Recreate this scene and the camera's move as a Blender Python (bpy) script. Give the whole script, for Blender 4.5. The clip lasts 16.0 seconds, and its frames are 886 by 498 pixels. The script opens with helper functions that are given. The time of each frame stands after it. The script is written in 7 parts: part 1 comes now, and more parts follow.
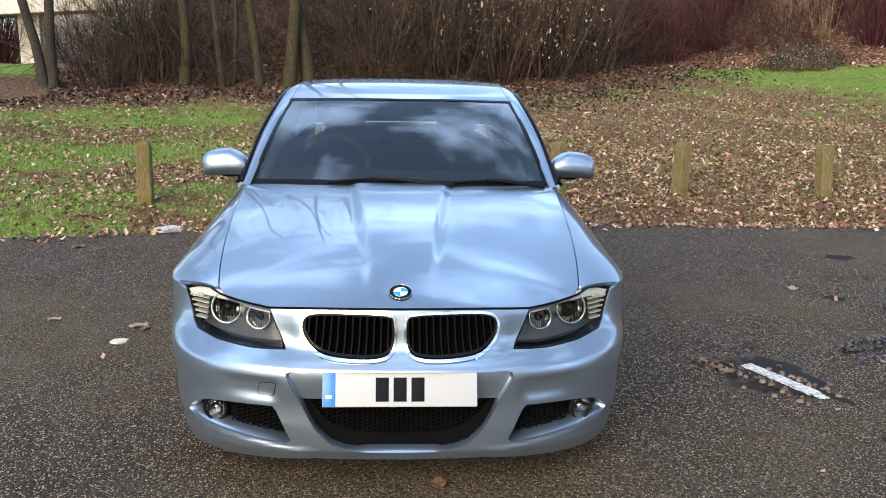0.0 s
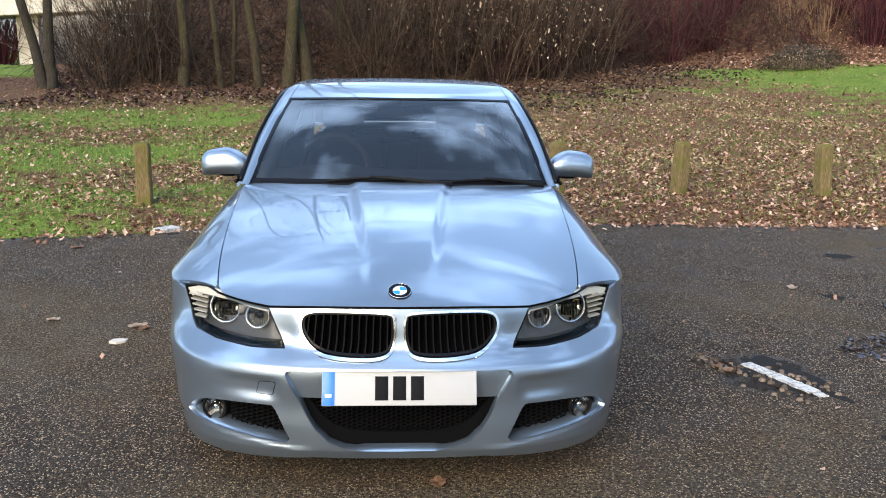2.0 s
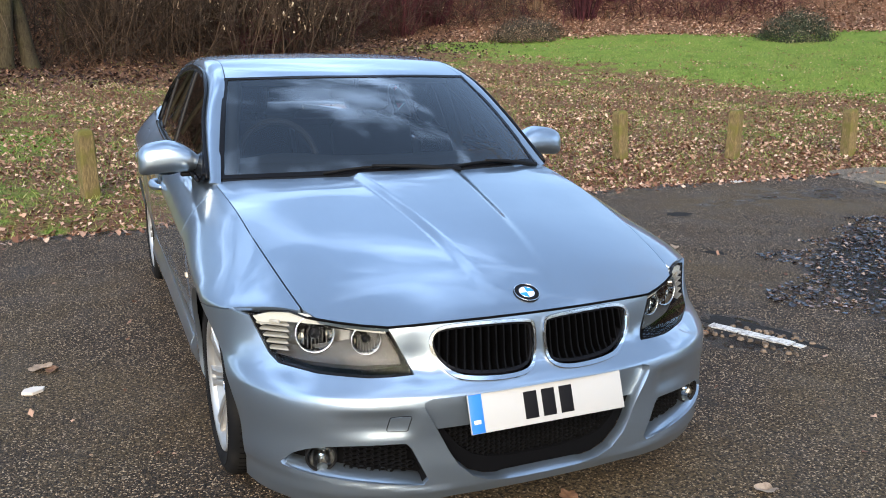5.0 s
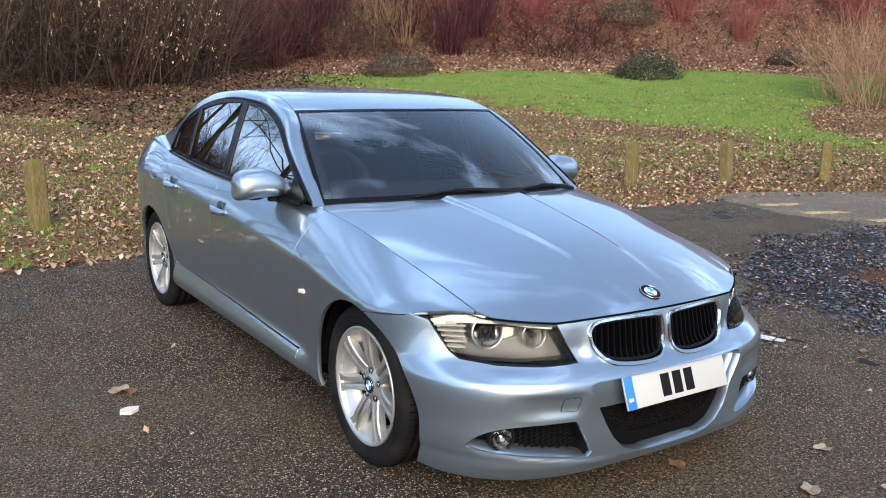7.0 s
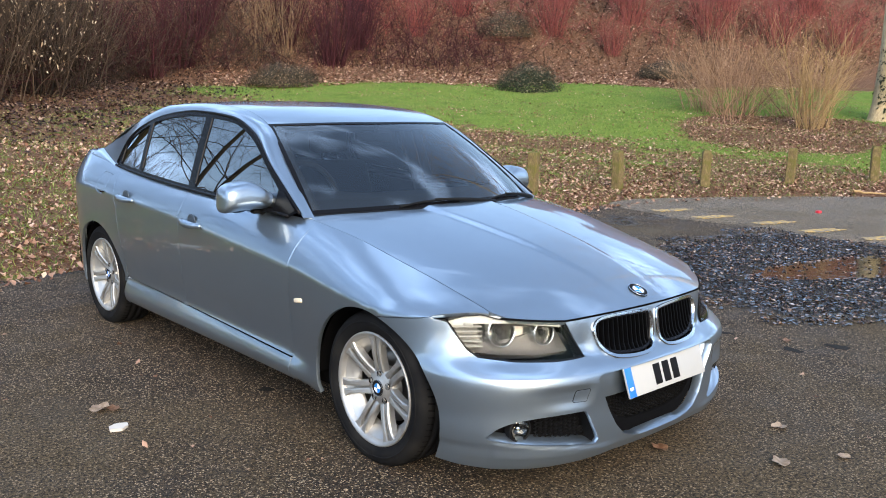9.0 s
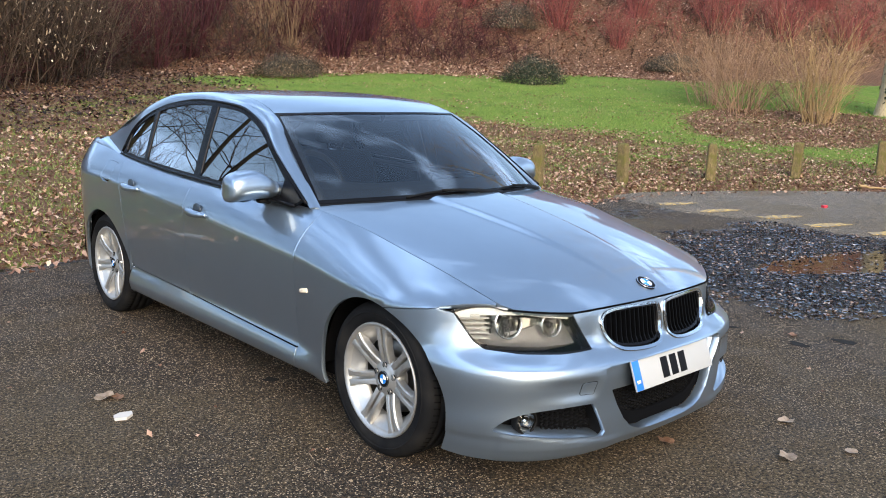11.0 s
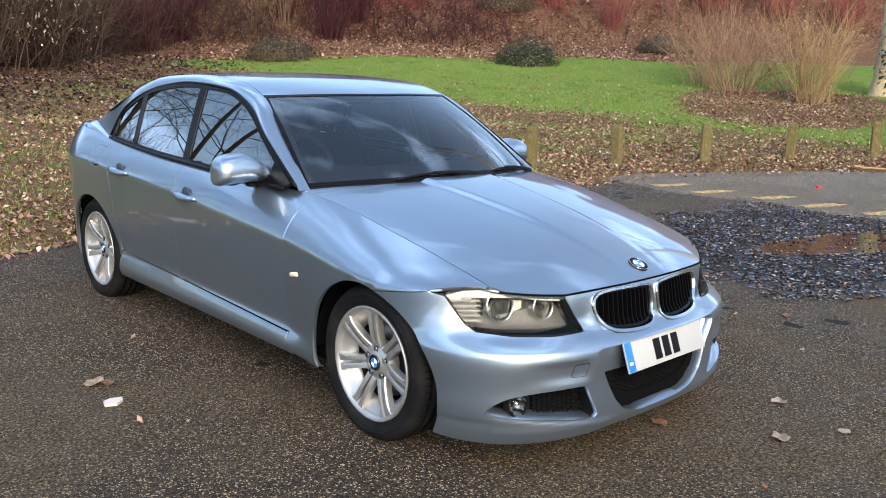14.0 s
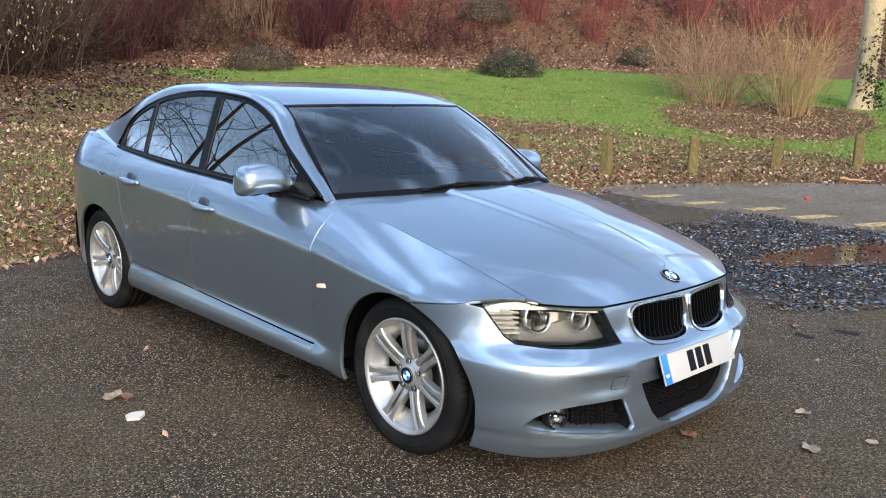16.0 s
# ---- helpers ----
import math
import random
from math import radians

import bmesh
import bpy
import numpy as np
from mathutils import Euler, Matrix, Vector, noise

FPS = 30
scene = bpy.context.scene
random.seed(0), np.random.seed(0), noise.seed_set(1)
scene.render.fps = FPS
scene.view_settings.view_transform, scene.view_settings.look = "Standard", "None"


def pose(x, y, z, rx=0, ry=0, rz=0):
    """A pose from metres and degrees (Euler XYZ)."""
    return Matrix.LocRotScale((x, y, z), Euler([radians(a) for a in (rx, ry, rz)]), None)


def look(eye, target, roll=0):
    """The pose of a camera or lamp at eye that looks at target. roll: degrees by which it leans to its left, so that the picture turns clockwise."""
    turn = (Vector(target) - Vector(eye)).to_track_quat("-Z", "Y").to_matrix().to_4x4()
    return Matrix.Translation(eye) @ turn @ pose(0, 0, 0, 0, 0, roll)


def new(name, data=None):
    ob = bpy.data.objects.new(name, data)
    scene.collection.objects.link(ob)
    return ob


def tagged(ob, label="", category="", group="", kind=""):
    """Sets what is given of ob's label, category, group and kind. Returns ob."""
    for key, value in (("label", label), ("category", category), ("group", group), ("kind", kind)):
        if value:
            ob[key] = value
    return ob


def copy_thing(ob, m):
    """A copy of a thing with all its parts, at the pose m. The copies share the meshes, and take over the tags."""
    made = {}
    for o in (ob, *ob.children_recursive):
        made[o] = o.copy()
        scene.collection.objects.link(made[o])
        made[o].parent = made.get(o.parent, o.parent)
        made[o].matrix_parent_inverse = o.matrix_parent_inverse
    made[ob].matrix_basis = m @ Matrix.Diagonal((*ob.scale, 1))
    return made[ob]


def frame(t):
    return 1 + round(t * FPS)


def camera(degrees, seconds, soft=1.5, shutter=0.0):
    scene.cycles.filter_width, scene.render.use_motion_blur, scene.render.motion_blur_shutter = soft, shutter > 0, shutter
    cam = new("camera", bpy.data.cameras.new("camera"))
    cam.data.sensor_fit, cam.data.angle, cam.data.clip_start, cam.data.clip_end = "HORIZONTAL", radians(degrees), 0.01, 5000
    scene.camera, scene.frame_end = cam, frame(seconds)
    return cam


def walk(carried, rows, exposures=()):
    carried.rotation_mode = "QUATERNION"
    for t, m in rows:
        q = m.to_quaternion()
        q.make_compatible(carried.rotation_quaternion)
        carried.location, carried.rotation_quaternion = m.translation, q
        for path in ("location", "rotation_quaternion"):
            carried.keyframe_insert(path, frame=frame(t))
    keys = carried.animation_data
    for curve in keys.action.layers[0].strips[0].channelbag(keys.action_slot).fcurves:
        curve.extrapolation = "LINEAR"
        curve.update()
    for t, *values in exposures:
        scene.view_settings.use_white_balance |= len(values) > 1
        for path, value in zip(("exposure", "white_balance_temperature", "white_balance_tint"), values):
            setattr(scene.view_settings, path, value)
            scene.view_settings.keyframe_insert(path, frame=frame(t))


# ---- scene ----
cam = camera(54.7, 16.0, soft=1.0)
PATH = [
    (0, (-0.004, -3.502, 1.451), (0.097, -1.547, 1.043), 0.9),
    (0.5, (-0.007, -3.509, 1.449), (0.095, -1.553, 1.042), 0.8),
    (1, (-0.008, -3.512, 1.449), (0.087, -1.556, 1.044), 0.8),
    (1.5, (-0.006, -3.508, 1.445), (0.091, -1.551, 1.046), 0.8),
    (2, (-0.004, -3.501, 1.444), (0.099, -1.545, 1.037), 0.8),
    (2.5, (-0.006, -3.495, 1.446), (0.102, -1.541, 1.033), 1.0),
    (3, (-0.106, -3.452, 1.444), (0.039, -1.5, 1.035), 1.5),
    (3.5, (-0.375, -3.332, 1.447), (-0.151, -1.391, 1.019), 1.7),
    (4, (-0.587, -3.093, 1.415), (-0.246, -1.172, 0.975), 1.6),
    (4.5, (-0.867, -2.923, 1.415), (-0.307, -1.058, 0.959), 0.5),
    (4.7, (-1.009, -2.887, 1.419), (-0.362, -1.052, 0.955), 0.2),
    (6.8, (-2.245, -2.779, 1.436), (-1.172, -1.132, 1.063), 1.3),
    (7, (-2.331, -2.744, 1.439), (-1.243, -1.11, 1.057), 0.9),
    (7.5, (-2.568, -2.606, 1.435), (-1.349, -1.067, 1.053), 0.4),
    (8, (-2.691, -2.612, 1.449), (-1.402, -1.13, 1.072), 1.2),
    (8.5, (-2.778, -2.596, 1.448), (-1.474, -1.123, 1.085), 1.2),
    (9, (-2.843, -2.571, 1.447), (-1.516, -1.117, 1.095), 1.1),
    (11.5, (-2.841, -2.546, 1.434), (-1.522, -1.09, 1.057), 1.6),
    (12, (-2.837, -2.544, 1.431), (-1.517, -1.091, 1.046), 1.4),
    (12.5, (-2.834, -2.541, 1.433), (-1.51, -1.093, 1.046), 1.2),
    (13, (-2.828, -2.544, 1.429), (-1.501, -1.099, 1.043), 1.0),
    (13.5, (-2.821, -2.542, 1.43), (-1.492, -1.101, 1.035), 0.9),
    (14, (-2.809, -2.537, 1.429), (-1.485, -1.094, 1.021), 1.2),
    (14.5, (-2.801, -2.537, 1.427), (-1.494, -1.081, 1.012), 1.3),
    (15, (-2.793, -2.543, 1.427), (-1.492, -1.08, 1.018), 1.3),
    (15.5, (-2.806, -2.53, 1.422), (-1.484, -1.085, 1.017), 1.9),
    (16, (-2.958, -2.365, 1.425), (-1.589, -0.958, 1.041), 1.6),
]
walk(cam, [(t, look(eye, target, roll)) for t, eye, target, roll in PATH], [(0.0, 0.83), (16.0, 0.83)])

# ---- light ----
SUN_AZ, SUN_EL = radians(206), radians(24)   # compass angle from +y, clockwise; height
world = bpy.data.worlds.new("sky")
scene.world = world
world.use_nodes = True
wn, wl = world.node_tree.nodes, world.node_tree.links
wn.clear()
w_out = wn.new("ShaderNodeOutputWorld")
w_bg = wn.new("ShaderNodeBackground")
w_sky = wn.new("ShaderNodeTexSky")
w_sky.sky_type = "NISHITA"
w_sky.sun_disc = False
w_sky.sun_elevation = SUN_EL
w_sky.sun_rotation = SUN_AZ
w_sky.air_density, w_sky.dust_density, w_sky.ozone_density = 1.0, 1.5, 1.5
w_co = wn.new("ShaderNodeTexCoord")
w_map = wn.new("ShaderNodeMapping")
w_map.inputs["Scale"].default_value = (1.0, 1.0, 2.6)
w_noise = wn.new("ShaderNodeTexNoise")
w_noise.inputs["Scale"].default_value = 2.1
w_noise.inputs["Detail"].default_value = 5
w_noise.inputs["Roughness"].default_value = 0.55
w_ramp = wn.new("ShaderNodeValToRGB")
w_ramp.color_ramp.elements[0].position = 0.50
w_ramp.color_ramp.elements[0].color = (0.10, 0.10, 0.10, 1)
w_ramp.color_ramp.elements[1].position = 0.66
w_mix = wn.new("ShaderNodeMix")
w_mix.data_type = "RGBA"
w_mix.inputs["B"].default_value = (8.6, 12.2, 18.2, 1)
wl.new(w_co.outputs["Generated"], w_map.inputs["Vector"])
wl.new(w_map.outputs["Vector"], w_noise.inputs["Vector"])
wl.new(w_noise.outputs["Fac"], w_ramp.inputs["Fac"])
wl.new(w_ramp.outputs["Color"], w_mix.inputs["Factor"])
wl.new(w_sky.outputs["Color"], w_mix.inputs["A"])
wl.new(w_mix.outputs["Result"], w_bg.inputs["Color"])
w_bg.inputs["Strength"].default_value = 0.15
wl.new(w_bg.outputs["Background"], w_out.inputs["Surface"])

sun = new("sun", bpy.data.lights.new("sun", "SUN"))
sun.data.energy = 2.9
sun.data.angle = radians(48)
sun.data.color = (1.0, 0.85, 0.64)
sun_dir = Vector((math.sin(SUN_AZ) * math.cos(SUN_EL), math.cos(SUN_AZ) * math.cos(SUN_EL), math.sin(SUN_EL)))
sun.matrix_world = look(sun_dir * 60, (0, 0, 0))

# ---- tools ----
def bisect(row, x):
    lo, hi = 0, len(row)
    while lo < hi:
        mid = (lo + hi) // 2
        if x < row[mid]:
            hi = mid
        else:
            lo = mid + 1
    return lo


def spl(xs, ys):
    """Smooth monotone curve through a few knots."""
    xs, ys = np.array(xs, float), np.array(ys, float)
    h, d = np.diff(xs), np.diff(ys) / np.diff(xs)
    m = np.zeros(len(xs))
    m[0], m[-1] = d[0], d[-1]
    for i in range(1, len(xs) - 1):
        if d[i - 1] * d[i] > 0:
            w1, w2 = 2 * h[i] + h[i - 1], h[i] + 2 * h[i - 1]
            m[i] = (w1 + w2) / (w1 / d[i - 1] + w2 / d[i])

    lx, ly, lm, last = xs.tolist(), ys.tolist(), m.tolist(), len(xs) - 1

    def f(x):
        if isinstance(x, (float, int)):
            x = min(max(float(x), lx[0]), lx[-1])
            i = min(max(bisect(lx, x) - 1, 0), last - 1)
            g = lx[i + 1] - lx[i]
            t = (x - lx[i]) / g
            q = t * t
            c = q * t
            return (2 * c - 3 * q + 1) * ly[i] + (c - 2 * q + t) * g * lm[i] + (3 * q - 2 * c) * ly[i + 1] + (c - q) * g * lm[i + 1]
        x = np.clip(np.asarray(x, float), xs[0], xs[-1])
        i = np.clip(np.searchsorted(xs, x) - 1, 0, len(h) - 1)
        t = (x - xs[i]) / h[i]
        return ((2 * t**3 - 3 * t**2 + 1) * ys[i] + (t**3 - 2 * t**2 + t) * h[i] * m[i]
                + (3 * t**2 - 2 * t**3) * ys[i + 1] + (t**3 - t**2) * h[i] * m[i + 1])
    return f


def curve3(ts, pts):
    fs = [spl(ts, [p[k] for p in pts]) for k in range(3)]
    return lambda t: np.array([float(f(t)) for f in fs])


def sstep(a, b, x):
    if isinstance(x, float) and isinstance(a, (int, float)):
        t = min(max((x - a) / (b - a), 0.0), 1.0)
        return t * t * (3 - 2 * t)
    t = np.clip((np.asarray(x, float) - a) / (b - a), 0, 1)
    return t * t * (3 - 2 * t)


def mesh_ob(name, verts, faces, mat, parent=None, label="", smooth=True):
    me = bpy.data.meshes.new(name)
    me.from_pydata([tuple(map(float, v)) for v in verts], [], [tuple(map(int, f)) for f in faces])
    me.polygons.foreach_set("use_smooth", [smooth] * len(me.polygons))
    me.materials.append(mat)
    ob = new(name, me)
    if parent is not None:
        ob.parent = parent
    if label:
        ob["label"] = label
    return ob


def big_mesh(name, verts, faces, mat, parent=None, smooth=False):
    """A mesh from arrays: verts (n, 3), faces (m, k)."""
    me = bpy.data.meshes.new(name)
    verts, faces = np.asarray(verts, np.float32), np.asarray(faces, np.int32)
    k = faces.shape[1]
    me.vertices.add(len(verts))
    me.vertices.foreach_set("co", verts.ravel())
    me.loops.add(faces.size)
    me.loops.foreach_set("vertex_index", faces.ravel())
    me.polygons.add(len(faces))
    me.polygons.foreach_set("loop_start", np.arange(0, faces.size, k, dtype=np.int32))
    me.polygons.foreach_set("loop_total", np.full(len(faces), k, np.int32))
    me.polygons.foreach_set("use_smooth", np.full(len(faces), smooth))
    me.update(calc_edges=True)
    me.validate()
    me.materials.append(mat)
    ob = new(name, me)
    if parent is not None:
        ob.parent = parent
    return ob


def part(name, bm, mat, parent, label="", smooth=True):
    me = bpy.data.meshes.new(name)
    bm.to_mesh(me)
    bm.free()
    me.polygons.foreach_set("use_smooth", [smooth] * len(me.polygons))
    me.materials.append(mat)
    ob = new(name, me)
    ob.parent = parent
    if label:
        ob["label"] = label
    return ob


def empty(name, label, category, group="", kind=""):
    return tagged(new(name), label, category, group, kind)


def box_bm(x0, x1, y0, y1, z0, z1, bevel=0.0, seg=2):
    bm = bmesh.new()
    bmesh.ops.create_cube(bm, size=1)
    for v in bm.verts:
        v.co = ((x0 + x1) / 2 + v.co.x * (x1 - x0), (y0 + y1) / 2 + v.co.y * (y1 - y0), (z0 + z1) / 2 + v.co.z * (z1 - z0))
    if bevel:
        bmesh.ops.bevel(bm, geom=bm.edges[:], offset=bevel, segments=seg, affect="EDGES", profile=0.5)
    return bm


def lathe_bm(profile, seg=48, axis="x"):
    """Turns (radius, along) pairs about an axis."""
    bm = bmesh.new()
    rings = []
    for r, a in profile:
        ring = []
        for k in range(seg):
            c, s = math.cos(2 * math.pi * k / seg) * r, math.sin(2 * math.pi * k / seg) * r
            ring.append(bm.verts.new({"x": (a, c, s), "y": (c, a, s), "z": (c, s, a)}[axis]))
        rings.append(ring)
    for p, q in zip(rings, rings[1:]):
        for k in range(seg):
            bm.faces.new((p[k], p[(k + 1) % seg], q[(k + 1) % seg], q[k]))
    bmesh.ops.recalc_face_normals(bm, faces=bm.faces[:])
    return bm


def tube_bm(pts, r, seg=8, close=False, cap=True):
    bm = bmesh.new()
    pts = [Vector(p) for p in pts]
    n = len(pts)
    rs = r if hasattr(r, "__len__") else [r] * n
    rings = []
    up = Vector((0.03, 0.02, 1))
    for i, p in enumerate(pts):
        d = (pts[(i + 1) % n] - pts[i - 1]) if close else (pts[min(i + 1, n - 1)] - pts[max(i - 1, 0)])
        d.normalize()
        ref = up if abs(d.dot(up.normalized())) < 0.95 else Vector((1, 0, 0))
        a = d.cross(ref).normalized()
        b = d.cross(a)
        rings.append([bm.verts.new(p + (a * math.cos(2 * math.pi * k / seg) + b * math.sin(2 * math.pi * k / seg)) * rs[i]) for k in range(seg)])
    for i in range(n if close else n - 1):
        p, q = rings[i], rings[(i + 1) % n]
        for k in range(seg):
            bm.faces.new((p[k], q[k], q[(k + 1) % seg], p[(k + 1) % seg]))
    if cap and not close:
        bm.faces.new(rings[0])
        bm.faces.new(rings[-1][::-1])
    bmesh.ops.recalc_face_normals(bm, faces=bm.faces[:])
    return bm


def dense(loop, step):
    out = []
    for (ax, ay), (bx, by) in zip(loop, loop[1:] + loop[:1]):
        n = max(1, int(math.hypot(bx - ax, by - ay) / step + 0.5))
        out += [(ax + (bx - ax) * k / n, ay + (by - ay) * k / n) for k in range(n)]
    return out


# ---- materials ----
class Mat:
    """A small wrapper to write node materials in few lines."""
    def __init__(self, name, base=(0.5, 0.5, 0.5), rough=0.5, metal=0.0, **more):
        self.m = bpy.data.materials.new(name)
        self.m.use_nodes = True
        self.n, self.l = self.m.node_tree.nodes, self.m.node_tree.links
        self.b = self.n["Principled BSDF"]
        self.b.inputs["Base Color"].default_value = (*base, 1)
        self.b.inputs["Roughness"].default_value = rough
        self.b.inputs["Metallic"].default_value = metal
        for k, v in more.items():
            self.b.inputs[k.replace("_", " ")].default_value = v
        self.co = None

    def where(self):
        if not self.co:
            self.co = self.n.new("ShaderNodeTexCoord").outputs["Object"]
        return self.co

    def noise(self, scale, detail=4, rough=0.55, stretch=None):
        t = self.n.new("ShaderNodeTexNoise")
        t.inputs["Scale"].default_value, t.inputs["Detail"].default_value, t.inputs["Roughness"].default_value = scale, detail, rough
        v = self.where()
        if stretch:
            mp = self.n.new("ShaderNodeMapping")
            mp.inputs["Scale"].default_value = stretch
            self.l.new(v, mp.inputs["Vector"])
            v = mp.outputs["Vector"]
        self.l.new(v, t.inputs["Vector"])
        return t.outputs["Fac"]

    def cells(self, scale, out="Distance", feature="F1", rand=1.0):
        t = self.n.new("ShaderNodeTexVoronoi")
        t.feature = feature
        t.inputs["Scale"].default_value = scale
        t.inputs["Randomness"].default_value = rand
        self.l.new(self.where(), t.inputs["Vector"])
        return t.outputs[out]

    def ramp(self, fac, *stops):
        r = self.n.new("ShaderNodeValToRGB")
        el = r.color_ramp.elements
        while len(el) < len(stops):
            el.new(0.5)
        for e, (p, c) in zip(el, stops):
            e.position, e.color = p, (*c, 1) if len(c) == 3 else c
        self.l.new(fac, r.inputs["Fac"])
        return r.outputs["Color"]

    def grey(self, fac, a, b, lo=0.0, hi=1.0):
        r = self.n.new("ShaderNodeMapRange")
        for k, v in zip(("From Min", "From Max", "To Min", "To Max"), (a, b, lo, hi)):
            r.inputs[k].default_value = v
        r.interpolation_type = "SMOOTHSTEP"
        self.l.new(fac, r.inputs["Value"])
        return r.outputs["Result"]

    def mix(self, fac, a, b, mode="MIX"):
        x = self.n.new("ShaderNodeMix")
        x.data_type, x.blend_type = "RGBA", mode
        for sock, v in (("Factor", fac), ("A", a), ("B", b)):
            if isinstance(v, (int, float)):
                x.inputs[sock].default_value = v
            elif isinstance(v, tuple):
                x.inputs[sock].default_value = (*v, 1)
            else:
                self.l.new(v, x.inputs[sock])
        return x.outputs["Result"]

    def maths(self, op, a, b=0.0):
        x = self.n.new("ShaderNodeMath")
        x.operation = op
        for i, v in enumerate((a, b)):
            if isinstance(v, (int, float)):
                x.inputs[i].default_value = v
            else:
                self.l.new(v, x.inputs[i])
        return x.outputs[0]

    def rand(self):
        return self.n.new("ShaderNodeObjectInfo").outputs["Random"]

    def island(self):
        return self.n.new("ShaderNodeNewGeometry").outputs["Random Per Island"]

    def set(self, sock, v):
        self.l.new(v, self.b.inputs[sock])
        return self

    def bump(self, h, strength=0.3, dist=0.01):
        b = self.n.new("ShaderNodeBump")
        b.inputs["Strength"].default_value, b.inputs["Distance"].default_value = strength, dist
        self.l.new(h, b.inputs["Height"])
        self.l.new(b.outputs["Normal"], self.b.inputs["Normal"])
        return self


def paint_mat():
    k = Mat("blue_silver_paint", (0.27, 0.34, 0.42), 0.30, 0.85)
    k.b.inputs["Coat Weight"].default_value = 1.0
    k.b.inputs["Coat IOR"].default_value = 1.75
    k.b.inputs["Coat Roughness"].default_value = 0.035
    k.b.inputs["Base Color"].default_value = (0.236, 0.292, 0.352, 1)
    k.set("Roughness", k.grey(k.noise(5, 3), 0.3, 0.7, 0.29, 0.34))
    k.set("Coat Roughness", k.grey(k.noise(9, 4), 0.35, 0.75, 0.008, 0.03))
    return k.m


PAINT = paint_mat()
BLACK = Mat("black_plastic", (0.005, 0.005, 0.0055), 0.6, Specular_IOR_Level=0.15)
BLACK.bump(BLACK.noise(600, 2), 0.15, 0.001)
BLACK = BLACK.m
GAP = Mat("dark_void", (0.003, 0.003, 0.0035), 0.9, Specular_IOR_Level=0.05).m
GLOSS = Mat("gloss_black", (0.005, 0.005, 0.006), 0.25, Specular_IOR_Level=0.10).m
CHROME = Mat("chrome", (0.60, 0.61, 0.62), 0.12, 1.0).m
SATIN = Mat("satin_chrome", (0.70, 0.72, 0.74), 0.25, 1.0).m
RUBBER = Mat("tyre_rubber", (0.022, 0.022, 0.023), 0.75, Specular_IOR_Level=0.10)
RUBBER.set("Base Color", RUBBER.mix(RUBBER.grey(RUBBER.noise(7, 5), 0.42, 0.7), (0.007, 0.007, 0.0075), (0.016, 0.015, 0.014)))
RUBBER = RUBBER.m
ALLOY = Mat("alloy_silver", (0.60, 0.60, 0.59), 0.42, 0.7)
ALLOY.set("Base Color", ALLOY.mix(ALLOY.grey(ALLOY.noise(9, 5), 0.45, 0.75), (0.43, 0.425, 0.41), (0.30, 0.285, 0.26)))
ALLOY = ALLOY.m
STEEL = Mat("disc_steel", (0.28, 0.27, 0.26), 0.42, 0.9).m


def glass_mat(name, tint, rough=0.0, ior=1.78):
    m = bpy.data.materials.new(name)
    m.use_nodes = True
    n, l = m.node_tree.nodes, m.node_tree.links
    n.clear()
    out, mixn, fr = n.new("ShaderNodeOutputMaterial"), n.new("ShaderNodeMixShader"), n.new("ShaderNodeFresnel")
    tr, gl = n.new("ShaderNodeBsdfTransparent"), n.new("ShaderNodeBsdfGlossy")
    fr.inputs["IOR"].default_value = ior
    tr.inputs["Color"].default_value = (*tint, 1)
    gl.inputs["Roughness"].default_value = rough
    gl.inputs["Color"].default_value = (1, 1, 1, 1)
    l.new(fr.outputs[0], mixn.inputs[0])
    l.new(tr.outputs[0], mixn.inputs[1])
    l.new(gl.outputs[0], mixn.inputs[2])
    l.new(mixn.outputs[0], out.inputs["Surface"])
    return m


GLASS = glass_mat("windscreen_glass", (0.70, 0.74, 0.73), 0.0, 1.85)
TINT = glass_mat("tinted_glass", (0.08, 0.09, 0.09), 0.0, 3.3)
LENS = glass_mat("headlamp_lens", (0.93, 0.94, 0.93), 0.0, 1.2)
FABRIC = Mat("dark_seat_cloth", (0.03, 0.03, 0.032), 0.85)
FABRIC.bump(FABRIC.noise(300, 2), 0.3, 0.002)
FABRIC = FABRIC.m
DASH = Mat("dash_plastic", (0.022, 0.022, 0.024), 0.6).m
HEADLINER = Mat("grey_headliner", (0.32, 0.31, 0.29), 0.9).m
WHITE = Mat("plate_white", (0.38, 0.375, 0.36), 0.6, Specular_IOR_Level=0.25).m
BLUE = Mat("plate_blue", (0.02, 0.16, 0.62), 0.35).m
INK = Mat("plate_ink", (0.006, 0.006, 0.007), 0.7, Specular_IOR_Level=0.1).m
ENAMEL_W = Mat("enamel_white", (0.85, 0.85, 0.85), 0.15).m
ENAMEL_B = Mat("enamel_blue", (0.02, 0.22, 0.62), 0.15).m
AMBER = Mat("amber_lens", (0.75, 0.30, 0.06), 0.15).m
RED = Mat("red_lens", (0.35, 0.01, 0.01), 0.12).m
BEZEL = Mat("lamp_bezel_grey", (0.034, 0.032, 0.030), 0.42, 0.1).m
FOGBOWL = Mat("fog_bowl", (0.12, 0.12, 0.12), 0.2, 1.0).m
PEARL = Mat("pale_lamp_trim", (0.34, 0.33, 0.30), 0.35).m
SHINE = Mat("lamp_housing_bright", (0.16, 0.15, 0.135), 0.30, 0.9).m
SLAT = Mat("grille_slat_black", (0.002, 0.002, 0.0023), 0.5, Specular_IOR_Level=0.07).m
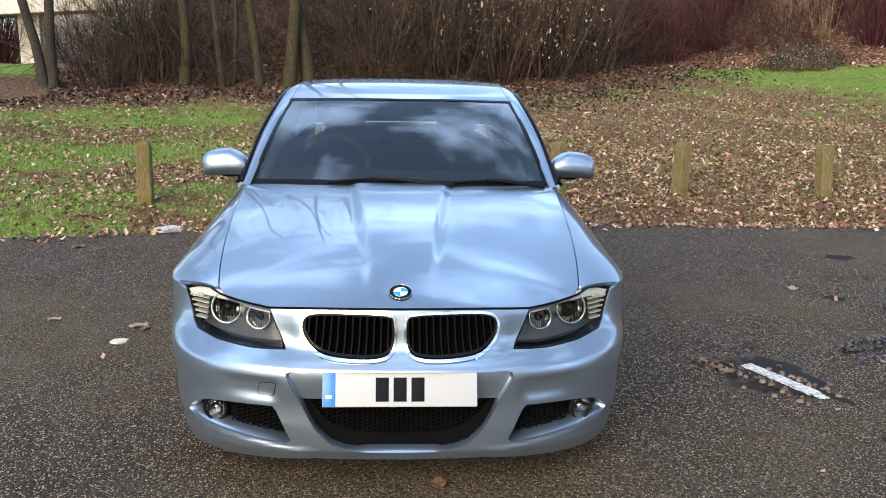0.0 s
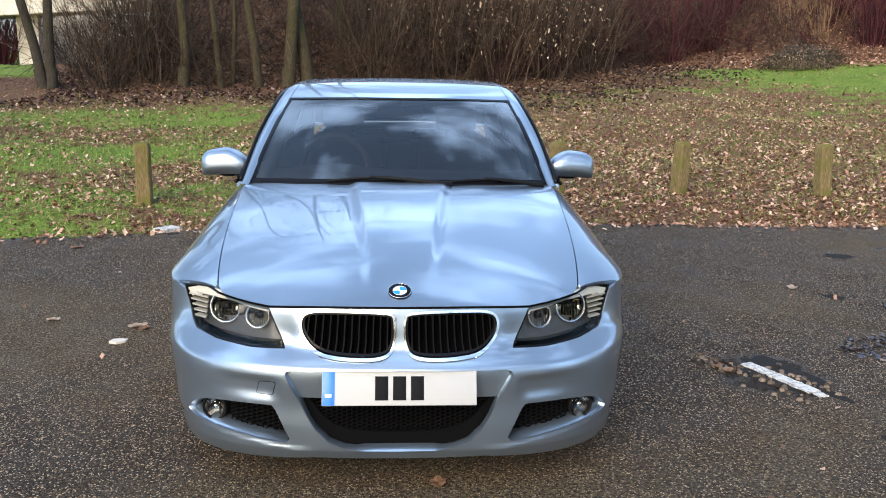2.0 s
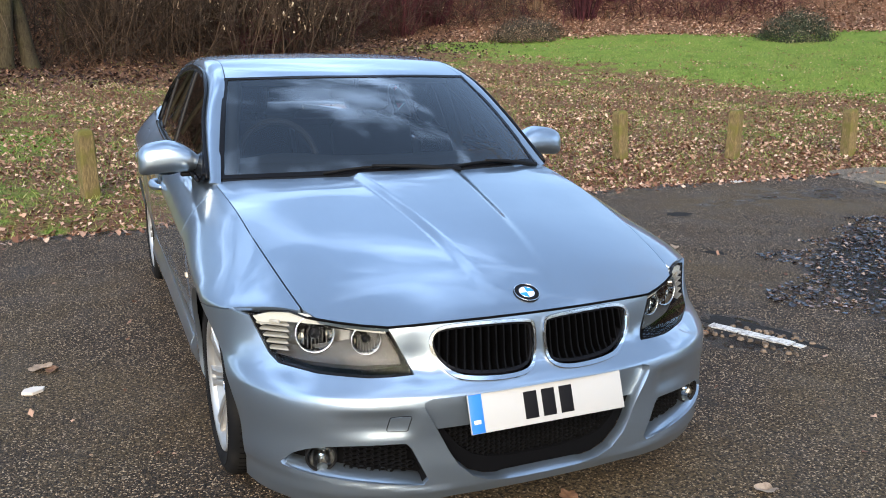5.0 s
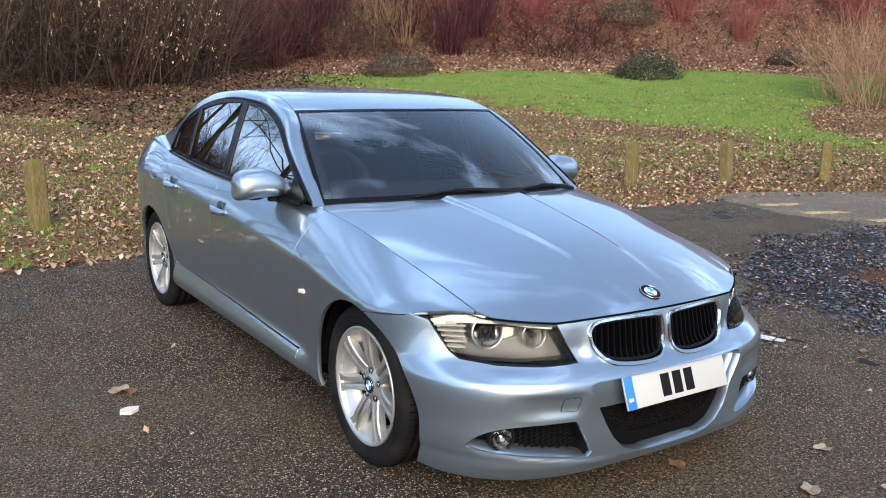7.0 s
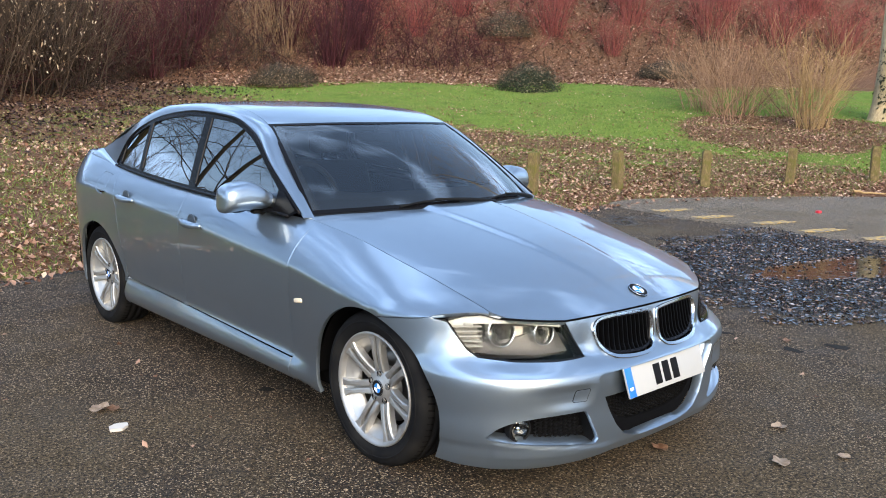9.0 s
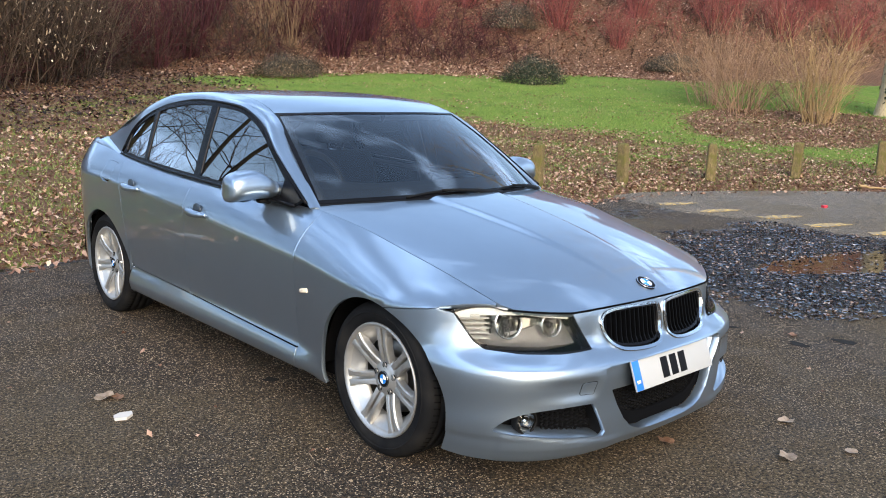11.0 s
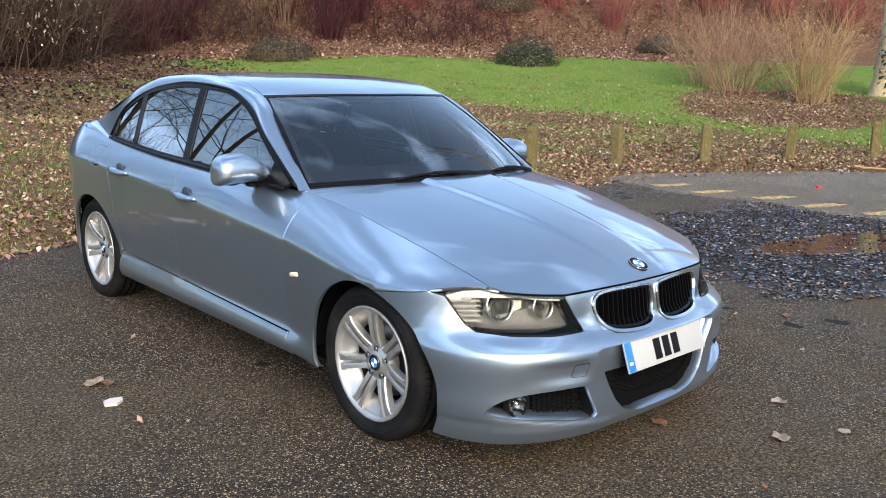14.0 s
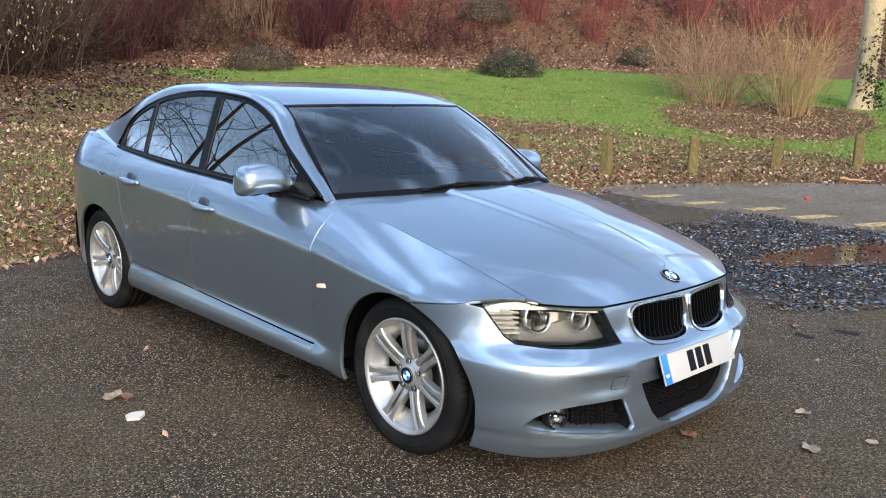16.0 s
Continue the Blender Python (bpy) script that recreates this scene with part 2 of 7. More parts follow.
BARREL = Mat("dark_barrel", (0.07, 0.065, 0.06), 0.6, 0.5).m
BROW = Mat("pale_brow_trim", (0.46, 0.45, 0.41), 0.45).m
# handle recess: body paint with the hollow's shade in its colour
CUP = Mat("shaded_cup_paint", (0.06, 0.072, 0.085), 0.4, 0.6).m
REFLECT = Mat("lamp_reflector", (0.66, 0.65, 0.62), 0.05, 1.0).m

# ---- ground ----
EDGE = spl([-60, -14, -8, -3.4, -1.5, 1.8, 4.7, 6.8, 8, 10.9, 16, 25, 60],
           [-12, 0.5, 2.3, 3.75, 4.3, 4.63, 4.6, 4.5, 4.25, 2.7, -0.8, -8, -32])
WOOD = spl([-60, -12, -5, 0, 4, 7, 10, 14, 20, 30, 60], [8.0, 10.0, 10.2, 10.4, 12.5, 16.0, 17.0, 17.0, 17.5, 18, 20])
SLOPE = spl([-20, 0, 6, 14, 40], [0.075, 0.085, 0.092, 0.11, 0.11])
LOT_BACK, LOT_LEFT = -17.0, -9.0


def ground_z(x, y):
    """Height of the verge, the meadow and the wooded bank behind it."""
    x, y = np.asarray(x, float), np.asarray(y, float)
    d = y - EDGE(x)
    z = -0.05 + 0.17 * sstep(-0.12, 0.9, d) + SLOPE(x) * (np.maximum(d - 0.8, 0) - 0.8 * (1 - sstep(-8, -5, x)) * np.maximum(d - 13.8, 0))
    w = d - WOOD(x)
    z = z + 0.30 * np.clip(w, 0, 15) * sstep(0, 6, w) * sstep(-2.2, 0.6, x + 0.23 * (y + 3.5))
    fade = sstep(60, 110, np.hypot(x, y))
    wob = 0.05 * np.sin(x * 0.9 + 1.3) * np.cos(y * 0.7) + 0.03 * np.sin(x * 2.3 + y * 1.7)
    z = z + wob * sstep(1.5, 4, d)
    return z * (1 - fade) + np.minimum(z, 9.0) * fade


def ground_mat():
    k = Mat("leafy_grass_ground", rough=0.95, Specular_IOR_Level=0.08)
    big, mid, fine = k.noise(0.55, 5, 0.6), k.noise(3.2, 6, 0.65), k.noise(38, 4, 0.6)
    grass = k.ramp(fine, (0.25, (0.045, 0.082, 0.014)), (0.5, (0.140, 0.208, 0.036)), (0.75, (0.25, 0.315, 0.070)))
    litter = k.ramp(fine, (0.2, (0.018, 0.010, 0.007)), (0.5, (0.140, 0.074, 0.045)), (0.8, (0.32, 0.20, 0.130)))
    pos = k.n.new("ShaderNodeSeparateXYZ")
    k.l.new(k.where(), pos.inputs[0])
    wood = k.n.new("ShaderNodeVertexColor")
    wood.layer_name = "litter"
    m = k.maths("ADD", k.maths("MULTIPLY", mid, 0.55), k.maths("MULTIPLY", big, 0.45))
    m = k.maths("ADD", m, k.maths("SUBTRACT", wood.outputs["Color"], 0.5))
    tuft = k.noise(1.4, 6, 0.7)
    grass = k.mix(k.grey(tuft, 0.48, 0.68, 0, 0.65), grass, k.ramp(fine, (0.3, (0.085, 0.095, 0.022)), (0.7, (0.25, 0.235, 0.075))))
    grass = k.mix(k.grey(tuft, 0.50, 0.30, 0, 0.55), grass, (0.045, 0.085, 0.014))
    k.set("Base Color", k.mix(k.grey(m, 0.46, 0.60), grass, litter))
    k.bump(k.maths("ADD", fine, k.maths("MULTIPLY", mid, 2.0)), 0.9, 0.05)
    return k.m


def build_ground():
    def axis(pts):
        out = []
        for a, b, step in pts:
            out += list(np.arange(a, b, step))
        return np.array(out + [pts[-1][1]])
    xs = axis([(-420, -60, 40), (-60, -20, 4), (-20, 30, 0.3), (30, 70, 4), (70, 420, 50)])
    ys = axis([(-420, -60, 40), (-60, -12, 4), (-12, 2, 0.5), (2, 34, 0.25), (34, 70, 3), (70, 420, 50)])
    gx, gy = np.meshgrid(xs, ys)
    gz = ground_z(gx, gy)
    nx, ny = len(xs), len(ys)
    idx = np.arange(nx * ny).reshape(ny, nx)
    faces = np.stack([idx[:-1, :-1], idx[:-1, 1:], idx[1:, 1:], idx[1:, :-1]], -1).reshape(-1, 4)
    ob = big_mesh("ground", np.stack([gx, gy, gz], -1).reshape(-1, 3), faces, ground_mat(), smooth=True)
    lit = litter_amount(gx, gy).ravel()
    col = ob.data.color_attributes.new("litter", "FLOAT_COLOR", "POINT")
    col.data.foreach_set("color", np.stack([lit, lit, lit, np.ones_like(lit)], -1).ravel())
    tagged(ob, "grass verge strewn with brown leaves, rising to a wooded bank", "ground", kind="structure")
    return ob


def litter_amount(x, y):
    """How much dead leaf covers the ground: 0 lawn, 1 woodland floor."""
    d = y - EDGE(x)
    w = d - WOOD(x)
    a = 0.60 + 0.4 * sstep(-2.0, 0.5, w)
    side_ = ((x - 7.0) * 12.5 + (y - 19.0) * 5.0) / 13.46
    lawn = sstep(-1.2, 2.2, side_) * sstep(1.0, 2.6, d) * (1 - sstep(-1.5, 0.3, w))
    left = sstep(0.9, 1.6, d) * (1 - sstep(-3.6, -0.8, x)) * (1 - sstep(-2, 0.3, w)) * (0.55 + 0.45 * np.sin(d * 1.9 + 0.5))
    strip = 0.12 * (1 - sstep(0.3, 1.6, np.abs(d - 0.7))) * (sstep(-1.5, 1.5, x) - 0.9 * (1 - sstep(-3, 0, x))) + 0.07 * (1 - sstep(1.0, 4.0, np.hypot(x - 3.5, (y - 8.5) * 0.7)))
    patch = 0.55 * (1 - sstep(1.7, 2.7, np.hypot((x - 15.9) * 0.75, y - 6.6)))
    glade = (1 - sstep(-2.2, -1.0, x + 0.385 * y)) * sstep(15.2, 16.5, y)
    return a - 0.75 * glade - 0.40 * lawn - 0.22 * left + strip + patch


build_ground()


def asphalt_mat(name, dark, light, wet):
    k = Mat(name, rough=0.85, Specular_IOR_Level=0.24)
    big, mid, fine = k.noise(0.45, 5, 0.6), k.noise(2.6, 6, 0.62), k.noise(70, 3, 0.6)
    stone = k.cells(185, "Color")
    dist = k.cells(185, "Distance")
    sep = k.n.new("ShaderNodeSeparateColor")
    k.l.new(stone, sep.inputs[0])
    grit, blot = k.noise(24, 5, 0.7), k.noise(130, 2, 0.6)
    base = k.mix(k.grey(fine, 0.36, 0.64), dark, light)
    base = k.mix(k.grey(grit, 0.50, 0.66, 0, 0.7), base, (0.011, 0.009, 0.008))
    base = k.mix(k.grey(blot, 0.54, 0.66, 0, 0.8), base, (0.195, 0.134, 0.082))
    base = k.mix(k.grey(sep.outputs[0], 0.84, 0.88), base, (0.60, 0.45, 0.29))
    base = k.mix(k.grey(sep.outputs[1], 0.56 if wet else 0.80, 0.66 if wet else 0.86), base, (0.009, 0.0075, 0.006))
    base = k.mix(k.grey(mid, 0.54, 0.70, 0, 0.45), base, (0.020, 0.017, 0.015))
    base = k.mix(k.grey(big, 0.42, 0.66, 0, 0.6), base, k.mix(k.grey(fine, 0.38, 0.62), (0.026, 0.018, 0.009), (0.205, 0.145, 0.072)))
    rough = k.grey(mid, 0.35, 0.65, 0.88, 0.66)
    if wet:
        pos = k.n.new("ShaderNodeVertexColor")
        pos.layer_name = "damp"
        damp = k.maths("ADD", pos.outputs["Color"], k.maths("MULTIPLY", k.maths("SUBTRACT", mid, 0.5), 0.9))
        f = k.grey(damp, 0.42, 0.62)
        base = k.mix(f, base, (0.016, 0.014, 0.013))
        rmix = k.n.new("ShaderNodeMix")
        k.l.new(f, rmix.inputs[0])
        k.l.new(rough, rmix.inputs[2])
        rmix.inputs[3].default_value = 0.20
        rough = rmix.outputs[0]
    k.set("Base Color", base)
    k.set("Roughness", rough)
    k.bump(k.maths("ADD", k.maths("MULTIPLY", dist, -1.0), k.maths("MULTIPLY", fine, 0.5)), 1.0, 0.012)
    return k.m


def build_lot():
    """The car park's tarmac, flat, up to the verge."""
    xs = np.concatenate([np.arange(-9, 14.01, 0.1)])
    rows = []
    for x in xs:
        e = float(EDGE(x)) + 0.05 * math.sin(x * 3.1) + 0.03 * math.sin(x * 9.7 + 1) + 0.015 * math.sin(x * 23)
        rows.append(np.concatenate([np.linspace(LOT_BACK, -3, 18)[:-1], np.linspace(-3, e, 90)]))
    v = np.array([(x, y, 0.0) for x, r in zip(xs, rows) for y in r])
    n = len(rows[0])
    idx = np.arange(len(v)).reshape(-1, n)
    f = np.stack([idx[:-1, :-1], idx[1:, :-1], idx[1:, 1:], idx[:-1, 1:]], -1).reshape(-1, 4)
    ob = big_mesh("car_park", v, f, asphalt_mat("worn_tarmac", (0.024, 0.0158, 0.0094), (0.112, 0.074, 0.045), True), smooth=True)
    d = 1 - sstep(0.5, 1.05, np.hypot((v[:, 0] - 4.7) / 2.5, (v[:, 1] - 0.9 - 0.25 * (v[:, 0] - 4.7)) / 1.6))
    d = np.maximum(d, 0.62 * (1 - sstep(0.15, 0.55, np.hypot((v[:, 0] - 1.82) * 1.1, (v[:, 1] - 0.42) * 0.8))))
    d = np.maximum(d, 0.5 * (1 - sstep(0.2, 1.3, np.abs(v[:, 1] - 3.5) + 0.25 * np.abs(v[:, 0] - 5.6))))
    d = np.maximum(d, 0.5 * (1 - sstep(0.1, 0.5, np.abs(v[:, 1] - EDGE(v[:, 0])))))
    col = ob.data.color_attributes.new("damp", "FLOAT_COLOR", "POINT")
    col.data.foreach_set("color", np.stack([d, d, d, np.ones_like(d)], -1).ravel())
    return tagged(ob, "worn brown-grey tarmac car park, damp in places", "car park", kind="structure")


build_lot()

# ---- posts ----
def wood_mat():
    k = Mat("weathered_timber", rough=0.9, Specular_IOR_Level=0.15)
    grain = k.noise(30, 5, 0.6, (6, 6, 0.5))
    moss = k.noise(6, 4)
    c = k.ramp(grain, (0.25, (0.04, 0.029, 0.014)), (0.55, (0.17, 0.125, 0.058)), (0.8, (0.34, 0.265, 0.135)))
    k.set("Base Color", k.mix(k.grey(moss, 0.42, 0.62, 0, 0.8), c, (0.105, 0.100, 0.022)))
    k.bump(grain, 0.6, 0.01)
    return k.m


TIMBER = wood_mat()


def post(x, y, h, w, turn, lean, label):
    """A squared timber post with a weathered four-way top."""
    r = random.Random(round(x * 100))
    bm = bmesh.new()
    rings = []
    for z, s in ((-0.25, 1.0), (0.0, 1.03), (h * 0.5, 1.0), (h - 0.05, 0.98), (h - 0.015, 0.86), (h, 0.55)):
        ring = []
        for k in range(8):
            a = math.pi / 4 * (k // 2) * 2 + math.pi / 4
            t = -0.12 if k % 2 == 0 else 0.12
            ring.append(bm.verts.new((w * 0.707 * s * math.cos(a + t) + r.uniform(-0.003, 0.003), w * 0.707 * s * math.sin(a + t) + r.uniform(-0.003, 0.003), z + r.uniform(-0.005, 0.005))))
        rings.append(ring)
    for p, q in zip(rings, rings[1:]):
        for k in range(8):
            bm.faces.new((p[k], p[(k + 1) % 8], q[(k + 1) % 8], q[k]))
    bm.faces.new(rings[-1])
    me = bpy.data.meshes.new("timber_post")
    bm.to_mesh(me)
    bm.free()
    me.materials.append(TIMBER)
    ob = new("timber_post", me)
    ob.matrix_world = pose(x, y, float(ground_z(x, y)), lean, lean * 0.4, turn)
    tagged(ob, label, "post", "row of posts along the verge")


POSTS = [(-2.5, 4.98, 0.60, 8, 0.5), (-1.18, 5.32, 0.60, 20, -2), (0.22, 5.62, 0.58, 12, 1), (1.72, 5.80, 0.56, 30, 1),
         (3.10, 5.82, 0.57, 25, 1.5), (4.68, 5.70, 0.57, 12, -3), (6.12, 5.43, 0.58, 22, 1), (7.74, 5.17, 0.57, 10, -1),
         (9.25, 4.61, 0.56, 35, 1), (10.7, 3.94, 0.57, 20, 2), (12.25, 3.22, 0.57, 28, -1), (13.7, 2.45, 0.57, 15, 1)]
for px, py, ph, pt, pl in POSTS:
    post(px, py, ph, 0.128, pt, pl, "squat square weathered timber post green with moss, in the verge")


# ---- trees and shrubs ----
class Twigs:
    """Gathers tapered bent stems into arrays."""
    def __init__(self, seed):
        self.r = np.random.RandomState(seed)
        self.v, self.f, self.n = [], [], 0

    def stem(self, pts, r0, r1, seg=4):
        pts = np.asarray(pts, float)
        n = len(pts)
        d = np.gradient(pts, axis=0)
        d /= np.linalg.norm(d, axis=1)[:, None] + 1e-9
        ref = np.array([0.31, 0.83, 0.11]) if abs(d[0, 2]) > 0.6 else np.array([0.05, 0.1, 1.0])
        a = np.cross(d, ref)
        a /= np.linalg.norm(a, axis=1)[:, None] + 1e-9
        b = np.cross(d, a)
        rr = np.linspace(r0, r1, n)[:, None, None]
        ang = np.arange(seg) * 2 * math.pi / seg
        ring = pts[:, None, :] + rr * (a[:, None, :] * np.cos(ang)[None, :, None] + b[:, None, :] * np.sin(ang)[None, :, None])
        self.v.append(ring.reshape(-1, 3))
        i = self.n + np.arange(n * seg).reshape(n, seg)
        j = np.roll(i, -1, 1)
        self.f.append(np.stack([i[:-1], j[:-1], j[1:], i[1:]], -1).reshape(-1, 4))
        self.n += n * seg

    def path(self, p, d, length, n, wander, lift):
        pts, d = [np.array(p, float)], np.array(d, float)
        for _ in range(n):
            d = d + self.r.normal(0, wander, 3) + np.array([0, 0, lift])
            d /= np.linalg.norm(d)
            pts.append(pts[-1] + d * length / n)
        return np.array(pts), d

    def grow(self, p, d, length, r, level, lift=0.03, wander=0.16):
        n = 6 if level > 1 else 4
        pts, d = self.path(p, d, length, n, wander, lift)
        self.stem(pts, r, r * (0.45 if level else 0.25), 6 if level > 2 else (4 if level > 0 else 3))
        if level == 0:
            return
        for _ in range({4: 9, 3: 6, 2: 5, 1: 5}[level]):
            t = self.r.uniform(0.3, 1.0)
            i = t * n
            q = pts[int(i) if i < n else n - 1]
            q = q + (pts[min(int(i) + 1, n)] - q) * (i - int(i))
            side = self.r.normal(0, 1, 3)
            side -= d * side.dot(d)
            side /= np.linalg.norm(side)
            k = self.r.uniform(0.55, 1.1)
            nd = d * 0.7 + side * k + np.array([0, 0, 0.12])
            self.grow(q, nd / np.linalg.norm(nd), length * self.r.uniform(0.45, 0.68), r * (1 - 0.5 * t) * 0.5, level - 1, lift, wander * 1.1)

    def done(self, name, mat, parent=None):
        ob = big_mesh(name, np.concatenate(self.v), np.concatenate(self.f), mat, parent, smooth=True)
        return ob


def bark_mat(name, a, b, moss=0.3, mosscol=(0.07, 0.085, 0.02)):
    k = Mat(name, rough=0.92, Specular_IOR_Level=0.12)
    g = k.noise(16, 6, 0.65, (3, 3, 0.6))
    k.set("Base Color", k.mix(k.grey(k.noise(1.7, 4), 0.45, 0.7, 0, moss), k.ramp(g, (0.3, a), (0.7, b)), mosscol))
    k.bump(g, 0.8, 0.03)
    return k.m


BARK = bark_mat("mossy_bark", (0.022, 0.017, 0.011), (0.078, 0.064, 0.038), 0.5, (0.06, 0.062, 0.016))
BARK_DARK = bark_mat("dark_bark", (0.022, 0.018, 0.014), (0.065, 0.055, 0.042), 0.2)
BARK_PALE = bark_mat("pale_bark", (0.33, 0.25, 0.14), (0.58, 0.46, 0.29), 0.15, (0.16, 0.17, 0.06))


def twig_mat(name, a, b):
    k = Mat(name, rough=0.8, Specular_IOR_Level=0.15)
    k.set("Base Color", k.mix(k.island(), a, b))
    return k.m


TWIG_BROWN = twig_mat("brown_twigs", (0.009, 0.006, 0.0045), (0.075, 0.047, 0.031))
TWIG_GREY = twig_mat("grey_twigs", (0.011, 0.008, 0.006), (0.125, 0.088, 0.060))
TWIG_RED = twig_mat("red_stems", (0.085, 0.026, 0.024), (0.33, 0.10, 0.085))
TWIG_PURPLE = twig_mat("purple_stems", (0.018, 0.005, 0.007), (0.085, 0.025, 0.030))
TWIG_STRAW = twig_mat("dull_straw_stems", (0.11, 0.066, 0.038), (0.30, 0.195, 0.115))
TWIG_TAN = twig_mat("straw_stems", (0.20, 0.125, 0.055), (0.44, 0.30, 0.15))
TWIG_BLUSH = twig_mat("pinkish_twigs", (0.10, 0.058, 0.036), (0.42, 0.255, 0.155))


def tree(x, y, h, r, lean, seed, bark, twig, label, forks=1, first=0.45, spread=1.0, fine=2, limbs=14):
    t = empty("bare_tree", label, "tree")
    z = float(ground_z(x, y)) - 0.1
    t.location = (x, y, z)
    tr, cr = Twigs(seed), Twigs(seed + 500)
    for k in range(forks):
        off = 0.0 if forks == 1 else (k - 0.5) * 1.0
        d = np.array([lean[0] + off * 0.30, lean[1], 1.0])
        d /= np.linalg.norm(d)
        pts, dd = tr.path((off * 0.14, 0, 0), d, h, 12, 0.06, 0.01)
        base = pts.copy()
        tr.stem(pts, r, r * 0.25, 10)
        flare = np.array([base[0], base[0] + d * 0.18, base[0] + d * 0.5])
        tr.stem(flare, r * 1.35, r * 0.9, 10)
        for _ in range(limbs):
            u = cr.r.uniform(first, 1.0)
            q = pts[min(int(u * 12), 11)]
            a = cr.r.uniform(0, 2 * math.pi)
            nd = np.array([math.cos(a) * spread, math.sin(a) * spread, cr.r.uniform(0.25, 0.9)])
            cr.grow(q, nd / np.linalg.norm(nd), h * cr.r.uniform(0.22, 0.4) * (1.25 - 0.6 * u), r * 0.24 * (1.2 - u), fine, 0.02, 0.20)
    tr.done("trunk", bark, t)
    cr.done("crown", twig, t)
    return t


tree(-7.05, 14.4, 11, 0.100, (-0.09, 0), 1, BARK_DARK, TWIG_BROWN, "bare tree with two dark trunks at the wood's edge", forks=2, first=0.16, spread=1.4, fine=3, limbs=20)
tree(-4.46, 14.8, 10, 0.105, (-0.04, 0), 3, BARK, TWIG_BROWN, "bare tree with a slim mossy trunk at the wood's edge", first=0.14, spread=1.3)
tree(-3.75, 15.15, 9, 0.07, (-0.10, 0), 4, BARK, TWIG_BROWN, "slender leaning bare tree with mossy bark")
tree(-3.60, 15.5, 8, 0.055, (0.06, 0.05), 5, BARK, TWIG_GREY, "slender bare tree wrapped in a little ivy")
tree(-3.01, 15.3, 11, 0.095, (-0.05, 0), 6, BARK, TWIG_BROWN, "bare tree with a straight mossy trunk")
tree(-2.38, 15.4, 12, 0.135, (-0.03, 0.02), 7, BARK, TWIG_GREY, "thick mossy tree trunk beside a leaning one")
tree(-1.95, 15.6, 12, 0.15, (-0.13, 0), 8, BARK, TWIG_BROWN, "thick leaning tree trunk with pale mossy bark")
tree(-5.5, 17.6, 9, 0.075, (-0.05, 0.0), 10, BARK_DARK, TWIG_BROWN, "bushy bare tree with a dense low crown", first=0.15, spread=1.5, fine=3, limbs=26)
tree(-1.35, 16.9, 9, 0.09, (0.0, 0), 9, BARK, TWIG_GREY, "slim young bare tree in the wood")
tree(19.25, 5.9, 18, 0.27, (-0.005, 0.0), 11, BARK_PALE, TWIG_TAN, "tall tree with a pale trunk and ivy on one side", first=0.40, spread=1.6, fine=3, limbs=34)
# trees on the other side of the car park, which the glass and paint mirror
for i, (tx, ty, th) in enumerate([(-11, 3.5, 12), (-13, 8.5, 13), (-14, -3, 12), (-10.5, 12, 11), (14.5, -2.0, 13), (-13, 17, 13), (-16, -11, 13), (-4, -21, 12), (6, -22, 13), (16, -15, 12)]):
    tree(tx, ty, th, 0.16, (0.03, 0.02), 21 + i, BARK_DARK if i % 2 else BARK, TWIG_TAN if (tx, ty) == (14.5, -2.0) else TWIG_BROWN, "tall bare tree with spreading branches by the car park", first=0.28, spread=1.5, fine=3 if i == 3 else 2, limbs=20)


def shrub(name, seed, stems, height, spread, r, twig, label, category="shrub", twiggy=2, lift=0.05, wander=0.08):
    """Many thin stems from one stool."""
    s = Twigs(seed)
    for _ in range(stems):
        a, q = s.r.uniform(0, 2 * math.pi), s.r.uniform(0, 0.30) * spread
        tilt = s.r.uniform(0.05, 1.0) * spread / height
        d = np.array([math.cos(a) * tilt, math.sin(a) * tilt, 1.0])
        ln = height * s.r.uniform(0.55, 1.05)
        pts, dd = s.path((math.cos(a) * q, math.sin(a) * q, -0.05), d / np.linalg.norm(d), ln, 6, wander, lift)
        s.stem(pts, r * s.r.uniform(0.7, 1.3), r * 0.3, 4)
        for _ in range(twiggy):
            i = s.r.randint(2, 5)
            nd = dd + s.r.normal(0, 0.45, 3)
            p2, _ = s.path(pts[i], nd / np.linalg.norm(nd), ln * s.r.uniform(0.2, 0.45), 3, 0.12, 0.03)
            s.stem(p2, r * 0.45, r * 0.2, 3)
    ob = s.done(name, twig)
    return tagged(ob, label, category)


def scatter_shrubs(proto, spots, group, rs):
    for i, (x, y, k) in enumerate(spots):
        m = pose(x, y, float(ground_z(x, y)) - 0.03, 0, 0, rs.uniform(0, 360))
        if i == 0:
            proto.matrix_world = m
            ob = proto
        else:
            ob = copy_thing(proto, m)
        ob.scale = (k, k, k * rs.uniform(0.9, 1.1))
        ob["group"] = group


RS = random.Random(5)
red = shrub("dogwood_shrub", 40, 80, 1.9, 1.2, 0.009, TWIG_RED, "dogwood shrub with bare crimson stems on the leafy bank", twiggy=3, wander=0.11)
scatter_shrubs(red, [(20.5, 17.6, 1.1), (23.3, 16.4, 1.2), (25.0, 14.2, 1.2), (22.0, 18.6, 1.1), (26.8, 12.6, 1.2), (18.6, 20.2, 1.0), (24.6, 17.8, 1.2), (27.5, 15, 1.2), (16.6, 20.3, 0.9), (21.5, 15.7, 0.8), (28.5, 11, 1.1), (30, 13, 1.2)], "red dogwoods on the bank", RS)
purple = shrub("purple_shrub", 41, 90, 2.3, 1.2, 0.012, TWIG_PURPLE, "dense shrub with bare dark purple stems")
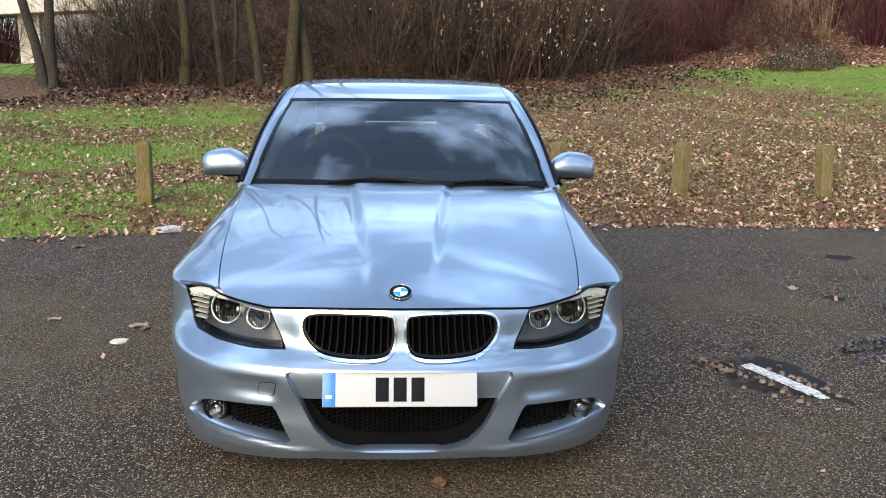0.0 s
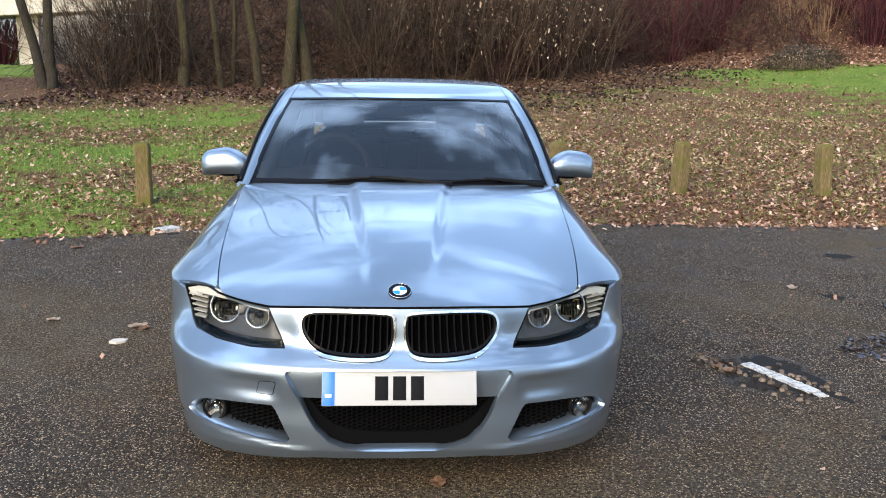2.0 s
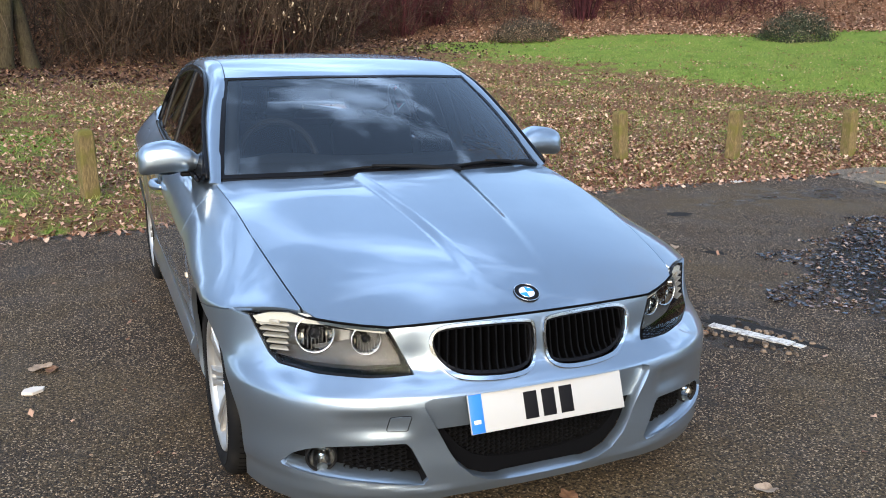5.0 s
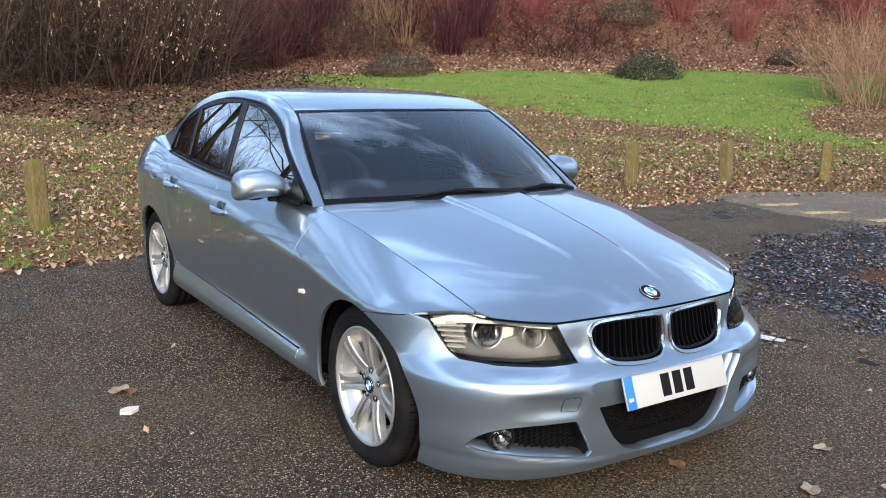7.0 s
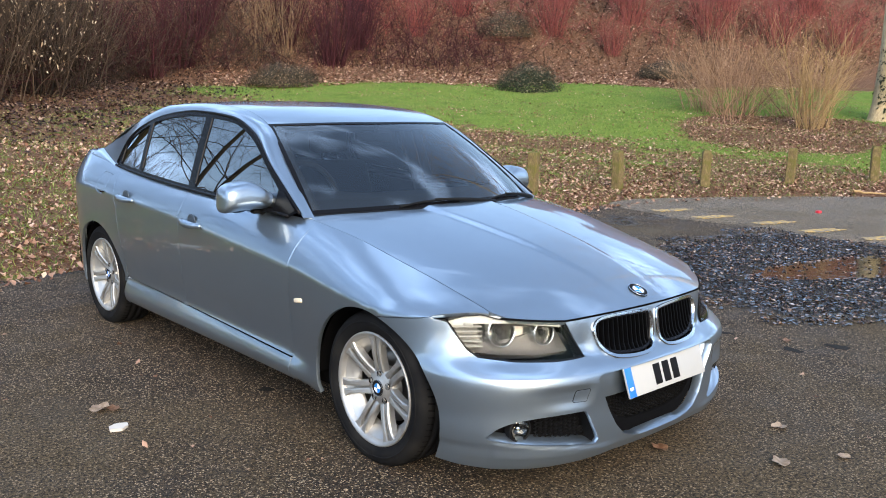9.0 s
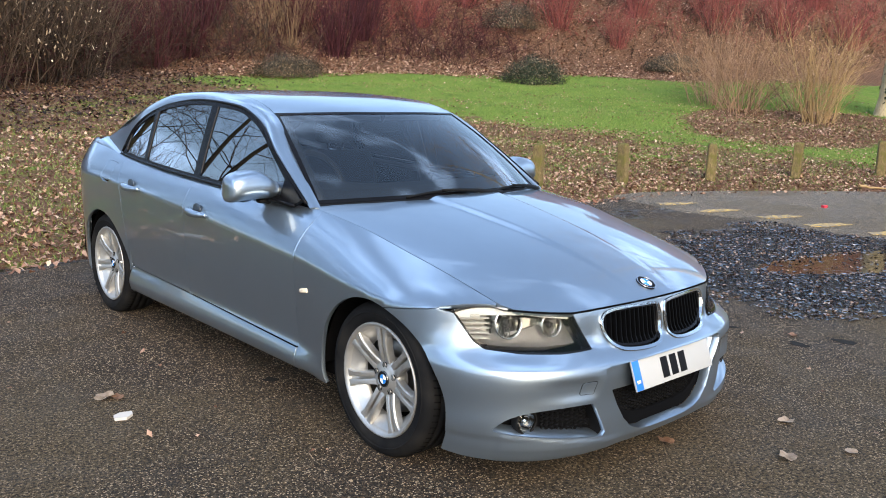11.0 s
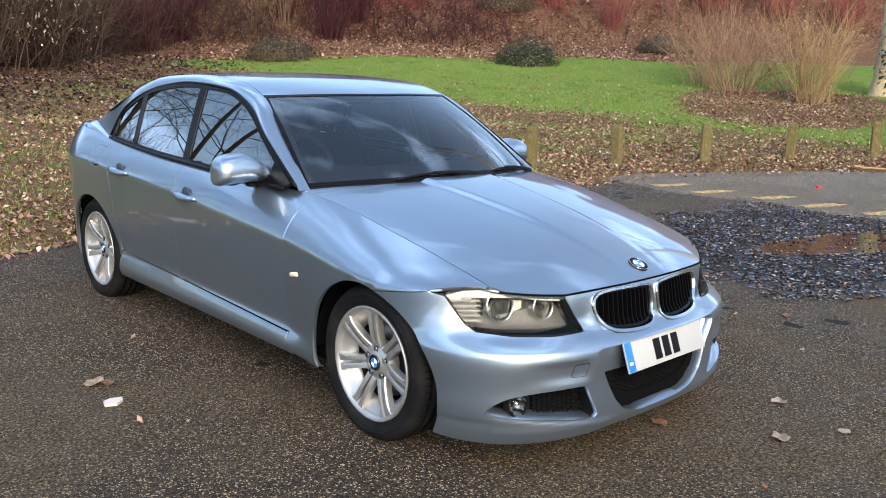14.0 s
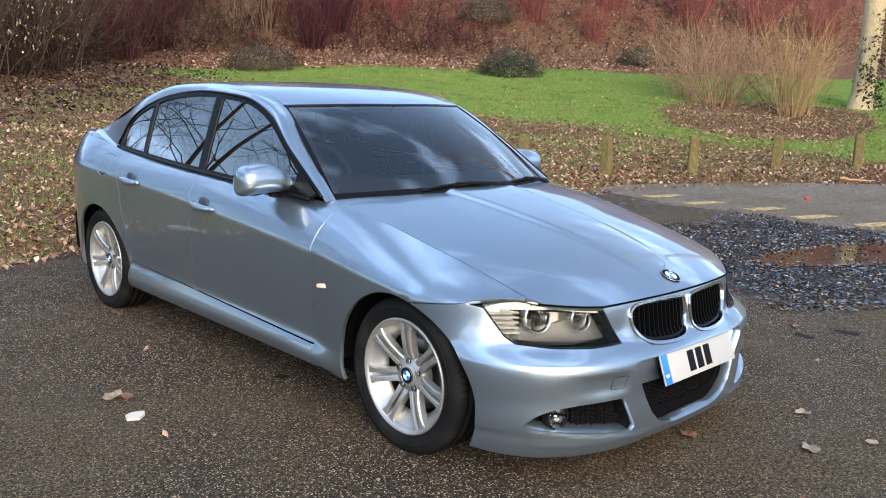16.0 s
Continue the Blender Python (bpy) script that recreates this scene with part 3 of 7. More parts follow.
scatter_shrubs(purple, [(8.0, 22.3, 1.1), (9.3, 22.9, 1.2), (6.8, 23.2, 1.2), (13.2, 20.3, 1.0), (14.6, 20.8, 1.0), (10.6, 24.0, 1.2), (12.6, 22.4, 1.1), (15.8, 22.5, 1.2), (18.0, 22.4, 1.2), (-18.7, 36.5, 1.1), (-18.0, 37.4, 1.15), (-19.4, 37.0, 1.2), (-17.6, 39.5, 1.2), (-18.9, 39.0, 1.5), (-18.2, 40.6, 1.5), (-19.8, 40.0, 1.6)], "purple shrubs at the foot of the bank", RS)
tan = shrub("straw_stem_shrub", 42, 46, 3.2, 1.1, 0.0095, TWIG_STRAW, "clump of tall straw-coloured bare stems", twiggy=2)
scatter_shrubs(tan, [(11.6, 22.0, 1.0), (12.3, 21.6, 0.9), (13.6, 22.8, 1.0)], "tall straw-coloured stems", RS)
gold = shrub("golden_stem_shrub", 45, 70, 2.5, 1.2, 0.008, TWIG_TAN, "shrub of golden-brown bare stems, leaves at its foot", twiggy=4, wander=0.16, lift=0.03)
scatter_shrubs(gold, [(16.7, 6.4, 1.0)], "bare shrubs in the meadow", RS)
blush = shrub("pinkish_twig_shrub", 43, 85, 2.6, 2.1, 0.0065, TWIG_BLUSH, "wide shrub of pinkish bare twigs, leaves at its foot", twiggy=6, wander=0.18, lift=0.02)
scatter_shrubs(blush, [(16.3, 8.1, 1.0), (17.9, 7.4, 1.1), (17.2, 9.4, 1.0)], "pinkish twig shrubs in the meadow", RS)
brush = shrub("hazel_shrub", 44, 64, 3.2, 2.2, 0.010, TWIG_GREY, "bare multi-stemmed brown shrub at the wood's edge", twiggy=9, wander=0.15)
scatter_shrubs(brush, [(-6.0, 14.9, 0.85), (-5.2, 15.3, 0.9), (-0.6, 16.8, 1.0), (0.9, 17.2, 1.1), (2.4, 17.6, 1.1), (3.6, 18.4, 1.1), (5.0, 19.6, 1.0), (1.6, 18.6, 1.2), (4.4, 20.6, 1.2), (-5.6, 16.2, 1), (-0.2, 18.6, 1.1)], "bare brown shrubs along the wood", RS)


def many_stems(base, d, length, r0, r1, n, wander, rs, seg=3):
    """Many bent stems at once: verts, faces and the points along each."""
    m = len(base)
    pts = [base]
    for _ in range(n):
        d = d + rs.normal(0, wander, (m, 3))
        d = d / np.linalg.norm(d, axis=1)[:, None]
        pts.append(pts[-1] + d * (length / n)[:, None])
    pts = np.stack(pts, 1)
    ref = np.array([0.31, 0.83, 0.11])
    a = np.cross(d, ref)
    a /= np.linalg.norm(a, axis=1)[:, None] + 1e-9
    b = np.cross(d, a)
    ang = np.arange(seg) * 2 * math.pi / seg
    off = a[:, None, :] * np.cos(ang)[None, :, None] + b[:, None, :] * np.sin(ang)[None, :, None]
    rr = np.linspace(r0, r1, n + 1)
    v = pts[:, :, None, :] + rr[None, :, None, None] * off[:, None, :, :]
    idx = np.arange(m * (n + 1) * seg).reshape(m, n + 1, seg)
    j = np.roll(idx, -1, 2)
    f = np.stack([idx[:, :-1], j[:, :-1], j[:, 1:], idx[:, 1:]], -1).reshape(-1, 4)
    return v.reshape(-1, 3), f, pts, d


def thicket():
    """The tangle of bare undergrowth that fills the wood."""
    for mat, seed, x0, x1, n, hh, back in ((TWIG_BROWN, 60, -16, 8, 2300, 2.5, 0), (TWIG_GREY, 61, -14, 12, 1300, 3.0, 0), (TWIG_BROWN, 62, 8, 34, 1100, 0.9, 0.8), (TWIG_RED, 63, 13, 36, 1100, 1.5, 2.6), (TWIG_PURPLE, 64, 2, 18, 1100, 2.2, 0.3)):
        r = np.random.RandomState(seed)
        x = r.uniform(x0, x1, n)
        y = EDGE(x) + WOOD(x) + 1.0 + back + np.abs(r.normal(0, 5.0, n))
        clear = (x + 0.385 * y > -1.1) & ((x > -1.5) | (r.uniform(0, 1, n) < 0.5))
        x, y = x[clear], y[clear]
        n = len(x)
        base = np.stack([x, y, ground_z(x, y) - 0.05], 1)
        d = np.stack([r.normal(0, 0.65, n), r.normal(0, 0.65, n), np.ones(n)], 1)
        ln = hh * r.uniform(0.35, 1.1, n)
        v, f, pts, dd = many_stems(base, d, ln, 0.010, 0.003, 5, 0.24, r)
        vs, fs = [v], [f]
        for k in range(8):
            start = pts[np.arange(n), r.randint(1, 4, n)]
            nv, nf, _, _ = many_stems(start, dd + r.normal(0, 1.0, (n, 3)), ln * r.uniform(0.25, 0.55, n), 0.006, 0.002, 3, 0.28, r)
            fs.append(nf + sum(len(q) for q in vs))
            vs.append(nv)
        tagged(big_mesh("undergrowth", np.concatenate(vs), np.concatenate(fs), mat, smooth=True), "tangle of bare twigs and brambles under the trees", "undergrowth", kind="stuff")


thicket()


def added_hedge():
    """Bare hedge added out of view across the car park, to darken reflections."""
    r = np.random.RandomState(71)
    n = 1500
    x, y = r.uniform(-30, 26, n), -20.5 + r.normal(0, 1.2, n)
    base = np.stack([x, y, ground_z(x, y) - 0.05], 1)
    d = np.stack([r.normal(0, 0.3, n), r.normal(0, 0.3, n), np.ones(n)], 1)
    ln = 4.6 * r.uniform(0.5, 1.05, n)
    v, f, pts, dd = many_stems(base, d, ln, 0.024, 0.008, 4, 0.16, r)
    vs, fs = [v], [f]
    for k in range(3):
        nv, nf, _, _ = many_stems(pts[np.arange(n), r.randint(1, 4, n)], dd + r.normal(0, 0.7, (n, 3)), ln * r.uniform(0.25, 0.5, n), 0.012, 0.004, 3, 0.2, r)
        fs.append(nf + sum(len(q) for q in vs))
        vs.append(nv)
    tagged(big_mesh("unseen_hedge", np.concatenate(vs), np.concatenate(fs), TWIG_BROWN, smooth=True), "bare brown hedge added out of view, mirrored dark in the paint", "hedge", kind="stuff")


added_hedge()


def leaf_cloud(name, n, shape, size, mat, seed, label, category):
    """A low bush: many small leaves over a lumpy dome, on a few twigs."""
    r = np.random.RandomState(seed)
    d = r.normal(0, 1, (n, 3))
    d[:, 2] = np.abs(d[:, 2]) * 0.9
    d /= np.linalg.norm(d, axis=1)[:, None]
    lump = 1 + 0.10 * np.sin(d[:, 0] * 7 + 1) * np.sin(d[:, 1] * 6) + 0.06 * np.sin(d[:, 0] * 15 + d[:, 2] * 11)
    c = d * lump[:, None] * np.array(shape) * r.uniform(0.72, 1.03, (n, 1))
    u = np.cross(d, r.normal(0, 1, (n, 3)))
    u /= np.linalg.norm(u, axis=1)[:, None]
    w = np.cross(d, u) + d * r.uniform(-0.6, 0.9, (n, 1))
    w /= np.linalg.norm(w, axis=1)[:, None]
    s = size * r.uniform(0.6, 1.2, (n, 1))
    v = np.stack([c - u * s * 0.5, c + w * s * 0.32, c + u * s * 0.6, c - w * s * 0.32], 1).reshape(-1, 3)
    f = np.arange(4 * n).reshape(n, 4)
    ob = big_mesh(name, v, f, mat)
    return tagged(ob, label, category)


def leaf_mat(name, stops, rough=0.55):
    k = Mat(name, rough=rough, Specular_IOR_Level=0.5 if rough < 0.3 else 0.18)
    k.set("Base Color", k.ramp(k.island(), *stops))
    return k.m


EVERGREEN = leaf_mat("evergreen_leaves", ((0.0, (0.008, 0.012, 0.005)), (0.6, (0.022, 0.030, 0.012)), (0.955, (0.055, 0.058, 0.026)), (0.975, (0.36, 0.30, 0.20))))
BROWNED = leaf_mat("half_dead_evergreen", ((0.0, (0.012, 0.011, 0.006)), (0.6, (0.045, 0.036, 0.020)), (0.93, (0.11, 0.075, 0.045)), (0.965, (0.42, 0.32, 0.22))))
for bx, by, shape, seed in [(10.7, 19.1, (1.25, 0.9, 0.66), 1), (15.9, 14.4, (1.05, 0.9, 0.85), 2), (22.0, 13.8, (1.3, 0.8, 0.6), 3), (19.2, 18.6, (1.2, 1, 0.9), 4), (23.5, 20.5, (1.6, 1.2, 1.0), 5)]:
    b = leaf_cloud("evergreen_bush", 14000, shape, 0.038, EVERGREEN if seed == 2 else BROWNED, seed, "low domed evergreen bush with dead leaves caught in it" if seed == 2 else "spreading half-brown evergreen bush full of dead leaves", "bush")
    b.location = (bx, by, float(ground_z(bx, by)) - 0.1)
ivy = leaf_cloud("ivy", 900, (0.38, 0.38, 2.6), 0.09, EVERGREEN, 9, "dark ivy climbing the pale tree trunk", "ivy")
ivy.location = (19.35, 5.75, float(ground_z(19.2, 5.9)))


def lay_leaves(name, pts, size, mat, seed, label, kind="stuff", curl=0.35):
    """Dead leaves: lobed, folded along the rib, lying every which way."""
    r = np.random.RandomState(seed)
    n = len(pts)
    a = r.uniform(0, 2 * math.pi, n)
    tilt = r.normal(0, curl, (n, 2))
    u = np.stack([np.cos(a), np.sin(a), tilt[:, 0]], 1)
    w = np.stack([-np.sin(a), np.cos(a), tilt[:, 1]], 1)
    s = (size * r.uniform(0.55, 1.25, n))[:, None]
    lift = np.array([0, 0, 1.0])
    fold = r.uniform(-0.15, 0.35, (n, 1))
    c = np.asarray(pts) + lift * s * (0.10 + np.abs(tilt).sum(1)[:, None] * 0.25)
    v = np.stack([c - u * s * 0.55, c + w * s * 0.42 + lift * s * fold - u * s * 0.1, c + u * s * 0.2 + w * s * 0.2, c + u * s * 0.55,
                  c + u * s * 0.2 - w * s * 0.2, c - w * s * 0.42 + lift * s * fold - u * s * 0.1], 1).reshape(-1, 3)
    i = np.arange(n)[:, None] * 6
    f = np.concatenate([i + np.array([[0, 3, 2, 1]]), i + np.array([[0, 5, 4, 3]])])
    return tagged(big_mesh(name, v, f, mat), label, "leaves", kind=kind)


# Dense wood's leaves, with the trees' shade put into their colour.
LEAF_SHADED = leaf_mat("shaded_wood_leaves", ((0.0, (0.012, 0.007, 0.006)), (0.5, (0.042, 0.022, 0.017)), (0.85, (0.115, 0.064, 0.046)), (1.0, (0.34, 0.23, 0.165))), 0.75)
LEAF = leaf_mat("dead_leaves", ((0.0, (0.055, 0.026, 0.017)), (0.30, (0.17, 0.080, 0.048)), (0.62, (0.32, 0.182, 0.120)), (0.86, (0.46, 0.295, 0.205)), (1.0, (0.58, 0.41, 0.30))), 0.7)
LEAF_WET = leaf_mat("wet_leaves", ((0.0, (0.008, 0.006, 0.005)), (0.50, (0.022, 0.015, 0.011)), (0.80, (0.075, 0.044, 0.031)), (0.95, (0.20, 0.125, 0.085)), (1.0, (0.40, 0.29, 0.21))), 0.14)


def verge_leaves():
    r = np.random.RandomState(3)
    x, y = r.uniform(-11, 21, 600000), r.uniform(2, 24, 600000)
    d = y - EDGE(x)
    near = 1 / (1 + 0.012 * np.maximum(d, 0) ** 2)
    clump = 0.5 + 0.5 * np.sin(x * 1.7 + 2.1 * np.sin(y * 0.9)) * np.sin(y * 2.3 + 1.4 * np.sin(x * 0.7))
    p = np.clip(litter_amount(x, y) * 1.15 - 0.30 + 0.42 * (clump - 0.5), 0.03, 1.0) * near
    under = np.where(x < 0.5, sstep(-2.2, -0.6, d - WOOD(x)), sstep(-5.5, -2.0, d - WOOD(x))) * (x - 0.28 * (y - 15) < 7.5)
    ok = (d > 0.02) & (r.uniform(0, 1, len(x)) < p * 1.12 * (1 - 0.8 * under))
    x, y = x[ok], y[ok]
    lay_leaves("fallen_leaves", np.stack([x, y, ground_z(x, y)], 1), 0.047, LEAF, 4, "drift of curled brown dead leaves over the grass")
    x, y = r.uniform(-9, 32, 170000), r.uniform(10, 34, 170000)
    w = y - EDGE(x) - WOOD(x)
    # the side under the dense wood, which gets the shade-dark leaves
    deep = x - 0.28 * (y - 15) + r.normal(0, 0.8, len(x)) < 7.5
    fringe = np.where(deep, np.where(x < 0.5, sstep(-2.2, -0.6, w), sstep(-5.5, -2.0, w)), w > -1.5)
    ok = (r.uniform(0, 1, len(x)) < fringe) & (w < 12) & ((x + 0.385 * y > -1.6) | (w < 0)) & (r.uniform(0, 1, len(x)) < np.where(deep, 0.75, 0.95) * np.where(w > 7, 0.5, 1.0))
    for sel, mat, label in ((ok & deep, LEAF_SHADED, "leaf litter under the dense wood, coloured dark for its shade"), (ok & ~deep, LEAF, "brown leaf litter on the open bank")):
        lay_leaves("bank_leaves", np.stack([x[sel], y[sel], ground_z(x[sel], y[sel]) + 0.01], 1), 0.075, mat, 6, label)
    e = r.uniform(-9, 13, 1500)
    pts = np.stack([e, EDGE(e) - np.abs(r.normal(0, 0.12, 1500)), np.full(1500, 0.004)], 1)
    lay_leaves("edge_leaves", pts, 0.052, LEAF, 5, "brown leaves gathered along the tarmac's edge")


verge_leaves()


def clinging_leaves():
    """Pale dead leaves that still hang in the shrubs at the wood's edge."""
    r = np.random.RandomState(33)
    pts = []
    for cx, cy, rx, h, n in ((1.3, 17.3, 1.5, 3.2, 420), (2.9, 17.8, 1.3, 3.4, 520), (4.2, 18.6, 1.2, 3.0, 380), (-0.4, 17.0, 0.9, 2.6, 120), (19.5, 19.5, 1.6, 3.2, 300)):
        a, q = r.uniform(0, 6.28, n), np.sqrt(r.uniform(0, 1, n)) * rx
        x, y = cx + np.cos(a) * q, cy + np.sin(a) * q * 0.7
        pts.append(np.stack([x, y, ground_z(x, y) + 0.5 + (h - 0.5) * r.uniform(0, 1, n) ** 0.8], 1))
    m = leaf_mat("hanging_leaves", ((0.0, (0.16, 0.10, 0.06)), (0.6, (0.36, 0.26, 0.17)), (1.0, (0.62, 0.52, 0.38))), 0.7)
    lay_leaves("clinging_leaves", np.concatenate(pts), 0.05, m, 34, "pale dead leaves hanging in bare twigs", curl=1.2)


clinging_leaves()


def grass():
    r = np.random.RandomState(8)
    n = 480000
    x, y = r.uniform(-10, 20, n), r.uniform(3, 21, n) ** 1.0
    d = y - EDGE(x)
    keep = (d > 0.05) & (r.uniform(0, 1, n) < np.clip(1.25 - litter_amount(x, y) * 1.05, 0.05, 1) / (1 + 0.02 * np.maximum(d, 0) ** 2))
    x, y = x[keep], y[keep]
    n = len(x)
    z = ground_z(x, y)
    a = r.uniform(0, 2 * math.pi, n)
    h = r.uniform(0.02, 0.06, n)
    lean = r.normal(0, 0.6, (n, 2)) * h[:, None]
    w = 0.0045
    c = np.stack([x, y, z], 1)
    side = np.stack([np.cos(a) * w, np.sin(a) * w, np.zeros(n)], 1)
    tip = c + np.stack([lean[:, 0], lean[:, 1], h], 1)
    v = np.stack([c - side, c + side, tip], 1).reshape(-1, 3)
    m = leaf_mat("grass_blades", ((0.0, (0.04, 0.085, 0.012)), (0.6, (0.145, 0.200, 0.042)), (0.9, (0.27, 0.30, 0.085)), (1.0, (0.38, 0.34, 0.16))), 0.6)
    tagged(big_mesh("grass", v, np.arange(3 * n).reshape(n, 3), m), "short winter grass of the verge", "grass", kind="stuff")


grass()

# ---- things on the tarmac ----
def blob(name, cx, cy, rx, ry, z, mat, seed, wob=0.25, n=48, turn=0.0, h=0.004):
    """A thin patch with an uneven outline."""
    r = np.random.RandomState(seed)
    ph, am = r.uniform(0, 6.28, 7), r.uniform(0.3, 1.0, 7)
    v, f = [(cx, cy, z + h)], []
    for k in range(n):
        a = 2 * math.pi * k / n
        q = 1 + wob * sum(am[j] * math.sin((j + 2) * a + ph[j]) / (j + 2) for j in range(7))
        x, y = rx * q * math.cos(a), ry * q * math.sin(a)
        v.append((cx + x * math.cos(turn) - y * math.sin(turn), cy + x * math.sin(turn) + y * math.cos(turn), z + h))
    m = len(v)
    v += [(cx + (x - cx) * 1.02, cy + (y - cy) * 1.02, z) for x, y, _ in v[1:]]
    for k in range(n):
        f.append((0, 1 + k, 1 + (k + 1) % n))
        f.append((1 + k, m + k, m + (k + 1) % n, 1 + (k + 1) % n))
    return mesh_ob(name, v, f, mat, smooth=False)


WATER = Mat("muddy_water", (0.022, 0.016, 0.010), 0.03)
WATER.bump(WATER.noise(14, 3), 0.12, 0.01)
pud = blob("puddle", 5.1, 0.42, 1.35, 0.42, 0.002, WATER.m, 3, 0.35, 64, -0.3)
tagged(pud, "shallow brown puddle mirroring the bank", "puddle", kind="structure")
PITCH = Mat("bare_pitch", (0.015, 0.013, 0.011), 0.85, Specular_IOR_Level=0.2)
PITCH.bump(PITCH.noise(60, 4), 0.8, 0.01)
tagged(blob("tarmac_patch", 1.89, 0.40, 0.115, 0.36, 0.0005, PITCH.m, 5, 0.75, 96, 0.34, 0.002), "dark bare patch where the surface has worn off", "patch", kind="structure")
for bx, by, br, sd in ((2.01, -0.35, 0.10, 11), (2.29, -0.50, 0.11, 12), (-0.75, 1.0, 0.07, 13), (2.9, 1.9, 0.12, 14), (3.6, 3.2, 0.2, 15)):
    tagged(blob("tarmac_stain", bx, by, br * 0.6, br * 0.4, 0.0005, PITCH.m, sd, 0.4, 32, sd * 0.4, 0.0015), "small dark oily stain on the tarmac", "stain", kind="structure")

LINE = Mat("old_line_paint", rough=0.8)
LINE.set("Base Color", LINE.mix(LINE.grey(LINE.noise(45, 5, 0.7), 0.42, 0.62), (0.56, 0.54, 0.50), (0.24, 0.22, 0.195)))
LINE.bump(LINE.noise(90, 3), 0.5, 0.004)
YELLOW = Mat("worn_yellow_paint", rough=0.8)
YELLOW.set("Base Color", YELLOW.mix(YELLOW.grey(YELLOW.noise(16, 8, 0.8), 0.44, 0.53), (0.60, 0.37, 0.08), (0.16, 0.135, 0.105)))


def chip(name, pts, h, mat, label, category, group=""):
    """A flat broken piece with an outline and thickness."""
    n = len(pts)
    v = [(x, y, h) for x, y in pts] + [(x * 1.0, y * 1.0, 0.0) for x, y in pts]
    f = [tuple(range(n))] + [(k, n + k, n + (k + 1) % n, (k + 1) % n) for k in range(n)]
    return tagged(mesh_ob(name, v, f, mat, smooth=False), label, category, group)


def ragged(a, b, w, seed, n=5):
    r = random.Random(seed)
    d = Vector((b[0] - a[0], b[1] - a[1]))
    s = Vector((-d.y, d.x)).normalized() * w / 2
    one = [(a[0] + d.x * t / n + s.x + r.uniform(-0.004, 0.004), a[1] + d.y * t / n + s.y + r.uniform(-0.004, 0.004)) for t in range(n + 1)]
    two = [(a[0] + d.x * t / n - s.x + r.uniform(-0.004, 0.004), a[1] + d.y * t / n - s.y + r.uniform(-0.004, 0.004)) for t in range(n, -1, -1)]
    return two[::-1] + one[::-1]


for i, (a, b, w) in enumerate((((1.762, 0.575), (1.826, 0.430), 0.072), ((1.829, 0.424), (1.885, 0.290), 0.070), ((1.888, 0.283), (1.930, 0.175), 0.074), ((1.935, 0.165), (1.948, 0.120), 0.05))):
    chip("line_fragment", ragged(a, b, w, i), 0.008, LINE.m, "cracked piece of an old white bay line", "line marking", "broken white line")
chip("line_fragment", ragged((-2.15, 4.12), (-2.02, 4.28), 0.15, 9), 0.03, LINE.m, "loose piece of old white line by the verge", "line marking")
chip("line_fragment", ragged((5.33, 4.50), (5.60, 4.53), 0.09, 10), 0.006, LINE.m, "faded end of a white line at the verge", "line marking")

SLAB = asphalt_mat("pale_tarmac", (0.14, 0.122, 0.10), (0.27, 0.235, 0.19), False)
edge = spl([-14, -4, 0.85, 1.2, 1.85, 2.4, 3.0, 4.0, 4.7], [8.6, 6.9, 6.56, 6.40, 6.46, 6.58, 6.40, 6.62, 6.9])
v, f = [], []
for k, y in enumerate(np.linspace(-14, 4.7, 90)):
    e = edge(float(y)) + 0.03 * math.sin(y * 7) + 0.02 * math.sin(y * 17)
    x1 = max(e + 0.3, min(16.0, 13.2 - 0.9 * max(0, y - 0.5) - 0.25 * max(0.0, y - 2) ** 2))
    v += [(e, y, -0.01), (e + 0.06, y, 0.018), (e + (x1 - e) * 0.5, y, 0.026), (x1, y, 0.026)]
for k in range(89):
    for j in range(3):
        f.append((4 * k + j, 4 * k + 1 + j, 4 * k + 5 + j, 4 * k + 4 + j))
tagged(mesh_ob("access_road", v, f, SLAB), "paler tarmac of the access road beside the bays", "road", kind="structure")
for i, y in enumerate((3.72, 3.05, 2.33, 1.68, 1.02, 0.36, -0.3, -1.0)):
    e = edge(float(y)) + 0.10
    rim = dense([(e - 0.02, y + 0.01), (e + 0.05, y + 0.12), (e + 0.52, y - 0.02), (e + 0.58, y - 0.20), (e + 0.08, y - 0.09)], 0.05)
    rr = random.Random(400 + i)
    pts = [(px + rr.uniform(-0.030, 0.030), py + rr.uniform(-0.014, 0.014)) for px, py in rim]
    ob = chip("yellow_dash", pts[::-1], 0.004, YELLOW.m, "worn yellow paint bar along the road's edge", "road marking", "yellow bars")
    ob.location.z = 0.0235

# single leaves and scraps
DRY = Mat("pale_dry_leaf", (0.40, 0.31, 0.225), 0.7)
DRY.set("Base Color", DRY.ramp(DRY.noise(60, 4), (0.3, (0.34, 0.24, 0.16)), (0.7, (0.60, 0.47, 0.35))))
DRY = DRY.m
RUST = Mat("russet_leaf", (0.36, 0.19, 0.10), 0.7)
RUST.set("Base Color", RUST.ramp(RUST.noise(60, 4), (0.3, (0.20, 0.10, 0.055)), (0.7, (0.42, 0.24, 0.14))))
RUST = RUST.m


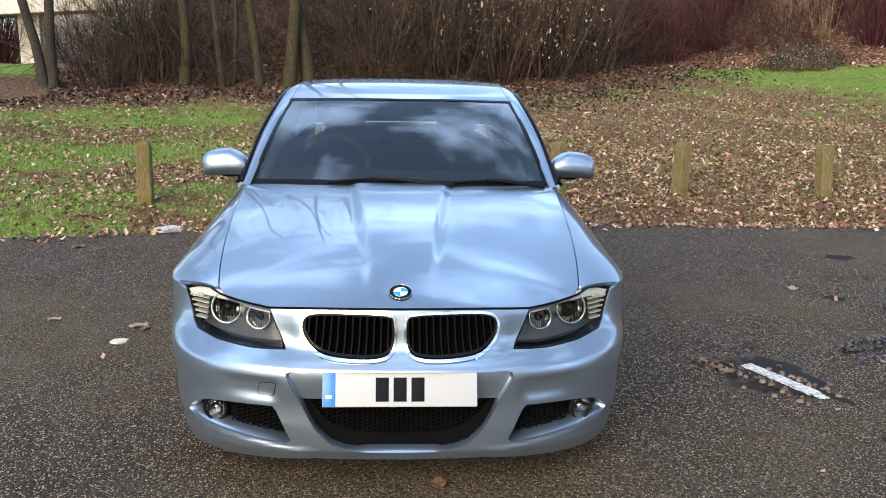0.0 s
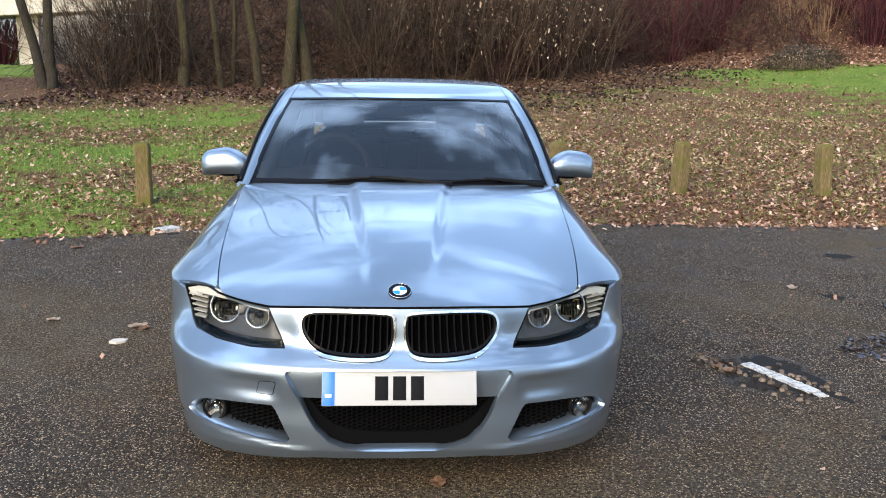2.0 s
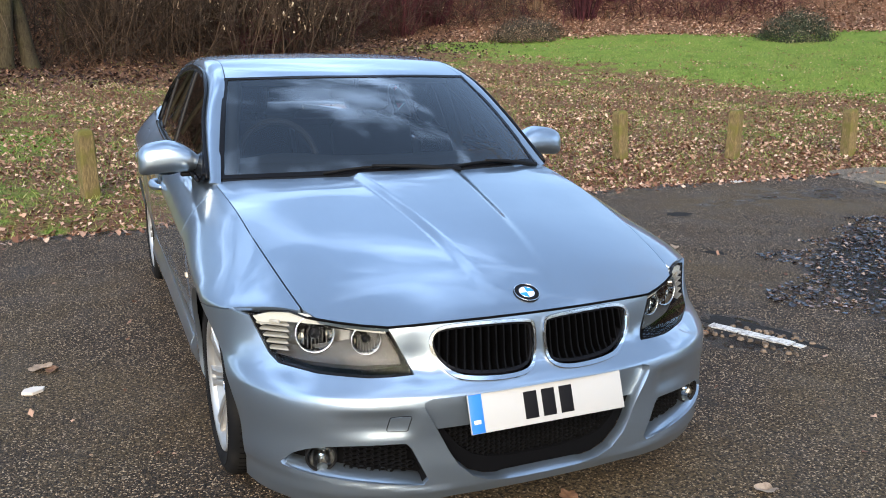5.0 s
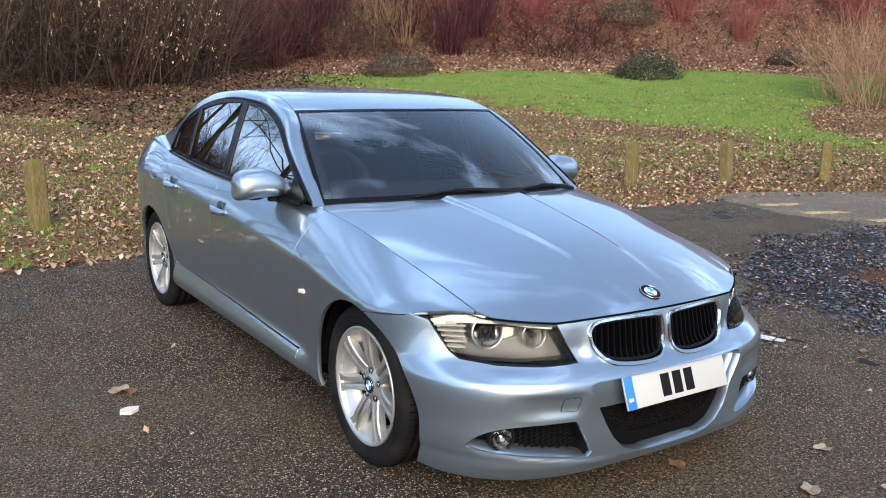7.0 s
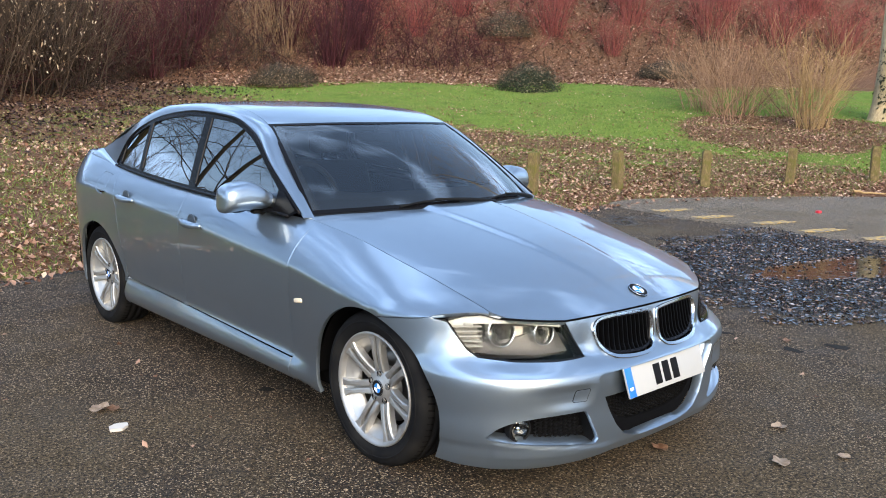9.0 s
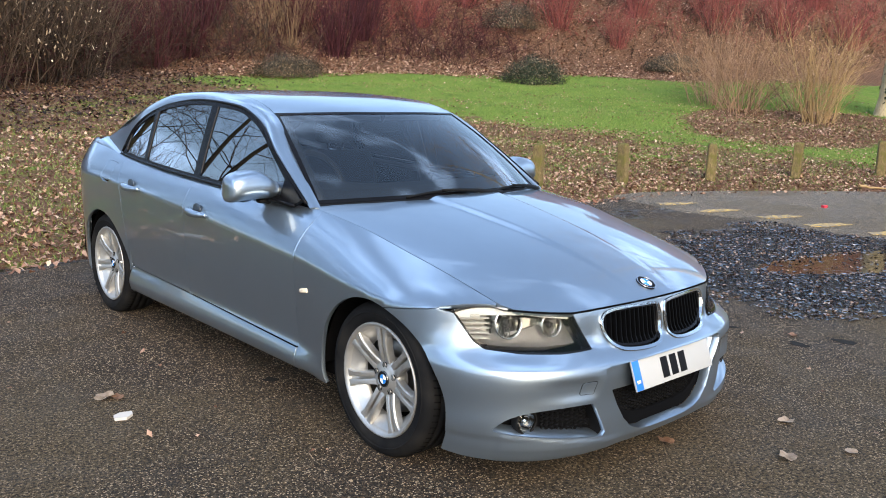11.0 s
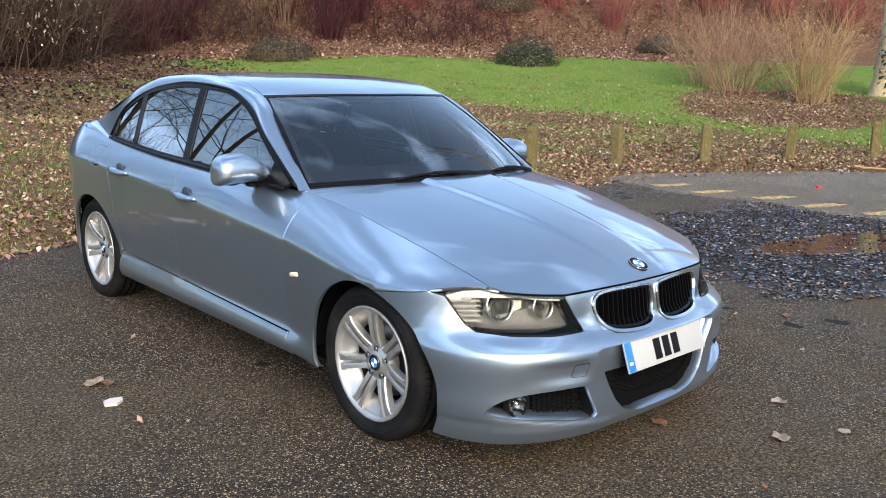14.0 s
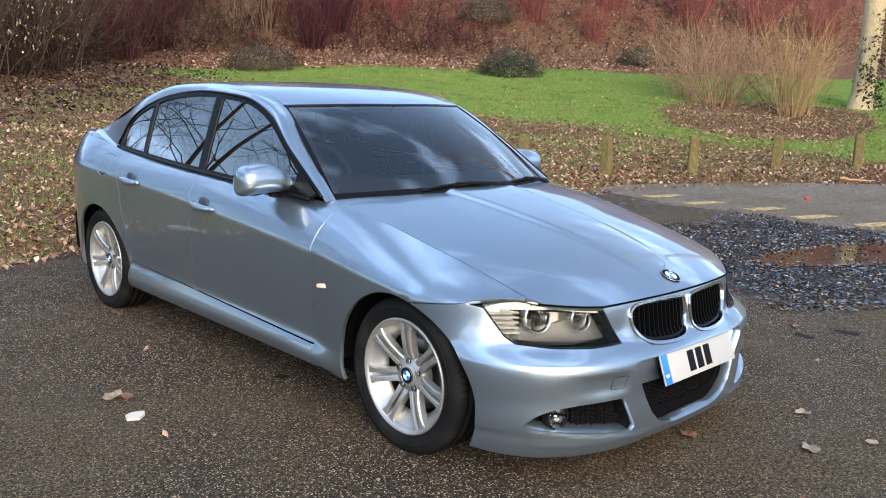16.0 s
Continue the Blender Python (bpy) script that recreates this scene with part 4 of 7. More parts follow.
def one_leaf(x, y, size, mat, turn, label, curl=0.30):
    """A lobed leaf, cupped along its rib, with a stalk."""
    bm = bmesh.new()
    n = 26
    rim = []
    for k in range(n):
        a = 2 * math.pi * k / n
        q = 0.5 * (0.72 + 0.28 * abs(math.sin(2.5 * a + 0.4)))
        px, py = math.cos(a) * q * 1.15, math.sin(a) * q * 0.85
        rim.append(bm.verts.new((px * size, py * size, size * (0.06 + curl * (py * py * 2.2) + 0.10 * px * px + 0.05 * math.sin(3 * a)))))
    c = bm.verts.new((0, 0, size * 0.03))
    for k in range(n):
        bm.faces.new((c, rim[k], rim[(k + 1) % n]))
    ext = bmesh.ops.solidify(bm, geom=bm.faces[:], thickness=0.0015)
    me = bpy.data.meshes.new("fallen_leaf")
    bm.to_mesh(me)
    bm.free()
    me.materials.append(mat)
    ob = new("fallen_leaf", me)
    ob.matrix_world = pose(x, y, 0.003, 0, 0, turn)
    tagged(ob, label, "leaf", "single leaves on the tarmac")


for x, y, s, m, t in ((-1.476, 1.235, 0.10, DRY, 20), (-1.43, 1.20, 0.07, RUST, 60), (0.14, -0.68, 0.075, RUST, 70), (0.766, -0.894, 0.075, DRY, 160), (0.395, -1.084, 0.085, DRY, 40), (0.654, -1.229, 0.06, DRY, 100), (-1.998, 1.372, 0.07, DRY, 10), (2.72, 2.13, 0.10, DRY, 50), (-2.6, 3.42, 0.10, RUST, 30), (2.16, -0.24, 0.07, RUST, 15), (1.60, 0.55, 0.08, RUST, 80), (1.63, 0.47, 0.07, RUST, 140)):
    one_leaf(x, y, s, m, t, "curled russet dead leaf on the tarmac" if m is RUST else "pale dry dead leaf on the tarmac")
chip("paper_scrap", [(-1.545, 0.945), (-1.50, 0.925), (-1.462, 0.955), (-1.455, 0.985), (-1.50, 1.00), (-1.535, 0.985)], 0.012, Mat("white_scrap", (0.56, 0.50, 0.43), 0.7).m, "small white scrap on the tarmac", "litter")
scrap = chip("red_wrapper", [(8.29, 2.35), (8.37, 2.345), (8.385, 2.39), (8.31, 2.40)], 0.03, Mat("red_wrapper", (0.65, 0.03, 0.05), 0.4).m, "small bright red wrapper on the road", "litter")
scrap.location.z = 0.024
branch = Twigs(90)
pts, _ = branch.path((10.3, 2.75, 0.16), (1, -0.25, 0.02), 0.75, 6, 0.12, 0.0)
branch.stem(pts, 0.022, 0.010, 6)
tagged(branch.done("fallen_stick", TWIG_TAN), "pale broken stick lying at the verge", "stick")


def wet_litter():
    r = np.random.RandomState(17)
    n = 34000
    x, y = r.uniform(1.9, 7.4, n), r.uniform(-1.4, 3.4, n)
    q = np.hypot((x - 4.7) / 2.45, (y - 0.9 - 0.25 * (x - 4.7)) / 1.5)
    pond = np.hypot((x - 5.1) / 1.2, (y - 0.42 + 0.3 * (x - 5.1)) / 0.36)
    clump = 0.5 + 0.5 * np.sin(x * 5.1 + 2 * np.sin(y * 3)) * np.sin(y * 6.3 + x)
    ok = (q < 0.80 + 0.25 * clump) & ((pond > 1) | (r.uniform(0, 1, n) < 0.16)) & (r.uniform(0, 1, n) < 0.35 + 0.65 * clump)
    p = np.stack([x[ok], y[ok], np.full(ok.sum(), 0.003)], 1)
    lay_leaves("wet_leaves", p, 0.036, LEAF_WET, 18, "mat of sodden dark leaves on wet tarmac", curl=0.10)
    m = 260
    x, y = r.uniform(-3.5, 6.5, m), r.uniform(-2.6, 4.4, m)
    keep = ~((np.abs(x) < 1.0) & (y > -0.9) & (y < 4))
    lay_leaves("scattered_bits", np.stack([x[keep], y[keep], np.full(keep.sum(), 0.003)], 1), 0.028, LEAF, 19, "scattered leaf bits and grit on the tarmac")


wet_litter()


def crumbs():
    """Loose broken bits of surfacing round the worn patch."""
    r = np.random.RandomState(27)
    n = 230
    t = r.uniform(0, 1, n)
    x = 1.70 + 0.24 * t + r.normal(0, 0.075, n) - 0.08 * (t < 0.35)
    y = 0.70 - 0.58 * t + r.normal(0, 0.05, n)
    off = np.abs((x - 1.762) * 0.926 + (y - 0.575) * 0.378)
    x, y = x[off > 0.06], y[off > 0.06]
    v, f = [], []
    for k in range(len(x)):
        q, a = r.uniform(0.006, 0.022), r.uniform(0, 6.28)
        ring = [(x[k] + q * r.uniform(0.6, 1.1) * math.cos(a + 1.257 * j), y[k] + q * r.uniform(0.6, 1.1) * math.sin(a + 1.257 * j)) for j in range(5)]
        i = len(v)
        v += [(px, py, 0.001) for px, py in ring] + [(x[k] + (px - x[k]) * 0.7, y[k] + (py - y[k]) * 0.7, 0.004 + q * 0.5) for px, py in ring]
        f += [(i + 5, i + 6, i + 7, i + 8, i + 9)] + [(i + j, i + (j + 1) % 5, i + 5 + (j + 1) % 5, i + 5 + j) for j in range(5)]
    tagged(mesh_ob("tarmac_crumbs", v, f, twig_mat("broken_tarmac", (0.012, 0.010, 0.009), (0.22, 0.165, 0.12)), smooth=False), "loose dark crumbs of broken tarmac", "rubble", kind="stuff")


crumbs()

# ---- far off: footbridge beyond the trees ----
CONCRETE = Mat("pale_concrete", rough=0.85)
CONCRETE.set("Base Color", CONCRETE.mix(CONCRETE.grey(CONCRETE.noise(0.8, 6, 0.65), 0.35, 0.7), (0.42, 0.38, 0.30), (0.60, 0.56, 0.48)))
bridge = empty("footbridge", "pale concrete footbridge on a square pillar beyond the trees", "bridge")
bridge.matrix_world = pose(-17.0, 38.0, float(ground_z(-17.0, 38.0)) - 0.15, 0, 0, 14)
bm = box_bm(-16, 14, -1.4, 1.4, 0, 0.75, 0.05)
for v_ in bm.verts:
    v_.co.z += 2.3 + 0.085 * v_.co.x
part("deck", bm, CONCRETE.m, bridge, smooth=False)
part("pillar", box_bm(-0.45, 0.45, -0.5, 0.5, -0.6, 2.4, 0.04), CONCRETE.m, bridge, smooth=False)
part("pillar", box_bm(9.0, 9.9, -0.5, 0.5, -0.6, 3.2, 0.04), CONCRETE.m, bridge, smooth=False)
bm = box_bm(-16, 14, -1.45, -1.36, 0, 0.10, 0.01)
for v_ in bm.verts:
    v_.co.z += 4.1 + 0.085 * v_.co.x
part("handrail", bm, CONCRETE.m, bridge, smooth=False)
for k in range(25):
    xx = -15.5 + k * 1.2
    part("baluster", box_bm(xx - 0.04, xx + 0.04, -1.44, -1.37, 3.0 + 0.085 * xx, 4.15 + 0.085 * xx), CONCRETE.m, bridge, smooth=False)
abut = empty("bridge_abutment", "pale concrete wall under the footbridge", "wall", kind="structure")
part("wall_face", box_bm(-17.6, -14.6, 41, 41.6, float(ground_z(-16, 41)) - 0.5, 4.0, 0.03), CONCRETE.m, abut, smooth=False)

# ---- the car: surfaces ----
from mathutils.geometry import delaunay_2d_cdt

car = empty("saloon_car", "light blue-silver metallic four-door saloon car parked on tarmac", "car")
K4S = spl([-0.75, -0.45, 0.0, 0.3, 0.62, 1.5, 2.4, 3.0, 3.4, 3.75], [0.55, 0.662, 0.712, 0.728, 0.745, 0.795, 0.79, 0.765, 0.735, 0.66])
K3S = spl([-0.05, 0.5, 1.5, 2.4, 2.9, 3.75], [0.893, 0.887, 0.885, 0.888, 0.888, 0.87])
K3Z = spl([-0.5, -0.3, 0.0, 0.5, 1.48, 2.4, 3.3, 3.75], [0.64, 0.652, 0.665, 0.715, 0.79, 0.838, 0.868, 0.87])
ZC = spl([-0.72, -0.69, -0.66, -0.624, -0.45, -0.2, 0, 0.3, 0.62, 0.8], [0.630, 0.655, 0.673, 0.690, 0.757, 0.822, 0.860, 0.910, 0.950, 0.965])
DROP = spl([-0.7, -0.627, -0.45, 0, 0.3, 0.62, 0.8], [0.13, 0.124, 0.100, 0.066, 0.050, 0.046, 0.045])
BELT = spl([0.62, 1.4, 2.0, 2.63, 3.0, 3.4, 3.75], [0.895, 0.923, 0.944, 0.980, 1.016, 1.034, 1.02])
RISE = spl([-0.7, -0.45, 0.0, 0.45], [0.0, 0.004, 0.014, 0.015])
RIDGE = spl([-0.7, -0.5, 0.45], [0.10, 0.12, 0.215])


def hood_z(x, y):
    s = abs(x)
    dome = RISE(y) * (1 - sstep(RIDGE(y) - 0.020, RIDGE(y) + 0.027, s))
    brow = 0.010 * sstep(0.45, 0.62, s / K4S(min(y, 0.62)) * 0.7) * sstep(-0.5, 0.0, y)
    return ZC(y) - DROP(y) * (s / 0.70) ** 2.2 + dome + brow * (1 - s / 0.8)


def k4z(y):
    return hood_z(K4S(y), y) if y < 0.62 else BELT(y)


# plan of nose and tail: rounded boxes about a point on the centre line
NOSE_Y, TAIL_Y = -0.05, 2.92
NOSE_F = spl([0.10, 0.125, 0.15, 0.17, 0.24, 0.32, 0.42, 0.455, 0.475, 0.52, 0.60, 0.66, 0.72], [-0.715, -0.745, -0.757, -0.765, -0.767, -0.763, -0.772, -0.767, -0.752, -0.714, -0.699, -0.686, -0.655])
NOSE_N = spl([0.15, 0.30, 0.45, 0.52, 0.60, 0.67], [2.9, 2.85, 2.65, 2.35, 2.2, 2.15])
TAIL_F = spl([0.15, 0.25, 0.55, 0.62, 0.9, 1.02], [3.66, 3.74, 3.755, 3.735, 3.70, 3.66])
SIDE_P = spl([0, 0.10, 0.26, 0.5, 0.8, 1.0], [0.850, 0.868, 0.873, 0.878, 0.887, 0.889])
SIDE_H = spl([0, 0.05, 0.13, 0.20, 0.26, 0.5, 0.8, 1.0], [0.815, 0.870, 0.884, 0.872, 0.857, 0.871, 0.885, 0.889])
Z0 = 0.172


def side_s(y, z):
    """Half width of the lower body."""
    h = (z - Z0) / (K3Z(y) - Z0)
    flare = 0.014 * sstep(0.25, 0.6, h) * (math.exp(-((y / 0.42) ** 4)) + math.exp(-(((y - 2.76) / 0.42) ** 4))) * (1 - 0.5 * sstep(0.9, 1.3, h))
    k = sstep(0.36, 0.58, float(y)) * (1 - sstep(2.32, 2.5, float(y)))
    s = (SIDE_H(h) * k + SIDE_P(h) * (1 - k)) * K3S(y) / 0.886 + flare
    f = min(max((NOSE_Y - y) / (NOSE_Y - NOSE_F(z)), 0.0), 0.9999)
    n = NOSE_N(z)
    g = min(max((y - TAIL_Y) / (TAIL_F(z) - TAIL_Y), 0.0), 0.9999)
    return s * (1 - f**n) ** (1 / n) * (1 - g**2.3) ** (1 / 2.3)


def side(y, v):
    """Right-hand flank: v 0..1 sill to swage line, 1..2 swage line to belt or bonnet edge."""
    y, v = float(y), float(v)
    zk = float(K3Z(y))
    if v <= 1:
        z = Z0 + (zk - Z0) * v
        return (float(side_s(y, z)), y, z)
    t = v - 1
    s0, s2, z2 = float(side_s(y, zk)), float(K4S(y)), float(k4z(y))
    g = min(max((y - TAIL_Y) / (TAIL_F(z2) - TAIL_Y), 0), 0.9999)
    s2 *= (1 - g**3.4) ** (1 / 3.4)
    s2 = min(s2, s0 - 0.002)
    s1, z1 = s0 - 0.24 * (s0 - s2) - 0.004, zk + 0.58 * (z2 - zk)
    return ((1 - t) ** 2 * s0 + 2 * t * (1 - t) * s1 + t * t * s2, y, (1 - t) ** 2 * zk + 2 * t * (1 - t) * z1 + t * t * z2)


def vz(y, z):
    """The flank's v at a height."""
    zk = float(K3Z(y))
    if z <= zk:
        return (z - Z0) / (zk - Z0)
    lo, hi = 1.0, 2.0
    for _ in range(24):
        m = (lo + hi) / 2
        lo, hi = (m, hi) if side(y, m)[2] < z else (lo, m)
    return lo


def blade_z(s):
    """Top edge of the blade under the fog lamps."""
    return 0.176 + 0.125 * max(0.0, abs(s) - 0.36)


def nose_a(z):
    return side_s(NOSE_Y, min(max(z, 0.20), 0.66)) - 0.45 * max(0.0, 0.30 - z) ** 2


def sweep(x, z):
    """The lamps' corners run back more than the bumper below."""
    s = abs(x)
    return 0.18 * max(0.0, s - 0.45) * (1 - sstep(0.66, 0.90, s)) * sstep(0.44, 0.57, z)


def flat_nose(phi, z):
    """The nose without its ledges."""
    phi, z = float(phi), float(z)
    a = nose_a(z)
    b, n = NOSE_Y - NOSE_F(z), NOSE_N(z)
    c, s = math.cos(phi), math.sin(phi)
    r = 1 / ((abs(s) / a) ** n + (abs(c) / b) ** n) ** (1 / n)
    x = r * s
    return (x, NOSE_Y - r * c + sweep(x, z), z)


def nose(phi, z):
    x, y, z = flat_nose(phi, z)
    s = abs(x)
    zb = blade_z(s)
    # blade under the fog lamps, cut off at the corner
    y -= 0.005 * (1 - sstep(zb - 0.014, zb + 0.008, z)) * sstep(0.26, 0.36, s) * (1 - sstep(0.735, 0.752, s))
    # undercut below the crease, hollow beside the grilles
    wide = sstep(0.39, 0.45, s) * (1 - sstep(0.50, 0.70, s))
    y += 0.012 * sstep(0.325, 0.375, z) * (1 - sstep(0.395, 0.432, z)) * wide
    y += 0.008 * sstep(0.33, 0.385, s) * (1 - sstep(0.385, 0.50, s)) * sstep(0.475, 0.54, z) * (1 - sstep(0.54, 0.63, z))
    return (x, y, z)


def ps(s, z):
    """Nose angle at a half width."""
    a, b, n = nose_a(float(z)), NOSE_Y - NOSE_F(float(z)), NOSE_N(float(z))
    k = min(abs(s) / a, 0.9999)
    y = b * (1 - k**n) ** (1 / n)
    return math.copysign(math.atan2(abs(s), y), s)


def py_(y, z):
    a, b, n = nose_a(float(z)), NOSE_Y - NOSE_F(float(z)), NOSE_N(float(z))
    k = min((NOSE_Y - y) / b, 0.9999)
    return math.atan2(a * (1 - k**n) ** (1 / n), NOSE_Y - y)


def tail(phi, z):
    phi, z = float(phi), float(z)
    a, b, n = float(side_s(TAIL_Y, min(z, 0.86))), float(TAIL_F(z)) - TAIL_Y, 2.3
    a *= 1 - 0.14 * float(sstep(0.86, 1.02, z))
    c, s = math.cos(phi), math.sin(phi)
    r = 1 / ((abs(s) / a) ** n + (abs(c) / b) ** n) ** (1 / n)
    return (r * s, TAIL_Y + r * c, z)


def inside(poly, pts):
    """Which points lie in a polygon."""
    p, q = np.asarray(poly, float), np.asarray(pts, float)
    hit = np.zeros(len(q), bool)
    j = len(p) - 1
    for i in range(len(p)):
        c = (p[i, 1] > q[:, 1]) != (p[j, 1] > q[:, 1])
        with np.errstate(divide="ignore", invalid="ignore"):
            x = (p[j, 0] - p[i, 0]) * (q[:, 1] - p[i, 1]) / (p[j, 1] - p[i, 1]) + p[i, 0]
        hit ^= c & (q[:, 0] < x)
        j = i
    return hit


def soft(loop, rounds=2, keep=()):
    """Rounds a loop's corners (but those kept)."""
    for _ in range(rounds):
        out = []
        for i, p in enumerate(loop):
            a, b = loop[i - 1], loop[(i + 1) % len(loop)]
            if p in keep:
                out.append(p)
            else:
                out += [(p[0] * 0.75 + a[0] * 0.25, p[1] * 0.75 + a[1] * 0.25), (p[0] * 0.75 + b[0] * 0.25, p[1] * 0.75 + b[1] * 0.25)]
        loop = out
    return loop


HEART = Vector((0, 1.5, 0.55))


def panel(name, loop, fn, mat, parent, holes=(), step=0.03, scale=(1, 1), thick=0.018, label="", sides=(1,), lift=0.0, edge=None, roll=(0.5, 1.0)):
    """Sheet metal, glass or trim: a patch of the surface fn over the area in the loop, with turned-in edges."""
    edge = edge or step * 0.6
    k = np.array(scale, float)
    loops = [dense([(u * k[0], v * k[1]) for u, v in lp], edge) for lp in (loop, *holes)]
    pts, edges = [], []
    for lp in loops:
        i0 = len(pts)
        pts += lp
        edges += [(i0 + i, i0 + (i + 1) % len(lp)) for i in range(len(lp))]
    b = np.array(loops[0])
    gx, gy = np.meshgrid(np.arange(b[:, 0].min(), b[:, 0].max(), step), np.arange(b[:, 1].min(), b[:, 1].max(), step))
    gx = gx + (np.arange(gx.shape[0]) % 2)[:, None] * step * 0.5
    g = np.stack([gx.ravel(), gy.ravel()], 1)
    ok = inside(loops[0], g)
    for lp in loops[1:]:
        ok &= ~inside(lp, g)
    border = np.array(pts)
    g = g[ok]
    if len(g):
        near = np.min(((g[:, None, :] - border[None, :, :]) ** 2).sum(-1), axis=1) if len(g) * len(border) < 3e7 else np.ones(len(g))
        g = g[near > (edge * 0.55) ** 2]
    allp = [Vector(p) for p in pts] + [Vector(p) for p in g]
    vs, es, fs, *_ = delaunay_2d_cdt(allp, edges, [], 0, 1e-6)
    uv = np.array([tuple(v) for v in vs])
    tri = np.array([f for f in fs if len(f) == 3])
    cen = uv[tri].mean(1)
    ok = inside(loops[0], cen)
    for lp in loops[1:]:
        ok &= ~inside(lp, cen)
    tri = tri[ok]
    used = np.unique(tri)
    remap = -np.ones(len(uv), int)
    remap[used] = np.arange(len(used))
    uv, tri = uv[used], remap[tri]
    e = 1e-3
    P = np.array([fn(u / k[0], v / k[1]) for u, v in uv])
    U = np.array([fn((u + e) / k[0], v / k[1]) for u, v in uv]) - np.array([fn((u - e) / k[0], v / k[1]) for u, v in uv])
    V = np.array([fn(u / k[0], (v + e) / k[1]) for u, v in uv]) - np.array([fn(u / k[0], (v - e) / k[1]) for u, v in uv])
    N = np.cross(U, V)
    N /= np.linalg.norm(N, axis=1)[:, None] + 1e-12
    if ((N * (P - np.array(HEART))).sum(1)).mean() < 0:
        N = -N
    fn_ = np.cross(P[tri[:, 1]] - P[tri[:, 0]], P[tri[:, 2]] - P[tri[:, 0]])
    bad = (fn_ * N[tri[:, 0]]).sum(1) < 0
    tri[bad] = tri[bad][:, ::-1]
    P = P + N * lift
    count = {}
    for t in tri:
        for i in range(3):
            a, c = t[i], t[(i + 1) % 3]
            count[(a, c)] = 1
    rim = [(a, c) for a, c in count if (c, a) not in count]
    made = []
    for sg in sides:
        v, f, nn = list(P), [tuple(t) for t in tri], list(N)
        if thick:
            top, low = {}, {}
            for a, c in rim:
                d = P[c] - P[a]
                out = np.cross(d, N[a])
                out /= np.linalg.norm(out) + 1e-12
                for q in (a, c):
                    if q not in top:
                        top[q] = len(v)
                        v.append(P[q])
                        nn.append(N[q] * roll[0] + out * roll[1])
                        low[q] = len(v)
                        v.append(P[q] - N[q] * thick)
                        nn.append(out)
                f.append((top[c], top[a], low[a], low[c]))
        v, nn = np.array(v), np.array(nn)
        if sg > 0 and sides != (1,):
            f = [x[::-1] for x in f]
        if sides != (1,):
            v = v * np.array([sg, 1, 1])
            nn = nn * np.array([sg, 1, 1])
        if sides != (1,):
            # keep faces turned outwards on both sides
            t3 = np.array([x[:3] for x in f[: len(tri)]])
            m = np.cross(v[t3[:, 1]] - v[t3[:, 0]], v[t3[:, 2]] - v[t3[:, 0]])
            if (m * nn[t3[:, 0]]).sum() < 0:
                f = [x[::-1] for x in f]
        ob = mesh_ob(name, v, f, mat, parent, label)
        nn = nn / (np.linalg.norm(nn, axis=1)[:, None] + 1e-12)
        ob.data.normals_split_custom_set_from_vertices([tuple(x) for x in nn])
        made.append(ob)
    return made


BOTH = (-1, 1)


# ---- body panels ----
def arch(cy, r, z0, a0, a1, n=28):
    out = []
    for k in range(n + 1):
        a = a0 + (a1 - a0) * k / n
        out.append((cy + (r + (0.030 if cy < 1 and math.cos(a) < 0 else 0.0) * abs(math.cos(a))) * math.cos(a), z0 + r * math.sin(a)))
    return out


ARCH_F, ARCH_R = (0.012, 0.362, 0.272), (2.765, 0.365, 0.278)


def yv(loop):
    return [(y, vz(y, z)) for y, z in loop]


def line(a, b, n=8):
    return [(a[0] + (b[0] - a[0]) * k / n, a[1] + (b[1] - a[1]) * k / n) for k in range(n + 1)]


SV = (1.0, 0.42)
DOOR_GAP = 0.004
# front wing
def seam_z(y):
    """Line on which the bumper meets the front wing."""
    return 0.620 + (-0.090 - y) * 0.136


af = arch(*ARCH_F[:2], ARCH_F[2], math.radians(-14), math.radians(105))
wing = [(0.555, 2.0)] + [(y, v) for y, v in yv([(0.552, 0.85), (0.560, 0.7), (0.568, 0.5), (0.572, 0.32), (0.572, 0.185)])]
wing += yv([(0.45, 0.182), (0.372, 0.182)]) + yv(af)
wing += yv([(y, seam_z(y) + 0.004) for y in (-0.11, -0.17, -0.23, -0.28, -0.318)]) + [(-0.30, 1.05), (-0.36, 1.35), (-0.445, 1.9)] + [(y, 2.0) for y in np.linspace(-0.44, 0.555, 20)][:-1]
panel("front_wing", wing, side, PAINT, car, step=0.028, scale=SV, sides=BOTH)
# doors
front_door = [(0.577 - 0.022 * (v / 2), v) for v in np.linspace(vz(0.577, 0.30), 2.0, 14)]
front_door += [(y, 2.0) for y in np.linspace(0.60, 1.648, 16)]
front_door += [(1.632 + 0.022 * max(0.0, v - 1.0) ** 2, v) for v in np.linspace(2.0, vz(1.63, 0.325), 14)]
front_door += [(y, vz(y, 0.288 + (y - 0.31) * 0.0315)) for y in np.linspace(1.60, 0.60, 14)]
panel("front_door", front_door, side, PAINT, car, roll=(0.9, 0.45), step=0.03, scale=SV, sides=BOTH)
rear_door = [(1.6365 + 0.022 * max(0.0, v - 1.0) ** 2, v) for v in np.linspace(vz(1.637, 0.325), 2.0, 14)]
rear_door += [(y, 2.0) for y in np.linspace(1.68, 2.575, 14)]
rear_door += yv([(2.545, 0.945), (2.485, 0.89), (2.447, 0.83), (2.430, 0.76), (2.418, 0.66), (2.405, 0.575), (2.388, 0.47), (2.37, 0.36)])
rear_door += [(y, vz(y, 0.288 + (y - 0.31) * 0.0315)) for y in np.linspace(2.35, 1.66, 10)]
